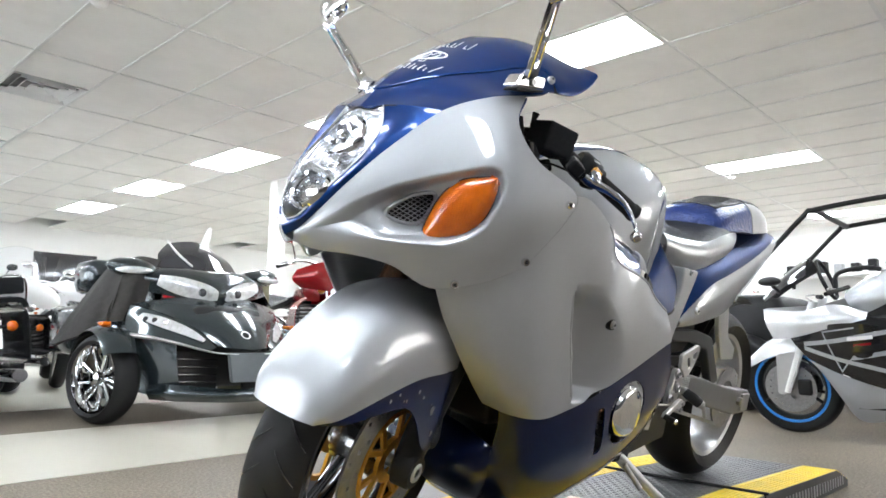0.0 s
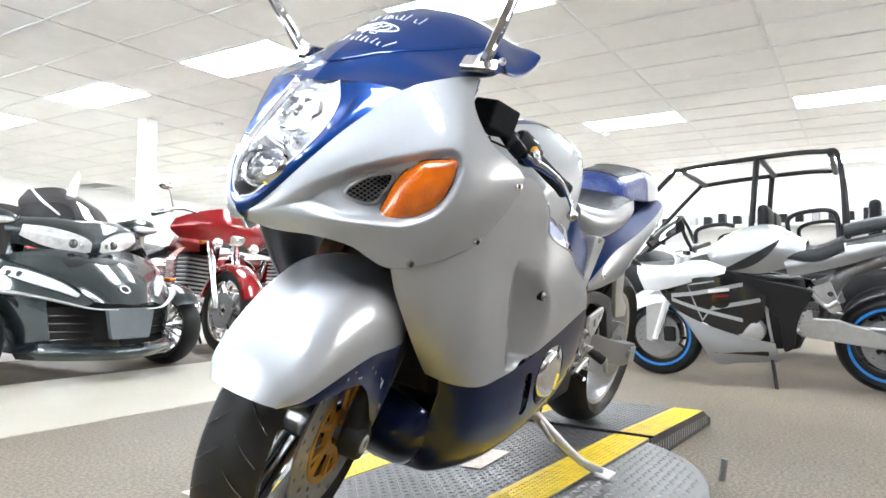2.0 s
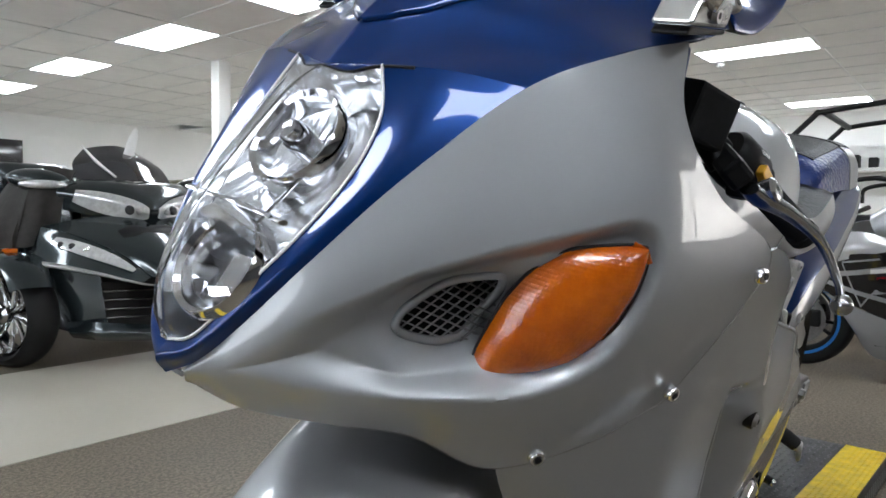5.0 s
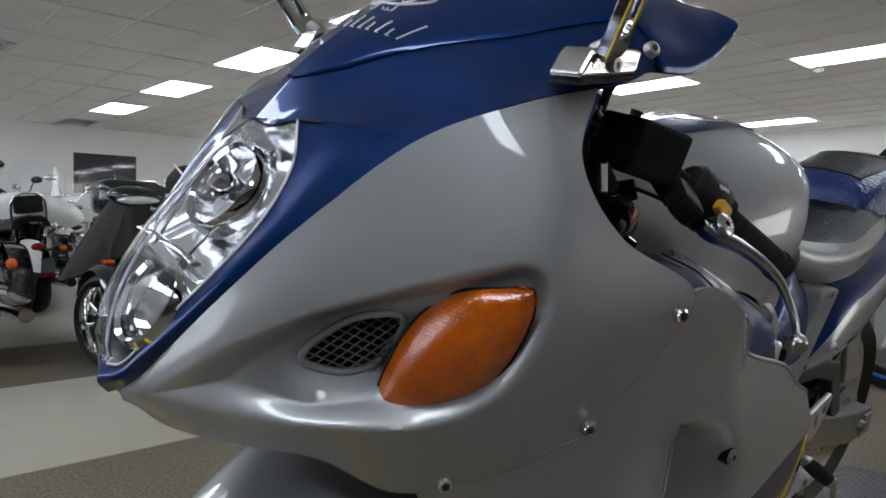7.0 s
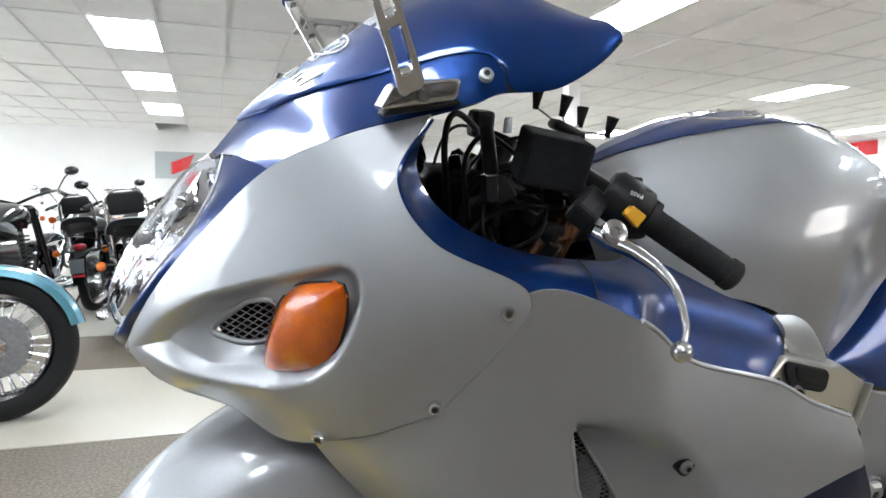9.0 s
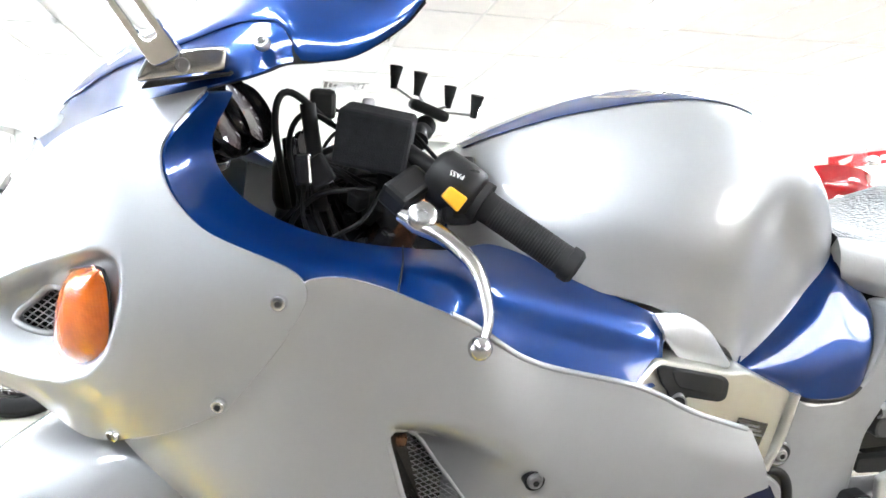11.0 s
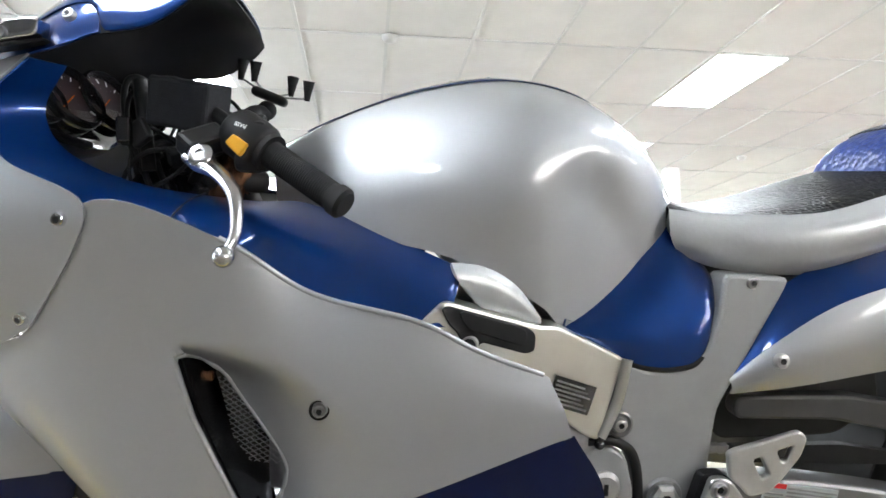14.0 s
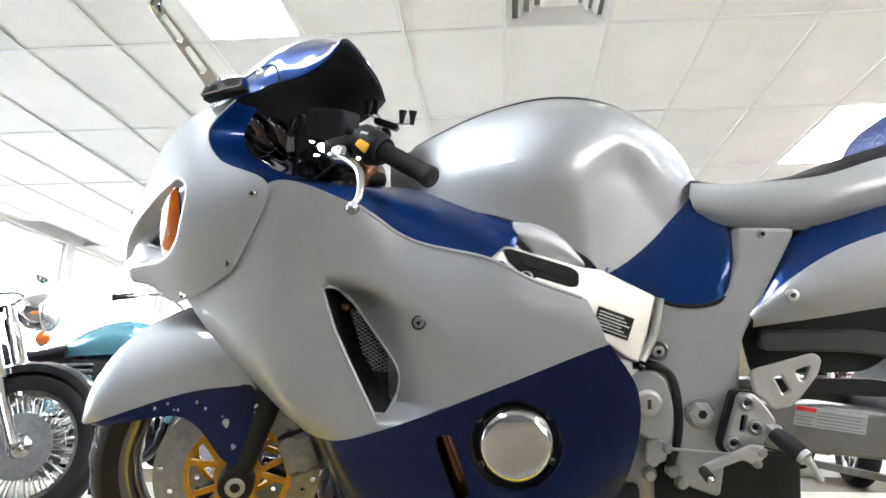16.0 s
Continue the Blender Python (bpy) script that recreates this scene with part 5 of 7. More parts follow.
part("rearset_plate", sharp(plate(rounded([(.943, .462), (.968, .461), (.986, .440), (1.004, .414), (.985, .385), (.972, .362), (.925, .360), (.917, .373), (.938, .444)], .010), -.204, -.190, .003,
     holes=[rounded([(.947, .425), (.955, .424), (.950, .398), (.942, .396)], .003)])), ALU, bike, "cast alloy foot control bracket", smooth=False)
# shade behind the bracket, put in as a black plate
part("rearset_shade", plate(rounded([(.935, .462), (.968, .464), (1.000, .414), (.980, .358), (.918, .355), (.910, .373), (.930, .446)], .010), -.190, -.172), BLACK, bike, "black plate standing for the shade behind the bracket", smooth=False)
for p in ((.954, -.204, .446), (.967, -.204, .406), (.931, -.204, .379)):
    cb = part("control_bolt", sharp(lathe([(0, .001), (.0055, .001), (.0065, .006), (.009, .007), (.0105, .003), (.0145, .002), (.0148, -.004), (0, -.004)], 24, "z", False)), STEEL, bike, m=facing(p, (0, -1, 0)))
    part("socket", lathe([(0, .003), (.0052, .003), (.0052, .0), (0, .0)], 6, "z", False), BLACK, cb, "dark hexagon socket")
part("peg_hinge", box(.985, -.222, .388, 1.006, -.200, .410, .004), ALU, bike, m=Matrix.Identity(4))
part("foot_peg", tube([(.994, -.212, .399), (1.008, -.232, .386), (1.022, -.252, .373)], [.0125, .0155, .0145], 16), GRIP, bike, "black rubber foot peg")
part("peg_end", tube([(1.020, -.250, .375), (1.026, -.258, .369)], .0125, 14), ALU, bike)
part("peg_feeler", tube([(1.026, -.258, .370), (1.034, -.261, .356), (1.046, -.262, .336)], [.008, .006, .005], 10), ALU, bike)
part("gear_lever", sharp(plate(rounded([(.871, .334), (.872, .343), (.884, .350), (.955, .381), (.973, .379), (.977, .364), (.962, .345), (.952, .350), (.940, .356), (.889, .336)], .005), -.226, -.214, .003)), ALU, bike, "flat cast alloy gear lever", smooth=False)
for p in ((.970, -.226, .369), (.962, -.226, .351)):
    part("lever_bolt", lathe([(0, .004), (.004, .005), (.0075, .003), (.008, -.002), (0, -.002)], 16, "z", False), STEEL, bike, m=facing(p, (0, -1, 0)))
part("gear_toe", tube([(.877, -.222, .338), (.879, -.250, .333)], .0085, 12), GRIP, bike, "rubber toe peg")
part("toe_tip", ball(.0065, Matrix.Translation((.8795, -.252, .332)), 12), CHROME, bike)
part("gear_rod", tube([(.955, -.212, .360), (.825, -.195, .366)], .0028, 8), ALU, bike)
part("rod_joint", ball(.009, Matrix.Translation((.826, -.195, .366)), 12), STEEL, bike)
part("shift_arm", sharp(plate(rounded([(.793, .375), (.812, .380), (.832, .372), (.826, .352), (.806, .330), (.790, .340)], .006), -.190, -.176, .003)), ALU, bike, "small cast shift arm", smooth=False)
# added black plate, darkens the underside where shade falls
part("lower_shade", plate(rounded([(.76, .36), (.92, .345), (1.06, .345), (1.06, .24), (.76, .20)], .01), -.150, -.13), BLACK, bike, "black plate standing for the shade under the engine", smooth=False)
part("chain_guard", plate(rounded([(1.02, .470), (1.20, .470), (1.33, .450), (1.33, .435), (1.02, .445)], .006), -.115, -.10), BLACK, bike, smooth=False)

part("shock_cover", plate(rounded([(.975, .585), (1.06, .60), (1.25, .625), (1.27, .53), (1.20, .48), (1.00, .475)], .02), -.100, -.090, .004), BLACK, bike, "black plastic cover above the swing arm", smooth=False)
part("rear_hugger", sheet(np.array([[(RXH + .345 * math.cos(radians(a)), y, .312 + .345 * math.sin(radians(a))) for y in (-.105, -.09, 0, .09, .105)] for a in range(85, 185, 8)]), .004, 1), BLACK, bike, "black rear wheel hugger")
# --- side stand
part("side_stand", tube([(.735, -.175, .235), (.80, -.235, .170), (.86, -.30, .110), (.905, -.350, .086)], [.015, .013, .012, .014], 12), ALU, bike, "extended alloy side stand")
part("stand_foot", box(.875, -.385, .078, .945, -.340, .088, .003), ALU, bike, m=Matrix.Identity(4))
part("stand_mount", box(.70, -.19, .22, .78, -.14, .30, .008), BLACK, bike, smooth=False)
part("stand_spring", tube([(.74, -.20, .215), (.78, -.235, .16)], .007, 8), STEEL, bike)

# --- swing arm and rear wheel
RX, RZ, RR = 1.63, .312, .312
for sgn in (1, -1):
    arm = plate(rounded([(.97, .432), (1.10, .432), (1.22, .416), (1.50, .368), (1.62, .352), (1.735, .345), (1.738, .262), (1.60, .262), (1.40, .300), (1.20, .336), (1.00, .356)], .015), -.150 * sgn, -.100 * sgn, .006)
    part("swing_arm", sharp(arm), ALU_DARKENED, bike, "extended cast alloy swing arm", smooth=False)
    part("arm_brace", sharp(plate(rounded([(1.00, .56), (1.18, .560), (1.30, .54), (1.42, .39), (1.36, .38), (1.27, .50), (1.16, .522), (1.00, .525)], .02), -.148 * sgn, -.118 * sgn, .005)), ARM_DARK, bike, "dark swing arm brace", smooth=False)
    part("axle_block", box(1.66, -.156 * sgn, .272, 1.73, -.148 * sgn, .335, .003), STEEL, bike, smooth=False)
    part("axle_nut", sharp(lathe([(0, .016), (.012, .016), (.016, .012), (.016, 0), (0, 0)], 6, "z", False)), STEEL, bike, m=facing((RX, -.151 * sgn, RZ), (0, -sgn, 0)))
sticker = part("warning_label", box(-.060, -.0025, -.017, .060, -.0008, .017), SIGN_GREY, bike, "pale warning label", smooth=False, m=pose(1.112, -.150, .406, 0, 8.5, 0))
part("label_red", box(-.059, -.0040, .009, -.026, -.0026, .016), SIGN_RED, sticker, smooth=False)
for k in range(5):
    part("label_line", box(-.023, -.0040, -.014 + k * .0058, .057 - .006 * (k % 2), -.0026, -.0117 + k * .0058), STEEL, sticker, smooth=False)
for k in range(3):
    part("label_line", box(-.058, -.0040, -.014 + k * .0062, -.029 - .004 * (k % 2), -.0026, -.0117 + k * .0062), STEEL, sticker, smooth=False)


def wheel(parent, c, R, width, rim_r, rubber, rim, spokes, m0=None, thin=1.0):
    """Tyre, rim and spokes about the y axis, as parts of the parent."""
    m0 = m0 or Matrix.Identity(4)
    m = m0 @ Matrix.Translation(c)
    w = width / 2
    prof = [(rim_r - .004, -w * .72), (rim_r + .012, -w * .80)]
    for a in np.linspace(-1.25, 1.25, 19):
        prof.append((R - w * .9 * (1 - math.cos(a * 1.02)) * .82, w * math.sin(a) * 1.03))
    prof += [(rim_r + .012, w * .80), (rim_r - .004, w * .72), (rim_r - .008, w * .5), (rim_r - .008, -w * .5)]
    tyre = part("tyre", lathe(prof, 72), rubber, parent, m=m)
    rp = [(rim_r + .010, -w * .78), (rim_r + .012, -w * .72), (rim_r - .004, -w * .64), (rim_r - .014, -w * .30), (rim_r - .016, w * .30), (rim_r - .004, w * .64), (rim_r + .012, w * .72), (rim_r + .010, w * .78),
          (rim_r - .010, w * .72), (rim_r - .024, w * .32), (rim_r - .026, -w * .32), (rim_r - .010, -w * .72)]
    part("rim", lathe(rp, 72), rim, parent, m=m)
    for k in range(spokes):
        b = bmesh.new()
        for s in (-1, 1):
            tube([(.04, s * .012, 0), (rim_r * .5, s * .016, .01 * s), (rim_r - .018, s * .026, .030 * s)], [.018 * thin, .013 * thin, .015 * thin], 8, bm=b, flat=.7)
        part("spoke", b, rim, parent, m=m @ pose(0, 0, 0, 0, 360 / spokes * k + 20, 0))
    part("hub", lathe([(.020, -w * .8), (.045, -w * .7), (.048, 0), (.045, w * .7), (.020, w * .8)], 32), rim, parent, m=m)
    return tyre


rear = thing("rear_wheel")
rear.parent = bike
wheel(rear, (RX, 0, RZ), RR, .20, .222, RUBBER, RIM, 3)
part("sprocket", lathe([(.105, -.106), (.110, -.106), (.110, -.100), (.105, -.100), (.06, -.102), (.06, -.106)], 44), STEEL, bike, m=Matrix.Translation((RX, 0, RZ)))
chain = bmesh.new()
for k in range(110):
    u = k / 110
    L1 = 0.745
    if u < 0.44:
        p, an = (.875 + L1 * u / .44, -.1, .470 - .05 * u / .44), -4
    elif u < 0.5:
        a = radians(90 - 180 * (u - .44) / .06)
        p, an = (RX + .105 * math.cos(a), -.1, RZ + .105 * math.sin(a)), 0
    elif u < 0.94:
        p, an = (RX - L1 * (u - .5) / .44, -.1, RZ - .105 + .155 * (u - .5) / .44), 12
    else:
        a = radians(-90 - 180 * (u - .94) / .06)
        p, an = (.885 + .045 * math.cos(a), -.1, .415 + .05 * math.sin(a)), 0
    join(chain, box(-.009, -.007, -.006, .009, .007, .006), Matrix.Translation(p) @ pose(0, 0, 0, 0, an, 0))
tagged(part("chain", chain, STEEL, bike, "oily drive chain", smooth=False), kind="stuff")

# --- front end, turned to the left on the steering axis
STEER = 18.0
st = Matrix.Translation((.035, 0, .285)) @ Matrix.Rotation(radians(STEER), 4, Vector((math.sin(radians(24)), 0, math.cos(radians(24))))) @ Matrix.Translation((-.035, 0, 0))
front = thing("front_wheel")
front.parent = bike
wheel(front, (0, 0, 0), .288, .122, .222, RUBBER, RIM_DARK, 3, st)
groove = bmesh.new()
for k in range(30):
    for s in (-1, 1):
        a0_ = radians(k * 12 + (6 if s > 0 else 0))
        pts = []
        for q_ in np.linspace(0, 1, 5):
            a, yy = a0_ + q_ * .16, s * (.010 + q_ * .042)
            r_ = .2885 - .061 * .9 * (1 - math.cos(math.asin(min(1, abs(yy) / .063)) * 1.02)) * .82
            pts.append((r_ * math.cos(a), yy, r_ * math.sin(a)))
        tube(pts, [.0008, .0024, .0028, .0022, .0008], 5, 7, bm=groove, caps=False, flat=.5)
tread = part("tread_groove", groove, BLACK_GLOSS, front, "wet-look tread grooves", m=st)
for sgn in (1, -1):
    y = -.068 * sgn
    holes = [disc(.0055, 8, ((.116 + .0155 * (k % 3)) * math.cos(k * .1745), (.116 + .0155 * (k % 3)) * math.sin(k * .1745))) for k in range(36)]
    part("brake_disc", plate(disc(.160, 64), y - .0025, y + .0025, holes=[disc(.104, 48)] + holes), STEEL, bike, "drilled steel brake disc", smooth=False, m=st)
    ring_ = part("disc_carrier", plate(disc(.104, 48), y - .005, y + .003, holes=[disc(.094, 40)]), GOLD, bike, "gold brake disc carrier", smooth=False, m=st)
    part("carrier_hub", plate(disc(.046, 32), y - .006, y + .003, holes=[disc(.024, 20)]), GOLD, ring_, smooth=False)
    for k in range(10):
        a = radians(72 * (k // 2))
        u_, v_ = np.array((math.cos(a), math.sin(a))), np.array((-math.sin(a), math.cos(a))) * (1 if k % 2 else -1)
        p_, q_ = u_ * .043 + v_ * .004, u_ * .0955 + v_ * .027
        e_ = np.array((-(q_ - p_)[1], (q_ - p_)[0])) / np.linalg.norm(q_ - p_) * .0055
        part("carrier_spoke", plate([tuple(p_ + e_), tuple(q_ + e_), tuple(q_ - e_), tuple(p_ - e_)], y - .0047, y + .0027), GOLD, ring_, smooth=False)
    part("fork_leg", tube([(-.012, -.105 * sgn, -.02), (.02, -.105 * sgn, .06), (.10, -.105 * sgn, .24)], [.024, .028, .030], 18), BLACK, bike, "black lower fork leg", m=st)
    part("fork_gold", tube([(.085, -.105 * sgn, .200), (.125, -.105 * sgn, .300)], .0235, 18), GOLD, bike, "gold upside-down fork slider", m=st)
    part("fork_tube", tube([(.115, -.105 * sgn, .28), (.245, -.105 * sgn, .575)], .0285, 20), BRONZE, bike, "bronze outer fork tube", m=st)
    part("axle_end", lathe([(.010, .003), (.017, .003), (.019, .001), (.019, -.03), (.010, -.03)], 24, "z"), ALU, bike, m=st @ facing((0, -.131 * sgn, 0), (0, -sgn, 0)))
    cal = bmesh.new()
    box(.070, -.092 * sgn, -.035, .150, -.045 * sgn, .055, .014, bm=cal)
    tube([(.095, -.096 * sgn, .035), (.095, -.085 * sgn, .035)], .018, 16, bm=cal)
    tube([(.110, -.096 * sgn, -.008), (.110, -.085 * sgn, -.008)], .018, 16, bm=cal)
    part("brake_caliper", sharp(cal), STEEL, bike, "grey brake caliper", smooth=False, m=st @ pose(.02, 0, .0, 0, -15, 0))
part("front_axle", tube([(0, -.12, 0), (0, .12, 0)], .013, 14), STEEL, bike, m=st)
fend_mid = [(-.288, .124), (-.264, .192), (-.204, .261), (-.098, .320), (.026, .333), (.139, .315)]
fend_edge = [(-.270, -.060, .124), (-.236, -.085, .137), (-.153, -.100, .165), (-.061, -.112, .189), (.032, -.126, .198), (.100, -.114, .205)]
fend = net([np.array([(x, 0, z), (x + (e[0] - x) * .06, e[1] * .36, z + (e[2] - z) * .055), (x + (e[0] - x) * .20, e[1] * .69, z + (e[2] - z) * .22), (x + (e[0] - x) * .55, e[1] * .94, z + (e[2] - z) * .58), e])
            for (x, z), e in zip(fend_mid, fend_edge)], 60, 24)
part("fender", sheet(both(fend), .003, 1), SILVER, bike, "silver front mudguard", m=st)
for sgn in (1, -1):
    G = net([
        col(-.262, -.066, .1245, -.261, -.066, .1235, -.260, -.066, .1225),
        col(-.236, -.086, .137, -.230, -.089, .133, -.224, -.090, .128),
        col(-.153, -.101, .165, -.146, -.106, .152, -.142, -.108, .141),
        col(-.105, -.107, .179, -.100, -.112, .160, -.096, -.116, .142),
        col(-.061, -.113, .189, -.060, -.119, .155, -.060, -.123, .119),
        col(-.010, -.120, .195, -.020, -.126, .125, -.026, -.130, .066),
        col(.032, -.127, .198, .018, -.131, .120, -.004, -.133, .048),
        col(.047, -.125, .178, .030, -.131, .110, .004, -.133, .046)], 40, 14)
    G[..., 1] *= sgn
    part("fender_side", sheet(G, .003, -sgn), NAVY, bike, "stone-chipped dark blue mudguard side", m=st)
    part("axle_clamp", sharp(lathe([(0, .001), (.030, .001), (.034, -.004), (.036, -.035), (0, -.035)], 28, "z", False)), BLACK, bike, "black fork foot", m=st @ facing((0, -.130 * sgn, 0), (0, -sgn, 0)))
    fs = screw((.045, -.126 * sgn, .150), (0, -sgn, 0), .010, CHROME)
    fs.matrix_basis = st @ fs.matrix_basis
    rnd = random.Random(5)
    for k in range(9):
        i_, j_ = rnd.randrange(10, 34), rnd.randrange(2, 11)
        p = G[i_, j_] + np.array((0, -.0046 * sgn, 0))
        r_ = rnd.uniform(.004, .007) if k < 2 else rnd.uniform(.0012, .003)
        part("stone_chip", plate([(p[0] + r_ * (1 + .4 * math.sin(3 * a + k)) * math.cos(a), p[2] + 1.5 * r_ * math.sin(a)) for a in np.linspace(0, 6.1, 9)], p[1] - .0004, p[1] + .0004), ALU, bike, "bare chip in the paint", smooth=False, m=st)
part("lower_yoke", box(.16, -.14, .42, .26, .14, .47, .012), BLACK, bike, m=st)

# --- cockpit
dash = thing("instrument_panel")
dash.parent = bike
part("housing", sheet(net([col(.075, -.140, .925, .060, -.070, .910, .058, .000, .905, .060, .070, .910, .075, .140, .925),
                          col(.110, -.150, .955, .120, -.075, .940, .125, .000, .935, .120, .075, .940, .110, .150, .955),
                          col(.060, -.150, 1.005, .062, -.075, 1.012, .064, .000, 1.015, .062, .075, 1.012, .060, .150, 1.005)], 10, 24) * np.array((1, .88, 1)) + np.array((-.045, 0, -.042)), .02, 1), BLACK_GLOSS, dash)
for gx, cy, gz, r in ((.050, -.130, .942, .029), (.070, -.086, .950, .041), (.092, -.022, .952, .041), (.100, .052, .950, .032)):
    mm = facing((gx, cy, gz), (.80, -.30, .50))
    part("gauge_ring", lathe([(r, .010), (r * 1.06, .016), (r * 1.14, .012), (r * 1.15, .002), (r * 1.05, -.004), (r * 1.10, -.008), (r * 1.08, -.018), (r, -.018)], 36, "z"), BLACK_GLOSS, dash, m=mm)
    part("gauge_dial", lathe([(0, .003), (r * .96, .003), (r * .96, -.004), (0, -.004)], 32, "z", False), DIAL, dash, "dark dial with pale marks", m=mm)
    for a in range(-130, 131, 26):
        c_, s_ = math.cos(radians(90 - a)), math.sin(radians(90 - a))
        part("dial_mark", box(-r * .10, -.0006, .0032, r * .10, .0006, .0038), WHITE_FILM, dash, smooth=False, m=mm @ Matrix.Translation((r * .78 * c_, r * .78 * s_, 0)) @ pose(0, 0, 0, 0, 0, 90 - a))
    part("needle", box(-r * .1, -.0008, .0040, r * .70, .0008, .0046), AMBER, dash, smooth=False, m=mm @ pose(0, 0, 0, 0, 0, 215))
    part("gauge_glass", lathe([(0, .010), (r * .6, .009), (r * .98, .006), (r * .98, .0052), (0, .0052)], 32, "z", False), CLEAR, dash, "clear gauge glass", m=mm).visible_shadow = False
part("upper_yoke", box(.215, -.13, .850, .300, .13, .878, .010), BLACK, bike, "black top yoke", m=st @ Matrix.Translation((0, 0, -.285)))
for sgn in (1, -1):
    part("fork_cap", sharp(lathe([(0, .02), (.010, .02), (.012, .010), (.024, .008), (.028, 0), (.028, -.03), (0, -.03)], 20, "z", False)), BRONZE, bike, m=st @ facing((.262, -.105 * sgn, .60), (.4, 0, .91)))
# added filler, stops bright background showing through the cockpit
part("cockpit_dark_filler", box(.13, -.03, .835, .30, .08, .905, .015), BLACK, bike, "black filler that darkens gaps above the steering head")
part("ignition_switch", tube([(.225, 0, .90), (.245, 0, .955)], .022, 18), BLACK, bike)
part("key", plate(rounded([(-.012, 0), (.012, 0), (.010, .022), (-.010, .022)], .005), -.0015, .0015), STEEL, bike, m=Matrix.Translation((.25, 0, .958)) @ pose(0, 0, 0, 0, 0, 40))
gi, go = np.array((.340, -.208, .890)), np.array((.432, -.262, .833))
dd = (go - gi) / np.linalg.norm(go - gi)
start = gi - dd * .14
bars2 = part("handlebar", tube([start, go - dd * .01], .011, 14), BLACK, bike, "left clip-on handlebar")
grip = part("grip", tube([gi + dd * .012, gi + dd * .03, go - dd * .015, go - dd * .004], [.0175, .0165, .0165, .0175], 20, 16), GRIP, bike, "black ribbed rubber grip")
ribs = bmesh.new()
for k in range(26):
    p = gi + dd * (.026 + k * .0032)
    join(ribs, lathe([(.0165, -.0008), (.0173, 0), (.0165, .0008)], 18, "z", False), facing(p, dd))
part("grip_ribs", ribs, GRIP, grip)
part("bar_end", sharp(lathe([(0, .009), (.015, .009), (.019, .005), (.019, -.006), (.0, -.006)], 24, "z", False)), GRIP, bike, m=facing(go, dd))
part("grip_flange", lathe([(0, .004), (.024, .004), (.024, -.004), (0, -.004)], 24, "z", False), GRIP, bike, m=facing(gi + dd * .008, dd))
sw_m = facing(gi - dd * .024, dd, 0)
switch = part("switch_housing", sharp(lathe([(0, .028), (.022, .028), (.029, .022), (.031, .0), (.030, -.022), (.024, -.029), (0, -.029)], 24, "z", False), 50), BLACK, bike, "black handlebar switch housing", m=sw_m)
part("switch_block", box(.305, -.222, .862, .345, -.192, .925, .010), BLACK, bike, smooth=False)
yb = plate(rounded([(-.012, -.008), (.010, -.009), (.013, .005), (-.010, .010)], .003), 0, .010, .002, axes="xy")
part("pass_button", yb, YELLOW_PLASTIC, switch, "yellow flash button", smooth=False, m=sw_m.inverted() @ facing((.313, -.2255, .893), (-.15, -.98, .15), 150))
part("horn_button", box(-.010, -.007, -.006, .010, .007, .006, .003), BLACK, switch, smooth=False, m=sw_m.inverted() @ facing((.330, -.196, .925), (-.2, -.5, .85)))
tc = bpy.data.curves.new("switch_lettering", "FONT")
tc.body, tc.size, tc.extrude, tc.align_x = "PASS", .0075, .0002, "CENTER"
tx = new("switch_lettering", tc)
tx.data.materials.append(WHITE_FILM)
tx.parent = switch
tx.matrix_basis = sw_m.inverted() @ facing((.3164, -.2246, .9192), (-.153, -.829, .538)) @ pose(0, 0, 0, 0, 0, 160)
tagged(tx, "white printed switch lettering")
# lever with its perch
part("lever_perch", box(-.028, -.016, -.014, .028, .016, .014, .006), BLACK, bike, smooth=False, m=facing((.268, -.205, .897), (.2, -.6, .75), 30))
part("lever_bolt", lathe([(0, .004), (.005, .004), (.005, .006), (.011, .006), (.0145, .003), (.0145, -.014), (0, -.014)], 24, "z", False), POLISHED, bike, "polished lever pivot bolt", m=facing((.276, -.252, .880), (-.1, -.85, .5)))
lev = tube([(.259, -.233, .878), (.276, -.243, .870), (.300, -.268, .860), (.322, -.300, .838), (.328, -.326, .802), (.319, -.339, .778)], [.0125, .0175, .0130, .0090, .0064, .0054], 16, 44, flat=.6)
lever = part("clutch_lever", lev, POLISHED, bike, "polished clutch lever with a ball end")
part("lever_ball", ball(.0115, Matrix.Translation((.318, -.339, .777))), POLISHED, lever)
# clutch fluid reservoir under a fitted black cover
part("reservoir", box(-.039, -.034, -.030, .039, .034, .030, .005), CLOTH_BLACK, bike, "black cloth-covered fluid reservoir", smooth=False, m=Matrix.Translation((.241, -.155, .944)) @ pose(0, 0, 0, 4, 8, -14))
part("reservoir_neck", tube([(.265, -.165, .925), (.270, -.195, .895)], .012, 12), BLACK, bike)
# phone holder: four rubber-tipped claws on a ball joint
holder = thing("phone_holder")
holder.parent = bike
hc = np.array((.322, -.035, .966))
part("clamp", tube([(.300, -.085, .935), (.306, -.060, .945), hc + (-.006, -.006, -.022)], [.013, .010, .012], 14), BLACK, holder)
part("ball_joint", ball(.014, Matrix.Translation(hc + (-.004, -.002, -.016))), BLACK, holder)
part("holder_plate", box(-.026, -.015, -.007, .026, .015, .007, .006), BLACK, holder, m=Matrix.Translation(hc + (0, 0, .004)) @ pose(0, 0, 0, 0, 20, 0))
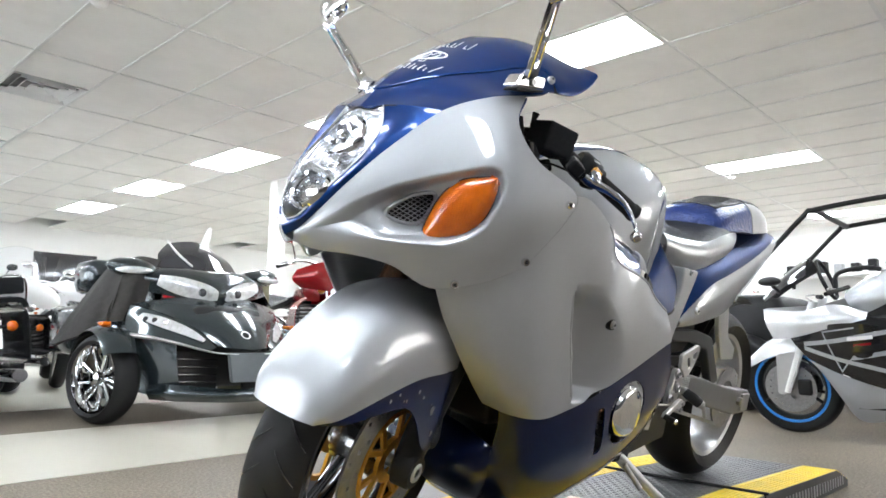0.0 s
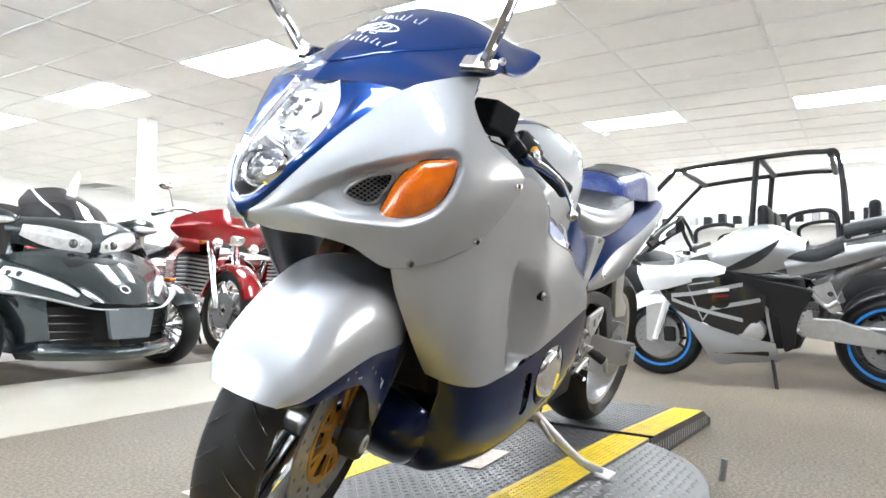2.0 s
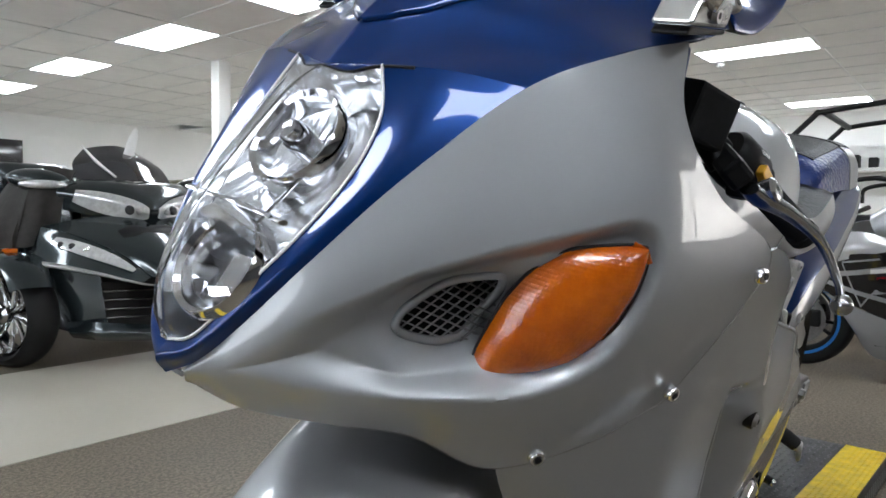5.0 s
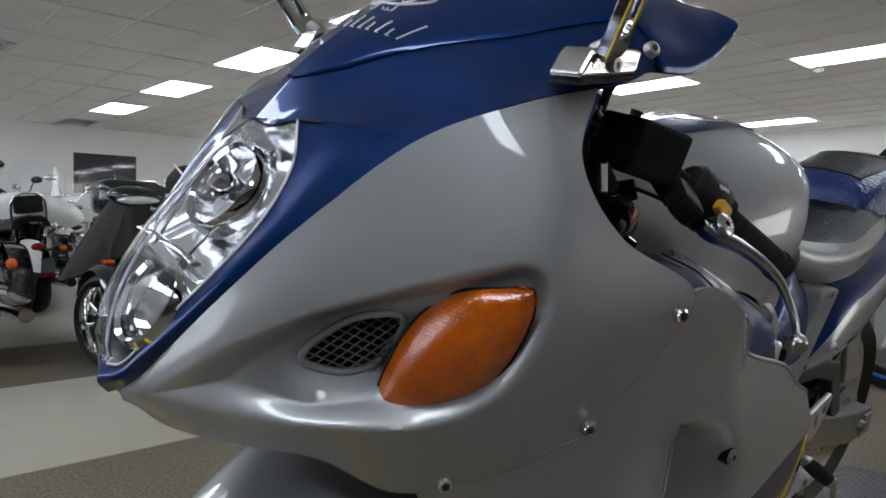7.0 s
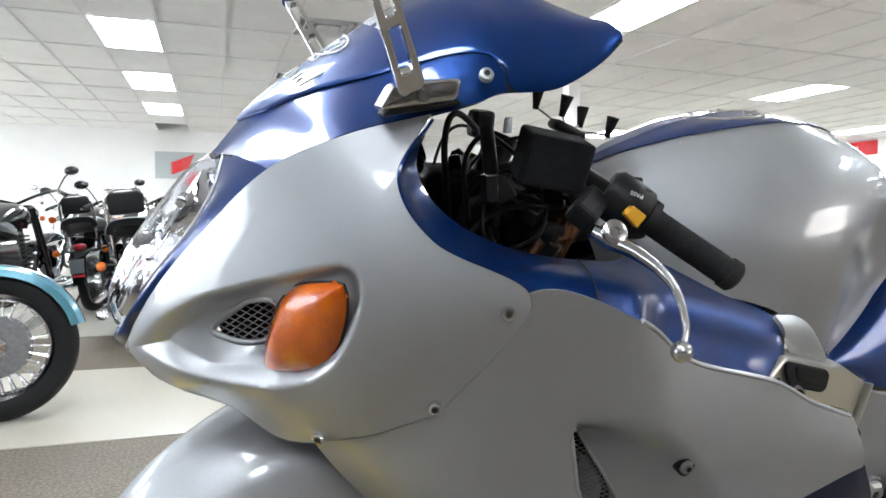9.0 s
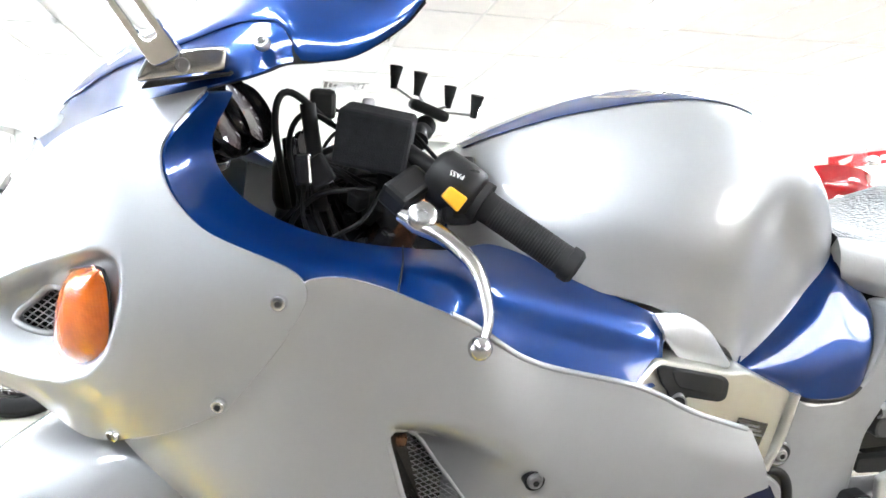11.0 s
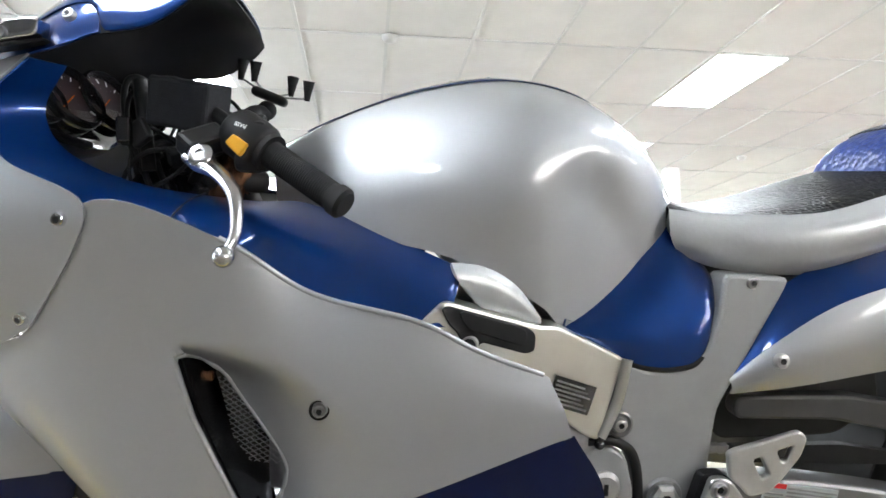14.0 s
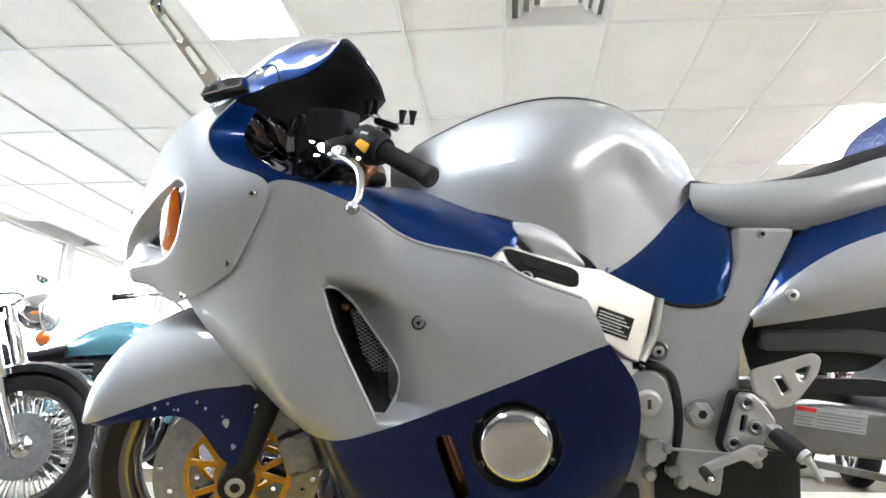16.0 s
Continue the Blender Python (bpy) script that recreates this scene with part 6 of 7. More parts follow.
for tx_, ty_, tz_ in ((.279, -.020, .997), (.303, -.052, .991), (.350, -.020, .976), (.376, -.052, .967)):
    tip = np.array((tx_, ty_, tz_))
    part("claw_arm", tube([hc + (tip - hc) * .35 + (0, 0, .002), tip], .0016, 6), STEEL, holder)
    part("claw_tip", lathe([(0, .025), (.0085, .025), (.0078, .021), (.0050, .005), (.0040, -.003), (0, -.003)], 14, "z", False), GRIP, holder, m=facing(tip, (.12, (ty_ + .036) * 8, 1)))
# cables and hoses
rnd = random.Random(3)
cables = [[(.19 + .012 * k, -.16 + .022 * k, .80), (.165 + .01 * k, -.15 + .02 * k, .86 + .012 * (k % 3)), (.18 + .012 * k, -.13 + .018 * k, .915 - .01 * (k % 4)), (.235 + .008 * k, -.15 + .012 * k, .885)] for k in range(9)] + [[(.300, -.200, .885), (.250, -.130, .900), (.190, -.070, .870), (.180, -.020, .780)], [(.270, -.190, .905), (.220, -.120, .930), (.170, -.090, .900), (.160, -.080, .800)],
          [(.330, -.180, .900), (.270, -.080, .960), (.200, -.030, .930), (.170, .000, .830)], [(.240, -.160, .890), (.180, -.150, .880), (.150, -.130, .830), (.180, -.090, .760)],
          [(.220, -.110, .940), (.170, -.120, .965), (.150, -.110, .930), (.165, -.100, .860)], [(.200, -.060, .950), (.150, -.070, .985), (.135, -.075, .950), (.150, -.070, .850)],
          [(.260, -.120, .900), (.230, -.170, .860), (.190, -.160, .830), (.170, -.120, .780)], [(.280, .02, .930), (.20, .06, .960), (.16, .04, .900), (.17, .02, .80)]]
for c in cables:
    part("cable", tube(c, rnd.choice((.0025, .0032, .0042)), 8), BLACK, bike)
for k in range(34):
    p = (rnd.uniform(.145, .27), rnd.uniform(-.165, -.03), rnd.uniform(.80, .925))
    sx, sy, sz = rnd.uniform(.006, .014), rnd.uniform(.005, .011), rnd.uniform(.007, .018)
    part("cockpit_connector", box(-sx, -sy, -sz, sx, sy, sz, .003), (BLACK, BLACK_GLOSS, BLACK, GRIP)[k % 4], bike, smooth=False, m=Matrix.Translation(p) @ pose(0, 0, 0, rnd.uniform(-50, 50), rnd.uniform(-50, 50), rnd.uniform(-50, 50)))
part("wire_loom", tube([(.170, -.118, .975), (.178, -.128, .920), (.185, -.135, .860)], .009, 10), BLACK, bike)
part("switch_tower", box(.175, -.065, .955, .205, -.035, .990, .006), BLACK, bike, smooth=False)
part("head_stock", box(.13, -.09, .66, .30, .09, .84, .03), BLACK, bike, "black steering head and air box")
part("dash_tray", sheet(net([col(.09, -.185, .87, .09, -.09, .84, .09, 0, .83, .09, .09, .84, .09, .185, .87), col(.20, -.20, .835, .2, -.1, .80, .2, 0, .79, .2, .1, .80, .20, .20, .835),
                            col(.32, -.185, .82, .32, -.09, .79, .32, 0, .78, .32, .09, .79, .32, .185, .82)], 8, 16), .004, -1), BLACK, bike, "black tray under the handlebars")

# --- mirrors on slotted chrome stalks
for sgn in (1, -1):
    mir = thing("mirror")
    mir.parent = bike
    part("mount", sharp(plate(rounded([(.018, .986), (.096, 1.002), (.098, 1.006), (.024, .994)], .004), -.018, .013, .002)), BLACK, mir, smooth=False, m=Matrix.Translation((.002, -.205 * sgn, 0)))
    part("foot", sharp(plate(rounded([(.016, .992), (.094, 1.007), (.097, 1.028), (.030, 1.018)], .006), -.020, .014, .003, holes=[rounded([(.030, 1.003), (.050, 1.007), (.050, 1.014), (.032, 1.011)], .003), rounded([(.066, 1.011), (.088, 1.015), (.089, 1.022), (.066, 1.019)], .003)])), ALU_BRIGHT, mir, "machined alloy mirror foot", smooth=False, m=Matrix.Translation((0, -.206 * sgn, 0)))
    part("foot_bolt", lathe([(0, .002), (.003, .002), (.003, .004), (.006, .004), (.007, -.004), (0, -.004)], 14, "z", False), STEEL, mir, m=facing((.058, -.2265 * sgn, 1.009), (0, -sgn, 0)))
    part("foot_core", box(.048, -.206 * sgn - .010, 1.004, .078, -.206 * sgn + .008, 1.014), BLACK, mir, smooth=False, m=Matrix.Translation((0, 0, .002)))
    part("swivel", tube([(.050, -.212 * sgn, 1.016), (.046, -.232 * sgn, 1.024)], .009, 16), ALU, mir)
    p0, p1 = np.array((.043, -.232 * sgn, 1.018)), np.array((-.020, -.306 * sgn, 1.128))
    zz = p1 - p0
    ln = float(np.linalg.norm(zz))
    zz /= ln
    xx = np.array((1.0, .25 * sgn, 0))
    xx -= zz * (xx @ zz)
    xx /= np.linalg.norm(xx)
    yy = np.cross(zz, xx)
    mm = Matrix(((xx[0], yy[0], zz[0], p0[0]), (xx[1], yy[1], zz[1], p0[1]), (xx[2], yy[2], zz[2], p0[2]), (0, 0, 0, 1)))
    blade = plate(rounded([(-.014, -.006), (.014, -.006), (.012, ln * .5), (.010, ln + .006), (-.010, ln + .006), (-.012, ln * .5)], .007), -.006, .006, .002,
                  holes=[rounded([(-.006, .018), (.006, .018), (.0055, ln * .46), (-.0055, ln * .46)], .004), rounded([(-.005, ln * .54), (.005, ln * .54), (.0045, ln * .88), (-.0045, ln * .88)], .004)])
    part("stalk", sharp(blade), CHROME, mir, "slotted chrome mirror arm", smooth=False, m=mm)
    part("stalk_joint", tube([(-.020, -.296 * sgn, 1.120), (-.018, -.318 * sgn, 1.128)], .010, 14), CHROME, mir)
    part("mirror_neck", tube([(-.018, -.312 * sgn, 1.126), (-.005, -.318 * sgn, 1.150), (.005, -.322 * sgn, 1.165)], [.010, .008, .008], 10), CHROME, mir)
    part("mirror_head", ball(.05, squash=(.32, 1.25, .62)), CHROME, mir, m=Matrix.Translation((.010, -.345 * sgn, 1.185)) @ pose(0, 0, 0, 0, -15, 8 * sgn))

# --- white memorial lettering on the screen: plain strokes
rnd = random.Random(11)


SKIN = both(top_skin)
SKN = both(NS)
SKN[:, 41:, 1] *= 1
LIFT = .0042


def on_skin(u, v):
    """A place just over the windscreen; u runs up it, v across it."""
    i, j = min(95, int(u)), min(79, int(v))
    p, q = u - i, v - j
    P = (SKIN[i, j] * (1 - p) + SKIN[i + 1, j] * p) * (1 - q) + (SKIN[i, j + 1] * (1 - p) + SKIN[i + 1, j + 1] * p) * q
    return P + np.array((-.45, 0, .89)) * LIFT


def bar_row(u, v0, v1, hgt, words):
    """A row of slanted bars in words, the size of a line of writing."""
    b = bmesh.new()
    v = v0
    for n in words:
        for k in range(n):
            tall = hgt * (1.35 if k == 0 else rnd.choice((.55, .6, .95)))
            tube([on_skin(u - hgt * .5, v), on_skin(u - hgt * .5 + tall * .5, v + .35), on_skin(u - hgt * .5 + tall, v + .75)], .0011, 5, 6, bm=b, caps=False)
            if k:
                tube([on_skin(u - hgt * .5 + .1, v - .9), on_skin(u - hgt * .45, v - .3), on_skin(u - hgt * .4 + .2, v + .2)], .0008, 5, 6, bm=b, caps=False)
            v += (v1 - v0) / (sum(words) + len(words) * 1.2)
        v += (v1 - v0) * 1.2 / (sum(words) + len(words) * 1.2)
    return b


for args in ((43.0, 30, 52, 3.4, (2, 6, 2)), (26.0, 24, 57, 3.6, (7, 2))):
    part("lettering", bar_row(*args), WHITE_FILM, bike, "row of white pen lettering")
part("emblem", tube([on_skin(34.5 + 3.0 * math.sin(a), 40 + 9 * math.cos(a)) for a in np.linspace(0, 2 * math.pi, 25)], .0016, 6, 80, caps=False), WHITE_FILM, bike, "white oval emblem")
for dv in (-4.2, 0, 4.2):
    part("emblem_stroke", tube([on_skin(34.5 + 2.0 * math.sin(a), 40 + dv + 1.5 * math.cos(a)) for a in np.linspace(0, 5.2, 14)], .0013, 6, 40, caps=False), WHITE_FILM, bike, "white emblem stroke")
part("lettering", bar_row(30.4, 35, 45, 1.2, (3, 2)), WHITE_FILM, bike, "row of small white lettering")

# ---------------------------------------------------------------- other machines in the hall
def shell(name, cols, mat, parent, nu=24, nv=14, thick=.004, label="", mirror=True):
    G = net([np.array(c, float).reshape(-1, 3) for c in cols], nu, nv)
    return part(name, sheet(both(G) if mirror else G, thick, 1), mat, parent, label)


def chrome_wheel(t, x, z, R, w, n=9, rim=CHROME, rub=RUBBER):
    wh = thing("wheel")
    wh.parent = t
    wheel(wh, (x, 0, z), R, w, R * .70, rub, rim, n, thin=min(1, 10 / n))
    part("wheel_disc", plate(disc(R * .42, 40), -.062, -.057, holes=[disc(R * .16, 20)] + [disc(.006, 8, (R * (.31 + .06 * (k % 2)) * math.cos(k * .2618), R * (.31 + .06 * (k % 2)) * math.sin(k * .2618))) for k in range(24)]), STEEL, wh, "brake disc", smooth=False, m=Matrix.Translation((x, 0, z)))
    part("wheel_disc", plate(disc(R * .42, 40), .057, .062, holes=[disc(R * .16, 20)]), STEEL, wh, "brake disc", smooth=False, m=Matrix.Translation((x, 0, z)))


def cruiser(m, paint, label, bags=False, fairing=None, screen=False, backrest=False, dark=False):
    """A heavy cruiser; front axle over the origin, facing -x."""
    t = thing("cruiser_motorcycle", label, "motorcycle", "motorcycles on show", at=m)
    metal = BLACK_GLOSS if dark else CHROME
    R = .33
    chrome_wheel(t, 0, R, R, .13, 9 if dark or fairing else 26, metal)
    chrome_wheel(t, 1.62, R, R, .17, 9, metal)
    fen = lambda x, a0, a1, w, r: np.array([[(x + r * math.cos(radians(a)) * k, y, R + r * math.sin(radians(a)) * k) for y, k in ((-w, .86), (-w * .95, .95), (-w * .6, 1.0), (0, 1.015), (w * .6, 1.0), (w * .95, .95), (w, .86))] for a in np.linspace(a0, a1, 16)])
    part("front_fender", sheet(fen(0, 15, 165, .085, R + .035), .004, 1), paint, t)
    part("rear_fender", sheet(fen(1.62, -5, 150, .11, R + .05), .004, 1), paint, t)
    for s in (-1, 1):
        part("fork_leg", tube([(0, .105 * s, R), (.13, .105 * s, .62), (.27, .105 * s, .98)], [.028, .026, .024], 12), metal, t)
        part("fork_cover", tube([(.12, .105 * s, .60), (.25, .105 * s, .92)], .034, 12), metal, t)
        part("indicator", ball(.034, Matrix.Translation((.15, .22 * s, .86)), 10), AMBER, t)
        part("handlebar", tube([(.30, 0, 1.02), (.30, .18 * s, 1.08), (.36, .34 * s, 1.10), (.50, .43 * s, 1.06)], .013, 10), metal, t)
        part("hand_grip", tube([(.46, .41 * s, 1.07), (.57, .455 * s, 1.045)], .018, 10), GRIP, t)
        part("brake_lever", tube([(.42, .36 * s, 1.075), (.40, .43 * s, 1.06), (.46, .50 * s, 1.04)], .006, 8), metal, t)
        part("mirror_arm", tube([(.42, .36 * s, 1.09), (.38, .42 * s, 1.20), (.36, .46 * s, 1.24)], .006, 8), metal, t)
        part("mirror", ball(.055, Matrix.Translation((.36, .48 * s, 1.26)), 12, squash=(.4, 1.1, .7)), metal, t)
        part("exhaust", tube([(.55, .16 * s, .45), (.62, .20 * s, .26), (1.0, .22 * s, .24), (1.95, .24 * s, .27)], [.024, .026, .042, .045], 14), CHROME, t)
        part("foot_board", box(.62, .20 * s - .05, .30, .92, .20 * s + .05, .325, .008), BLACK, t)
        part("shock", tube([(1.45, .14 * s, .42), (1.35, .14 * s, .72)], .030, 10), metal, t)
        if bags:
            bg = net([np.array([(x, (.16 + .13 * k) * s, z) for z, k in ((.72, .1), (.70, .8), (.62, 1.0), (.42, 1.0), (.36, .8), (.35, .1))]) for x in (1.38, 1.42, 1.7, 1.95, 1.99)], 14, 14)
            part("saddlebag", sheet(bg, .01, s), paint, t, "hard saddlebag")
    part("headlight", lathe([(0, -.06), (.04, -.055), (.075, -.02), (.088, .03), (.090, .075), (.082, .082), (0, .076)], 24, "z", False), metal, t, m=facing((.10, 0, .93), (-1, 0, .02)))
    part("headlight_glass", lathe([(0, .012), (.05, .010), (.078, 0), (0, -.004)], 24, "z", False), REFLECTOR, t, m=facing((.012, 0, .93), (-1, 0, .02)))
    shell("fuel_tank", [(.42, 0, .94, .42, -.06, .92, .43, -.09, .86, .44, -.08, .80), (.58, 0, 1.02, .58, -.12, .99, .58, -.17, .90, .58, -.13, .80), (.80, 0, .99, .80, -.11, .96, .80, -.15, .88, .80, -.11, .80),
                        (1.0, 0, .88, 1.0, -.06, .87, 1.0, -.08, .83, 1.0, -.06, .79)], paint, t, 22, 14)
    shell("seat", [(.95, 0, .82, .95, -.09, .81, .95, -.12, .78), (1.15, 0, .76, 1.15, -.15, .76, 1.15, -.19, .72), (1.38, 0, .82, 1.38, -.15, .82, 1.38, -.18, .76), (1.65, 0, .87, 1.65, -.12, .86, 1.65, -.14, .80), (1.85, 0, .86, 1.85, -.09, .85, 1.85, -.11, .80)],
          LEATHER, t, 24, 12, .05)
    eng = bmesh.new()
    for k in range(9):
        box(.52, -.13, .46 + k * .034, .70, .13, .475 + k * .034, .004, 1, bm=eng)
        box(.78, -.13, .46 + k * .034, .96, .13, .475 + k * .034, .004, 1, bm=eng)
    tagged(part("cooling_fin_stack", eng, STEEL if not dark else BLACK, t, smooth=False), kind="stuff")
    part("cylinder_block", box(.54, -.10, .44, .94, .10, .78, .02), BLACK, t)
    part("crankcase", box(.50, -.16, .24, 1.05, .16, .46, .05), CHROME if not dark else BLACK_GLOSS, t)
    part("engine_cover", lathe([(0, .03), (.08, .028), (.11, .01), (.115, -.05), (0, -.05)], 24, "z", False), CHROME, t, m=facing((.66, -.17, .36), (0, -1, 0)))
    part("frame_tube", tube([(.30, 0, .90), (.36, 0, .40), (.52, 0, .20), (1.1, 0, .20), (1.35, 0, .45)], .024, 10), BLACK_GLOSS, t)
    part("tail_light", ball(.05, Matrix.Translation((2.00, 0, .64)), 12, squash=(.5, 1.2, .7)), RED, t)
    for s in (-1, 1):
        part("rear_indicator", ball(.035, Matrix.Translation((1.98, .20 * s, .60)), 10), AMBER, t)
    part("number_plate", box(2.045, -.10, .40, 2.052, .10, .53, .003), GREY_PLAIN, t, "plain grey plate", smooth=False)
    part("plate_reflector", box(2.045, -.09, .365, 2.055, .09, .392, .003), RED, t, smooth=False)
    part("indicator_bar", tube([(1.98, -.2, .60), (1.98, .2, .60)], .012, 8), metal, t)
    if fairing:
        shell("front_fairing", [(.02, 0, 1.13, .03, -.16, 1.11, .10, -.32, 1.06, .24, -.42, 1.00), (-.02, 0, 1.00, 0, -.16, .98, .09, -.34, .95, .26, -.44, .92), (.02, 0, .86, .04, -.14, .85, .12, -.28, .85, .26, -.36, .86)], fairing, t, 16, 20, .006, "painted batwing fairing")
        for s in (-1, 1):
            part("fairing_lamp", ball(.045, Matrix.Translation((.02, .16 * s, .84)), 12, squash=(.5, 1, 1)), REFLECTOR, t)
            shell_ = net([np.array([(.36, .24 * s, .80), (.34, .32 * s, .70), (.38, .30 * s, .55)]), np.array([(.50, .22 * s, .80), (.52, .30 * s, .70), (.52, .28 * s, .52)])], 8, 10)
            part("leg_shield", sheet(shell_, .006, s), fairing, t)
    if screen:
        sc = net([np.array([(.08, -.24, 1.10), (.04, -.1, 1.13), (.03, 0, 1.14), (.04, .1, 1.13), (.08, .24, 1.10)]), np.array([(.16, -.22, 1.36), (.12, -.1, 1.41), (.11, 0, 1.42), (.12, .1, 1.41), (.16, .22, 1.36)])], 8, 12)
        o = part("windshield", sheet(sc, .004, 1), CLEAR, t, "clear windshield")
        o.visible_shadow = False
    if backrest:
        part("backrest_bar", tube([(1.80, -.13, .70), (1.88, -.13, 1.05), (1.90, 0, 1.12), (1.88, .13, 1.05), (1.80, .13, .70)], .011, 10), CHROME, t)
        part("backrest_pad", box(1.83, -.12, .94, 1.89, .12, 1.10, .025), LEATHER, t)
    part("kick_stand", tube([(.80, -.15, .24), (.86, -.28, .02)], .012, 8), BLACK, t)
    return t


def place(x, y, heading, lean=7):
    """A pose on the floor: heading is the way the machine faces, in degrees from +x."""
    return pose(x, y, FLOOR, lean, 0, heading - 180)


A = cruiser(place(-1.50, 1.30, 8), BLACK_GLOSS, "black and chrome cruiser with a big spoked front wheel", bags=True)
Bk = cruiser(place(-1.06, 2.35, 5), TEAL, "teal and black cruiser with saddlebags", bags=True)
black_tourer = cruiser(place(.31, 5.90, 90), BLACK_GLOSS, "black touring cruiser with a backrest and red tail light", bags=True, backrest=True, screen=False, dark=True)
red_a = cruiser(place(3.00, 3.75, -100) @ Matrix.Scale(1.13, 4), RED, "candy red touring motorcycle with a batwing fairing", bags=True, fairing=RED, screen=True)
red_b = copy_thing(red_a, place(4.72, 3.85, -95) @ Matrix.Scale(1.15, 4))
silver_t = cruiser(place(.95, 6.35, 262), WHITE, "silver touring motorcycle with hard bags", bags=True, fairing=WHITE, screen=True)
for x, y, h in ((-.64, 6.02, 91), (-1.62, 5.9, 87), (-2.8, 6.4, 95), (1.05, 8.1, 92), (-.35, 7.7, 88), (-1.3, 7.8, 92)):
    copy_thing(black_tourer, place(x, y, h))
for x, y, h in ((-.3, 9.3, 250), (-1.3, 9.0, 262), (-2.3, 9.2, 255), (.8, 9.8, 258), (1.9, 9.6, 265), (5.9, 4.2, 265), (7.2, 4.4, 260)):
    copy_thing(A, place(x, y, h))
for x, y, h in ((-3.1, 2.7, 10), (-3.7, 5.6, 100), (2.9, 9.4, 262), (8.6, 4.6, 262)):
    copy_thing(Bk, place(x, y, h))
copy_thing(silver_t, place(1.62, 6.75, 256))
for x, y, h in ((4.1, 9.8, 265), (9.6, 3.0, 200)):
    copy_thing(red_a, place(x, y, h))


def sport_bike(m):
    t = thing("sport_motorcycle", "white and black sport motorcycle with blue wheel rims", "motorcycle", "motorcycles on show", at=m)
    R = .30
    for x, w in ((0, .12), (1.38, .18)):
        wh = thing("wheel")
        wh.parent = t
        wheel(wh, (x, 0, R), R, w, .215, RUBBER, BLACK, 3)
        for s in (-1, 1):
            part("rim_tape", lathe([(.212, s * w * .40), (.228, s * w * .41), (.228, s * w * .38), (.212, s * w * .37)], 48), RIM_BLUE, wh, "bright blue rim edge", m=Matrix.Translation((x, 0, R)))
            part("brake_disc", plate(disc(.155, 40), s * .062, s * .066, holes=[disc(.09, 30)] + [disc(.005, 8, (.123 * math.cos(k * .35), .123 * math.sin(k * .35))) for k in range(18)]), STEEL, wh, smooth=False, m=Matrix.Translation((x, 0, R)))
            if x == 0:
                part("disc_carrier", plate(disc(.09, 30), s * .060, s * .067, holes=[disc(.02, 12)] + [disc(.018, 10, (.06 * math.cos(k * 1.257), .06 * math.sin(k * 1.257))) for k in range(5)]), STEEL, wh, smooth=False, m=Matrix.Translation((0, 0, R)))
    for s in (-1, 1):
        part("fork_leg", tube([(-.01, .10 * s, R - .02), (.10, .10 * s, .58), (.20, .10 * s, .86)], [.022, .026, .026], 12), WHITE, t)
        part("caliper", box(.05, .07 * s - .025, R - .04, .13, .07 * s + .025, R + .06, .012), BLACK, t)
        flip = np.array((1, s, 1))
        G = net([col(-.13, .02, .80, -.10, .09, .72, -.05, .12, .62), col(.14, .16, .80, .16, .215, .74, .10, .205, .645), col(.33, .19, .84, .36, .24, .78, .34, .248, .715), col(.50, .17, .79, .50, .20, .775, .50, .225, .755)], 20, 14)
        part("upper_fairing", sheet(G * flip, .004, s), PEARL, t, "white upper fairing")
        dark_ = net([col(.07, .185, .64, .10, .20, .60, .17, .205, .515), col(.34, .250, .735, .36, .256, .58, .38, .245, .43), col(.60, .245, .71, .62, .250, .55, .58, .240, .37), col(.73, .228, .61, .73, .230, .55, .72, .228, .48)], 24, 16)
        part("side_fairing", sheet(dark_ * flip, .004, s), BLACK_GLOSS, t, "black side fairing with silver lines")

        def line(P, w):
            """A painted line that follows the fairing."""
            P = curve(P, 16)
            ys = np.interp(P[:, 0], (.07, .2, .34, .6, .73), (.205, .235, .257, .252, .234)) + .004
            return np.array([[(x, y * s, z + w / 2), (x, y * s, z - w / 2)] for (x, _, z), y in zip(P, ys)])
        for pts, w in ((((.16, 0, .61), (.32, 0, .632), (.47, 0, .662), (.61, 0, .692)), .026), (((.16, 0, .585), (.35, 0, .525), (.60, 0, .462)), .024), (((.42, 0, .535), (.55, 0, .562), (.70, 0, .592)), .026),
                       (((.27, 0, .685), (.30, 0, .60), (.36, 0, .455)), .016), (((.36, 0, .455), (.39, 0, .50), (.42, 0, .535)), .014), (((.27, 0, .685), (.36, 0, .70), (.44, 0, .712)), .008)):
            part("fairing_line", sheet(line(pts, w), .003, s), SILVER, t, "silver painted line")
        part("fairing_print", sheet(line(((.40, 0, .645), (.46, 0, .652), (.53, 0, .660)), .022), .004, s), WHITE, t, "white printed bar")
        part("fairing_print", sheet(line(((.43, 0, .610), (.47, 0, .615), (.52, 0, .622)), .014), .004, s), RED, t, "red printed bar")
        part("fairing_screw", lathe([(0, .004), (.010, .003), (.012, -.004), (0, -.004)], 12, "z", False), ALU, t, m=facing((.695, .242 * s, .590), (0, s, 0)))
        part("rear_peg_bracket", plate(rounded([(.98, .66), (1.08, .70), (1.14, .52), (1.08, .50), (1.02, .58)], .012), .15 * s - .006, .15 * s + .006, holes=[disc(.018, 10, (1.08, .62))]), ALU, t, smooth=False)
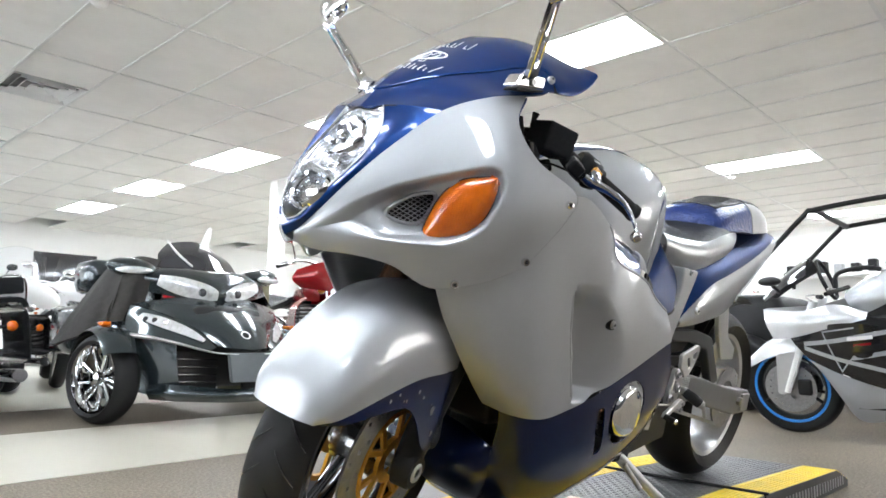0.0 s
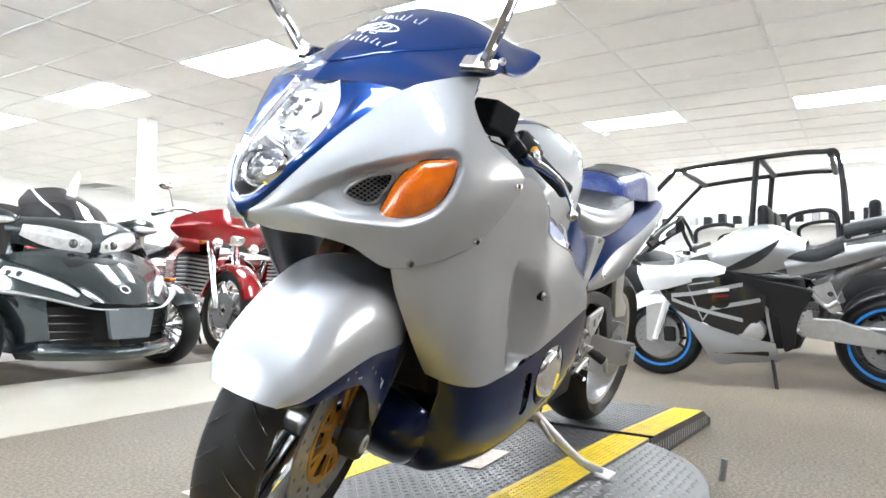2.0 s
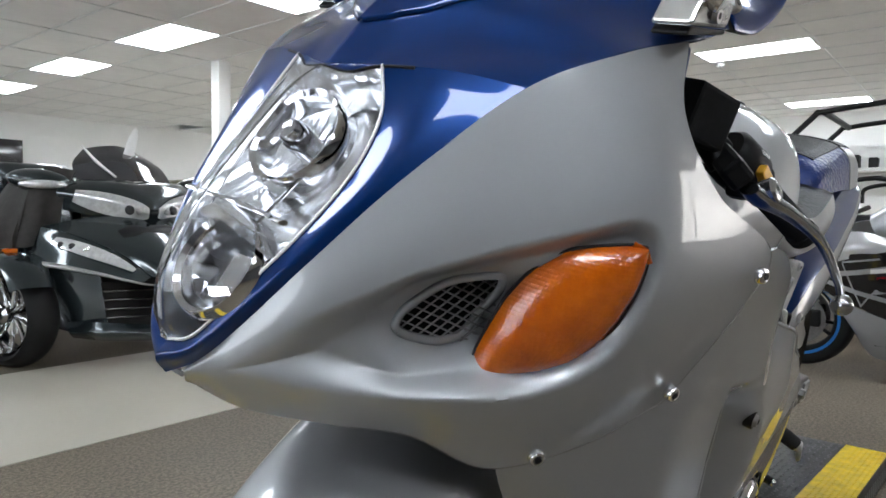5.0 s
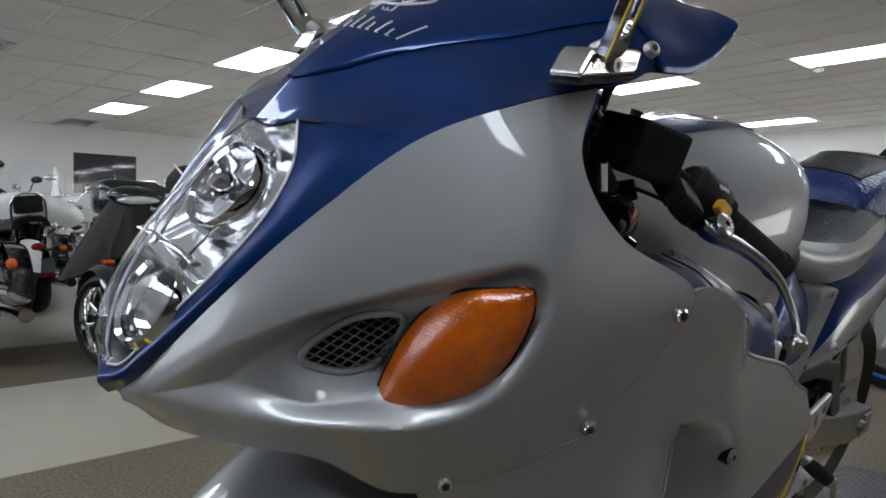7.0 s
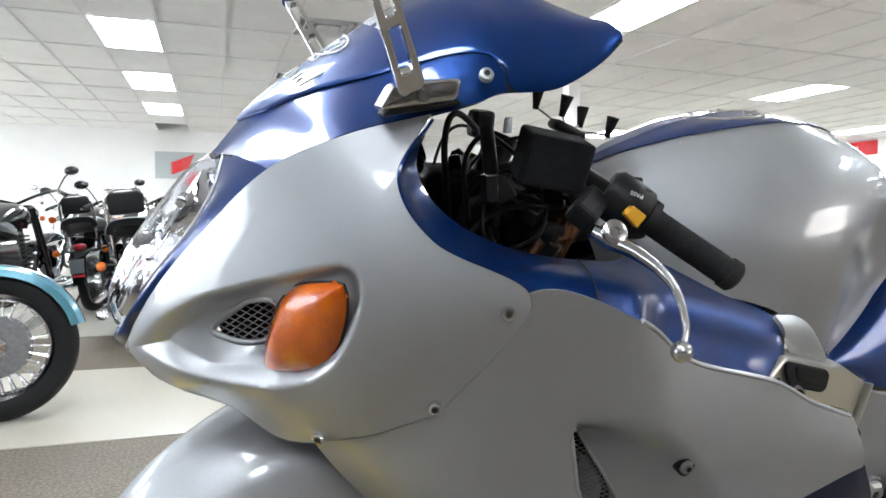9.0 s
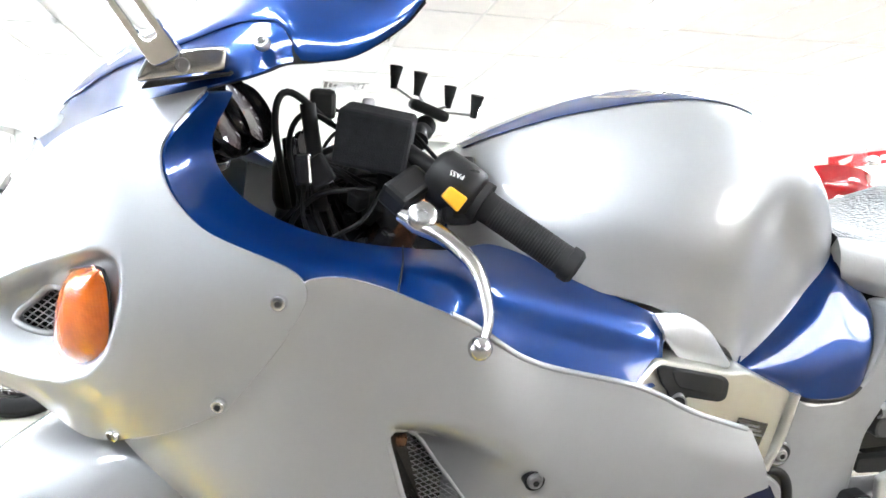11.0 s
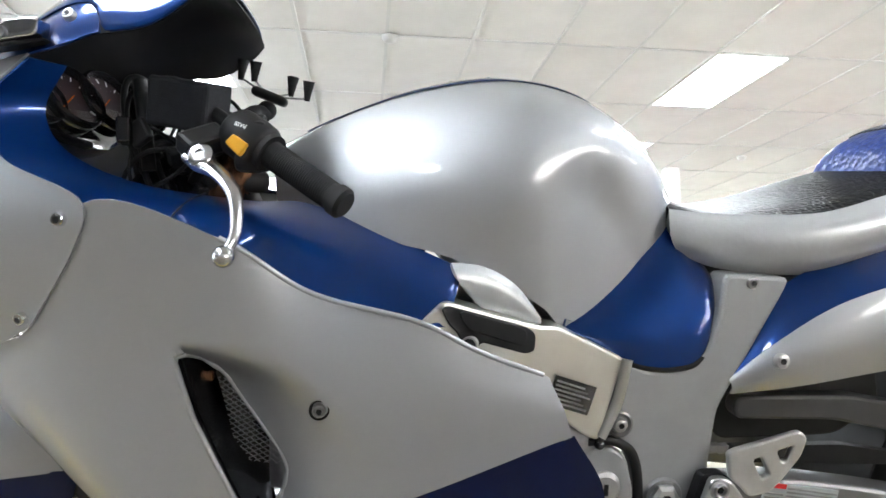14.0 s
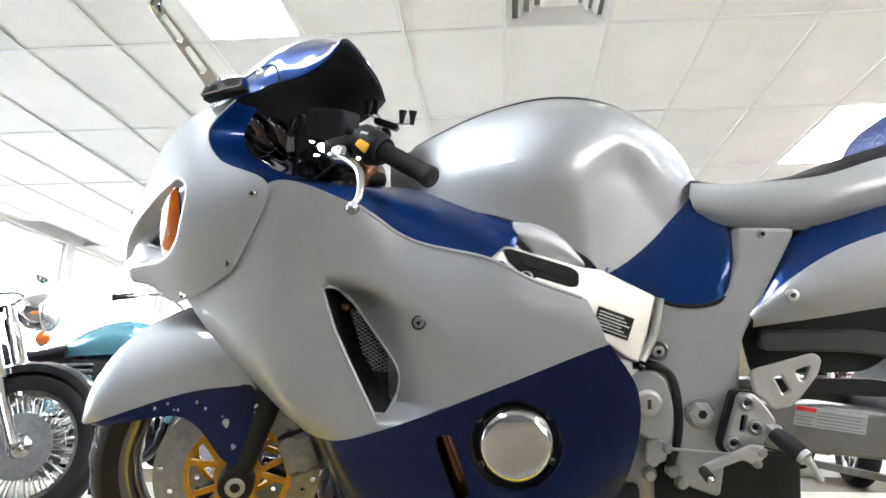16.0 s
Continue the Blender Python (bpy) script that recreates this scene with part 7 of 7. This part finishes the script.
        G = net([col(.17, .205, .51, .20, .21, .485, .26, .20, .44), col(.36, .246, .43, .37, .24, .30, .40, .19, .17), col(.57, .244, .36, .58, .235, .27, .58, .18, .17), col(.78, .235, .32, .785, .22, .26, .785, .18, .19)], 22, 14)
        part("belly_fairing", sheet(G * flip, .004, s), SILVER, t, "silver belly fairing")
        part("belly_print", box(.42, .229 * s - .002, .235, .74, .229 * s + .002, .262, .001), BLACK, t, smooth=False)
        part("frame_spar", plate(rounded([(.40, .80), (.50, .775), (.69, .715), (.95, .66), (1.00, .64), (.95, .56), (.90, .44), (.88, .28), (.82, .25), (.81, .45), (.69, .59), (.40, .70)], .03), .18 * s - .02, .18 * s + .02, .006), BLACK, t, smooth=False)
        part("engine_cover", sharp(lathe([(0, .03), (.055, .028), (.078, .012), (.082, -.05), (0, -.05)], 28, "z", False)), ALU, t, "alloy engine cover", m=facing((.64, .215 * s, .388), (0, s, 0)))
        part("swing_arm", plate(rounded([(.82, .46), (1.10, .46), (1.42, .36), (1.42, .28), (1.0, .34), (.82, .36)], .02), .12 * s - .02, .12 * s + .02, .006), ALU, t, "alloy swing arm", smooth=False)
        part("heel_guard", plate(rounded([(.88, .50), (.98, .52), (.99, .42), (.90, .40)], .01), .17 * s - .004, .17 * s + .004, holes=[disc(.006, 6, (.91 + .022 * (k % 4), .435 + .025 * (k // 4))) for k in range(10)]), ALU, t, "drilled heel guard", smooth=False)
        part("foot_peg", tube([(.90, .17 * s, .40), (.92, .27 * s, .40)], .012, 8), ALU, t)
        part("peg_arm", tube([(.96, .16 * s, .66), (1.05, .17 * s, .55), (1.12, .18 * s, .58)], .014, 8), ALU, t)
        part("handlebar", tube([(.22, .08 * s, .88), (.30, .30 * s, .90)], .014, 10), BLACK, t)
        part("lever", tube([(.22, .14 * s, .90), (.20, .24 * s, .90), (.25, .32 * s, .88)], .006, 8), ALU, t)
        part("mirror", ball(.06, Matrix.Translation((.0, .24 * s, 1.0)), 12, squash=(1.2, .8, .5)), BLACK, t)
        part("mirror_arm", tube([(.02, .14 * s, .92), (.0, .22 * s, .98)], .012, 8), BLACK, t)
        G = net([np.array([(.82, .10 * s, .86), (.84, .16 * s, .80), (.86, .14 * s, .72)]), np.array([(1.15, .10 * s, .92), (1.17, .15 * s, .86), (1.18, .12 * s, .80)]), np.array([(1.55, .05 * s, 1.00), (1.56, .08 * s, .97), (1.56, .06 * s, .93)])], 18, 10)
        part("tail_fairing", sheet(G, .004, s), SILVER, t, "silver tail fairing")
    shell("screen", [(-.12, 0, .88, -.11, -.06, .87, -.08, -.11, .86), (.02, 0, 1.02, .03, -.08, 1.0, .05, -.14, .95), (.16, 0, 1.12, .17, -.08, 1.09, .18, -.13, 1.02)], GLASS_DARK, t, 12, 12, .003, "tinted windscreen")
    shell("fuel_tank", [(.36, 0, .90, .37, -.08, .88, .40, -.13, .83, .46, -.14, .77), (.52, 0, 1.0, .52, -.12, .97, .53, -.19, .88, .55, -.17, .76), (.74, 0, 1.04, .74, -.12, 1.0, .74, -.185, .90, .72, -.16, .75), (.95, 0, .93, .95, -.08, .92, .95, -.12, .87, .94, -.11, .81)],
          SILVER, t, 28, 18, .004, "silver-white fuel tank")
    for s in (-1, 1):
        fl = np.array([[(.50 + .32 * a, (.176 + .022 * math.sin(math.pi * min(1, a * 1.2))) * s, .785 + .175 * a), (.50 + .11 * (1 - (1 - a) ** 2) + .21 * a, (.184 + .016 * math.sin(math.pi * min(1, a * 1.2))) * s, .78 - .012 * (1 - a) + .18 * a * a)] for a in np.linspace(0, 1, 12)])
        part("tank_flash", sheet(fl, .006, s), BLACK, t, "black flash on the tank")
    shell("seat", [(.78, 0, .87, .78, -.08, .86, .78, -.11, .83), (1.0, 0, .86, 1.0, -.12, .85, 1.0, -.14, .81), (1.16, 0, .92, 1.16, -.10, .91, 1.16, -.12, .87)], LEATHER, t, 14, 10, .04)
    shell("passenger_seat", [(1.16, 0, 1.00, 1.16, -.08, .99, 1.16, -.10, .95), (1.35, 0, 1.04, 1.35, -.08, 1.03, 1.35, -.09, .99), (1.52, 0, 1.03, 1.52, -.05, 1.02, 1.52, -.06, 1.00)], LEATHER, t, 14, 10, .03)
    shell("front_fender", [(-.25, 0, .48, -.25, -.05, .46, -.24, -.07, .42), (-.10, 0, .60, -.10, -.06, .58, -.08, -.085, .50), (.10, 0, .62, .10, -.06, .60, .10, -.085, .52), (.22, 0, .55, .22, -.05, .53, .20, -.07, .48)], PEARL, t, 16, 10, .004)
    part("fender_stay", plate(rounded([(-.05, .52), (.10, .55), (.07, .40), (-.02, .26), (-.06, .27)], .015), -.118, -.105), PEARL, t, smooth=False)
    part("engine_block", box(.36, -.17, .26, .92, .17, .70, .05), BLACK, t)
    part("exhaust", tube([(.75, .05, .24), (1.0, .10, .40), (1.15, .02, .72), (1.60, 0, .90)], [.03, .03, .05, .055], 12), STEEL, t)
    part("chain", tube([(.84, -.11, .44), (1.38, -.11, .40)], .012, 6), STEEL, t)
    part("clutch_arm", tube([(.72, -.18, .60), (.74, -.20, .45), (.76, -.21, .32)], .010, 8), ALU, t)
    part("kick_stand", tube([(.74, -.15, .25), (.80, -.33, .0)], .012, 8), BLACK, t)
    return t


sport_bike(pose(3.98, .24, FLOOR, 9, 0, -92))


def three_wheeler(m):
    """A two-wheels-in-front roadster; faces -x, middle of the front axle over the origin."""
    t = thing("three_wheeler", "dark grey three-wheeled roadster with chrome wheels", "three-wheeler", at=m)
    hood_ = net([col(-.16, 0, .81, -.15, .12, .825, -.10, .30, .825, -.02, .56, .77), col(-.32, 0, .73, -.31, .12, .742, -.27, .27, .725, -.20, .44, .715),
                 col(-.48, 0, .62, -.47, .10, .632, -.44, .20, .622, -.38, .29, .62), col(-.62, 0, .475, -.61, .07, .482, -.58, .13, .488, -.52, .19, .50)], 34, 22)
    part("hood", sheet(both(hood_), .006, 1), GREY_METAL, t, "dark grey metallic hood")
    cowl_ = net([col(-.18, 0, .80, -.16, .10, .805, -.08, .30, .835, .03, .50, .88), col(-.21, 0, .88, -.18, .10, .90, -.10, .28, .94, .02, .46, .98),
                 col(-.12, 0, .985, -.10, .12, 1.0, -.03, .27, 1.02, .08, .42, 1.03), col(.0, 0, 1.04, .02, .12, 1.05, .08, .26, 1.05, .18, .38, 1.04), col(.34, 0, 1.06, .34, .14, 1.06, .36, .28, 1.04, .40, .36, .98)], 40, 26)
    part("upper_cowl", sheet(both(cowl_), .006, 1), GREY_METAL, t, "dark grey upper cowl")
    strip_ = net([col(-.02, .56, .77, .01, .61, .70, .0, .64, .58), col(-.20, .44, .715, -.21, .50, .66, -.22, .56, .57), col(-.38, .29, .62, -.395, .345, .58, -.40, .41, .53), col(-.52, .19, .50, -.535, .225, .487, -.55, .27, .47)], 30, 16)

    def patch(G, s, u0, u1, v0, v1, shear, off):
        """A piece of a surface, lifted off it."""
        N = normals(G)
        if N[len(G) // 2, 2, 0] > 0:
            N = -N
        out = np.zeros((12, 12, 3))
        for a in range(12):
            for b in range(12):
                v = (v0 + (v1 - v0) * b / 11) * (G.shape[1] - 1.001)
                u = (u0 + shear * b / 11 + (u1 - u0) * (a / 11 - .5) * math.sin(math.pi * (.12 + .76 * b / 11)) ** .6) * (len(G) - 1.001)
                i, j = int(u), int(v)
                p, q = u - i, v - j
                mixed = [(A[i, j] * (1 - p) + A[i + 1, j] * p) * (1 - q) + (A[i, j + 1] * (1 - p) + A[i + 1, j + 1] * p) * q for A in (G, N)]
                out[a, b] = mixed[0] + mixed[1] * off
        out[..., 1] *= s
        return out
    for s in (-1, 1):
        wh = thing("wheel")
        wh.parent = t
        wheel(wh, (0, 0, 0), .29, .19, .215, RUBBER, CHROME, 9, Matrix.Translation((0, .70 * s, .29)) @ pose(0, 0, 0, 0, 0, 14))
        a = np.array([[(.34 * math.cos(radians(q)) * k, (.70 + y) * s, .29 + .34 * math.sin(radians(q)) * k) for y, k in ((-.11, .93), (-.08, .99), (0, 1.01), (.08, .99), (.115, .90))] for q in np.linspace(25, 150, 14)])
        part("wheel_guard", sheet(a, .006, s), GREY_METAL, t, "dark grey wheel guard")
        flip = np.array((1, s, 1))
        part("flank_panel", sheet(strip_ * flip, .005, s), GREY_METAL, t, "dark grey panel round the headlight")
        part("headlight", sheet(patch(strip_.transpose(1, 0, 2), s, .40, .86, .20, .86, .04, .006), .006, 1), HEADLAMP, t, "long clear headlight")
        for u_, v_ in ((.36, .45), (.46, .42), (.28, .5)):
            p_ = patch(strip_, s, u_, u_ + .02, v_, v_ + .02, 0, .010)[5, 5]
            part("headlight_lens", ball(.020, Matrix.Translation([float(c) for c in p_]), 12, squash=(.6, 1, 1)), GLASS_DARK if u_ < .4 else REFLECTOR, t)
        part("upper_headlight", sheet(patch(cowl_, s, .15, .45, .12, .86, .06, .006), .008, 1), HEADLAMP, t, "swept upper headlight")
        p_ = patch(cowl_, s, .16, .17, .40, .41, 0, .012)[5, 5]
        part("upper_lamp_lens", ball(.030, Matrix.Translation([float(c) for c in p_]), 14, squash=(.6, 1, 1)), GLASS_DARK, t)
        p_ = patch(cowl_, s, .155, .165, .29, .30, 0, .012)[5, 5]
        part("upper_lamp_lens", ball(.020, Matrix.Translation([float(c) for c in p_]), 14, squash=(.6, 1, 1)), STEEL, t)
        cheek = net([col(.02, .64, .57, -.02, .58, .38, -.06, .52, .20), col(-.20, .57, .55, -.21, .53, .37, -.22, .48, .19), col(-.40, .42, .515, -.41, .41, .36, -.40, .385, .24)], 18, 14)
        part("cheek", sheet(cheek * flip, .010, s), GREY_METAL, t, "dark grey bumper cheek")
        lip_ = net([col(-.20, .50, .25, -.24, .52, .20, -.20, .48, .155), col(-.42, .41, .255, -.47, .42, .20, -.42, .38, .15), col(-.57, .16, .23, -.62, .16, .19, -.56, .14, .14), col(-.59, 0, .225, -.635, 0, .185, -.57, 0, .135)], 22, 10)
        part("lower_lip", sheet(lip_ * flip, .008, s), GREY_METAL, t, "dark grey lower lip")
        part("grille_mouth", plate(rounded([(.10, .20), (.40, .22), (.42, .47), (.10, .46)], .02), -.36, -.34, axes="yz"), BLACK, t, "dark grille opening", smooth=False, m=Matrix.Diagonal((1, s, 1, 1)))
        for k in range(4):
            part("grille_bar", tube([(-.38, .11 * s, .26 + k * .05), (-.37, .39 * s, .27 + k * .05)], .006, 6), BLACK_GLOSS, t)
        part("silver_blade", tube([(.02, .66 * s, .575), (-.22, .58 * s, .565), (-.42, .43 * s, .522), (-.57, .25 * s, .464), (-.625, .10 * s, .452)], [.030, .026, .018, .010, .006], 8, flat=.55), ALU, t, "silver trim blade")
        part("mirror_wing", ball(.12, Matrix.Translation((.12, .50 * s, 1.03)) @ pose(0, 0, 0, 6 * s, -8, -14 * s), 18, squash=(.9, 1.5, .58)), GREY_METAL, t, "mirror wing")
        part("mirror_lamp", ball(.07, Matrix.Translation((.03, .53 * s, 1.01)) @ pose(0, 0, 0, 0, 0, -14 * s), 12, squash=(.35, 1.75, .38)), HEADLAMP, t, "clear lamp in the mirror wing")
        side = net([col(.03, .50, .88, .06, .55, .84, .06, .60, .78), col(.12, .46, 1.0, .16, .54, .92, .18, .60, .80), col(.40, .36, .98, .40, .46, .88, .42, .48, .72)], 12, 10)
        part("shoulder_panel", sheet(side * flip, .006, s), GREY_METAL, t, "dark grey shoulder panel")
        part("guard_lamp", box(-.05, .72 * s - .03, .63, .04, .72 * s + .03, .655, .008), AMBER, t)
        part("wishbone", tube([(0, .60 * s, .26), (.02, .25 * s, .22)], .022, 8), BLACK, t)
        part("wishbone", tube([(.12, .60 * s, .32), (.25, .25 * s, .30)], .020, 8), BLACK, t)
        part("side_panel", box(.20, .26 * s - .03, .45, 1.0, .26 * s + .03, .95, .03), GREY_METAL, t)
        part("pannier", box(1.25, .30 * s - .15, .40, 1.85, .30 * s + .15, .80, .06), GREY_METAL, t, "grey hard pannier")
        part("grip", tube([(.42, .28 * s, 1.10), (.52, .42 * s, 1.06)], .018, 8), GRIP, t)
        if s > 0:
            cl = net([np.array([(.06, .34, 1.10), (.00, .42, .98), (-.02, .47, .80), (-.02, .50, .66)]), np.array([(.14, .44, 1.12), (.06, .56, 1.00), (.02, .62, .80), (.00, .68, .66)]), np.array([(.22, .50, 1.10), (.16, .58, .98), (.10, .66, .80), (.10, .70, .62)]),
                      np.array([(.40, .52, 1.08), (.36, .62, .94), (.32, .74, .74), (.32, .86, .52)]), np.array([(.60, .50, 1.04), (.58, .60, .90), (.56, .72, .72), (.56, .84, .50)])], 40, 22)
            cl[..., 0] += .018 * np.sin(np.arange(40) * .7)[:, None] * np.linspace(.2, 1, 22)
            part("draped_jacket", sheet(cl, .02, -1), CLOTH, t, "dark jacket draped over the mirror and bars")
    part("grille_plate", plate(rounded([(-.13, .27), (.13, .27), (.16, .46), (-.16, .46)], .015), -.615, -.58, .004, axes="yz"), GREY_PLAIN, t, "plain grey centre plate", smooth=False)
    part("nose_mark", lathe([(.026, -.003), (.034, -.003), (.034, .004), (.026, .004)], 20, "z"), ALU, t, m=facing((-.535, 0, .575), (-.75, 0, .66)))
    scr = net([col(.14, -.30, 1.05, .06, -.15, 1.05, .03, 0, 1.05, .06, .15, 1.05, .14, .30, 1.05), col(.24, -.28, 1.15, .17, -.14, 1.17, .14, 0, 1.18, .17, .14, 1.17, .24, .28, 1.15),
               col(.34, -.17, 1.25, .30, -.09, 1.27, .28, 0, 1.28, .30, .09, 1.27, .34, .17, 1.25)], 16, 22)
    part("windscreen", sheet(scr, .005, 1), GLASS_DARK, t, "dark tinted windscreen")
    # lamp reflections on the windscreen, modelled as a white strip and a leaf
    part("screen_glint", tube([(.16, .26, 1.26), (.11, .19, 1.16), (.06, .10, 1.07)], [.016, .024, .016], 8, flat=.4), WHITE, t, "white strip standing in for a windscreen reflection")
    part("leaf_glint", ball(.17, Matrix.Translation((.20, -.055, 1.24)) @ pose(0, 0, 0, 17, 0, 0), 16, squash=(.05, .20, 1.0)), WHITE, t, "white leaf standing in for a lamp reflection")
    part("tub", box(-.35, -.28, .22, 1.1, .28, .78, .10), BLACK, t)
    part("handlebar", tube([(.40, -.30, 1.09), (.32, 0, 1.08), (.40, .30, 1.09)], .016, 8), BLACK, t)
    shell("seat", [(.70, 0, .82, .70, -.14, .80, .70, -.18, .74), (1.0, 0, .78, 1.0, -.17, .78, 1.0, -.21, .70), (1.25, 0, .90, 1.25, -.17, .89, 1.25, -.20, .80), (1.6, 0, .92, 1.6, -.15, .91, 1.6, -.18, .82)], LEATHER, t, 18, 12, .05)
    part("top_case", box(1.55, -.26, .92, 1.95, .26, 1.22, .08), GREY_METAL, t, "grey top case")
    wh = thing("wheel")
    wh.parent = t
    wheel(wh, (1.72, 0, .31), .31, .22, .21, RUBBER, CHROME, 9)
    return t


three_wheeler(pose(1.569, 3.53, FLOOR, 0, 0, 91))
bag = solid("saddle_bag", box(2.35, 4.3, FLOOR, 2.62, 4.8, 1.02, .08), OLIVE, "olive green cloth cover over a parked machine", "cover", smooth=True)


def utility_vehicle(m):
    """A side-by-side with an open tubular cage; x runs to its left along the hall."""
    t = thing("utility_vehicle", "open side-by-side utility vehicle with a black tube cage", "vehicle", at=m)
    for x in (-.55, .55):
        part("cage_side", tube([(x, 1.0, 1.10), (x, .52, 1.60), (x, .40, 1.66), (x, -.20, 1.71), (x, -.66, 1.72), (x, -.80, 1.64), (x, -.84, .95)], .021, 10, 60), BLACK, t, "black cage tube")
        part("cage_post", tube([(x, -.20, 1.71), (x, -.14, 1.0)], .026, 10), BLACK, t)
        part("grab_rail", tube([(x, -.45, 1.0), (x, -.43, 1.18), (x, -.58, 1.24), (x, -.76, 1.22), (x, -.79, 1.0)], .018, 8), BLACK, t)
        part("grab_rail", tube([(x, .30, 1.0), (x, .28, 1.12), (x, .10, 1.16), (x, -.02, 1.14)], .018, 8), BLACK, t)
    for y, z in ((.42, 1.655), (-.22, 1.71), (-.74, 1.70)):
        part("cage_cross", tube([(-.55, y, z), (.55, y, z)], .024, 10), BLACK, t)
    for x in (-.68, .68):
        for y in (1.0, -1.1):
            wh = thing("wheel")
            wh.parent = t
            wheel(wh, (0, 0, 0), .32, .24, .17, RUBBER, BLACK, 5, Matrix.Translation((x, y, .32)) @ pose(0, 0, 0, 0, 0, 90))
    part("tub", box(-.62, -1.35, .35, .62, .75, .78, .06), BLACK, t)
    part("hood", box(-.58, .70, .45, .58, 1.45, .98, .12), BLACK, t, "dark plastic hood")
    part("bed", box(-.66, -1.95, .62, .66, -1.18, .98, .04), WHITE, t, "pale cargo bed")
    part("side_pod", box(-.66, -.5, .40, -.60, .6, .72, .02), BLACK, t)
    for y in (.05, -.75):
        for x in (-.30, .30):
            part("seat_cushion", box(x - .24, y - .25, .76, x + .24, y + .2, .90, .05), LEATHER, t)
            part("seat_back", box(x - .24, y - .33, .85, x + .24, y - .24, 1.32, .04), LEATHER, t)
    part("steering_wheel", tube([(-.30 + .17 * math.cos(a), .42 + .06 * math.sin(a), 1.10 + .16 * math.sin(a)) for a in np.linspace(0, 2 * math.pi, 13)], .016, 8), BLACK, t)
    return t


utility_vehicle(pose(5.75, -.05, FLOOR, 0, 0, 0))

# ---------------------------------------------------------------- column, signs, shelves, ceiling details
solid("column", box(4.26, 6.84, FLOOR, 4.43, 7.01, CEIL + .1, .006), WHITE_PAINT, "square white painted steel column", "column", kind="structure")


def wing_mark(m, mat, parent):
    """A plain wing-like shape."""
    w = bmesh.new()
    for k in range(5):
        plate([(0, .05 * k), (.34 + .02 * k, .16 + .06 * k), (.30 + .02 * k, .10 + .06 * k), (.04, .05 * k - .035)], 0, .01, axes="xz", bm=w)
    return part("wing_mark", w, mat, parent, "red wing-shaped mark", smooth=False, m=m)


def sign(x, y, z, w, hgt, rz, face, ink, label):
    t = thing("wall_sign", label, "sign", at=pose(x, y, z, 0, 0, rz))
    part("panel", box(-w / 2, -.04, 0, w / 2, 0, hgt, .004), face, t, smooth=False)
    wing_mark(Matrix.Translation((-w * .40, -.056, hgt * .22)) @ Matrix.Diagonal((w / 2.6, 1, hgt / .55, 1)), ink, t)
    for k in range(5):
        x0 = -w * .17 + k * w * .115
        b = plate(rounded([(x0, hgt * .30), (x0 + w * .085, hgt * .30), (x0 + w * .085, hgt * .66), (x0, hgt * .66)], hgt * .05), -.054, -.041)
        part("sign_bar", b, ink, t, smooth=False)
    return t


sign(.18, Y1 - .002, 1.62, 3.0, .56, 0, SIGN_GREY, SIGN_RED, "pale sign panel with red marks on the wall")
sign(X1 - .002, 11.3, 2.28, 3.4, .30, -90, SIGN_RED, WHITE, "long red sign panel with white marks on the wall")
shelf = thing("wall_shelf", "white wall shelf with a row of small dark parts", "shelf")
part("board", box(9.35, -3.0, 1.36, 9.75, 2.0, 1.40, .004), WHITE_PAINT, shelf, smooth=False)
part("back_panel", box(9.76, -3.0, FLOOR, 9.84, 2.0, 1.72), WHITE_PAINT, shelf, smooth=False)
for k in range(24):
    y = -2.9 + k * .2
    solid("spare_part", box(9.42, y, 1.401, 9.60, y + .10, 1.401 + .13 + .04 * (k % 3 == 0), .01), BLACK if k % 4 else STEEL, "small dark boxed part standing on the shelf", "box", "parts on the shelf")
poster = solid("wall_poster", box(3.4, Y1 - .02, 1.3, 4.6, Y1 - .002, 2.1), GLASS_DARK, "dark framed poster on the white wall", "poster")
for x, y in ((.60, 3.33), (4.9, 6.2), (-1.9, 5.6), (8.0, 2.0)):
    solid("smoke_detector", lathe([(0, -.045), (.03, -.045), (.048, -.03), (.055, -.012), (.055, 0), (0, 0)], 24, "z", False), WHITE, "round white smoke detector on the ceiling", "detector", "smoke detectors", smooth=True, m=pose(x, y, CEIL - .004))
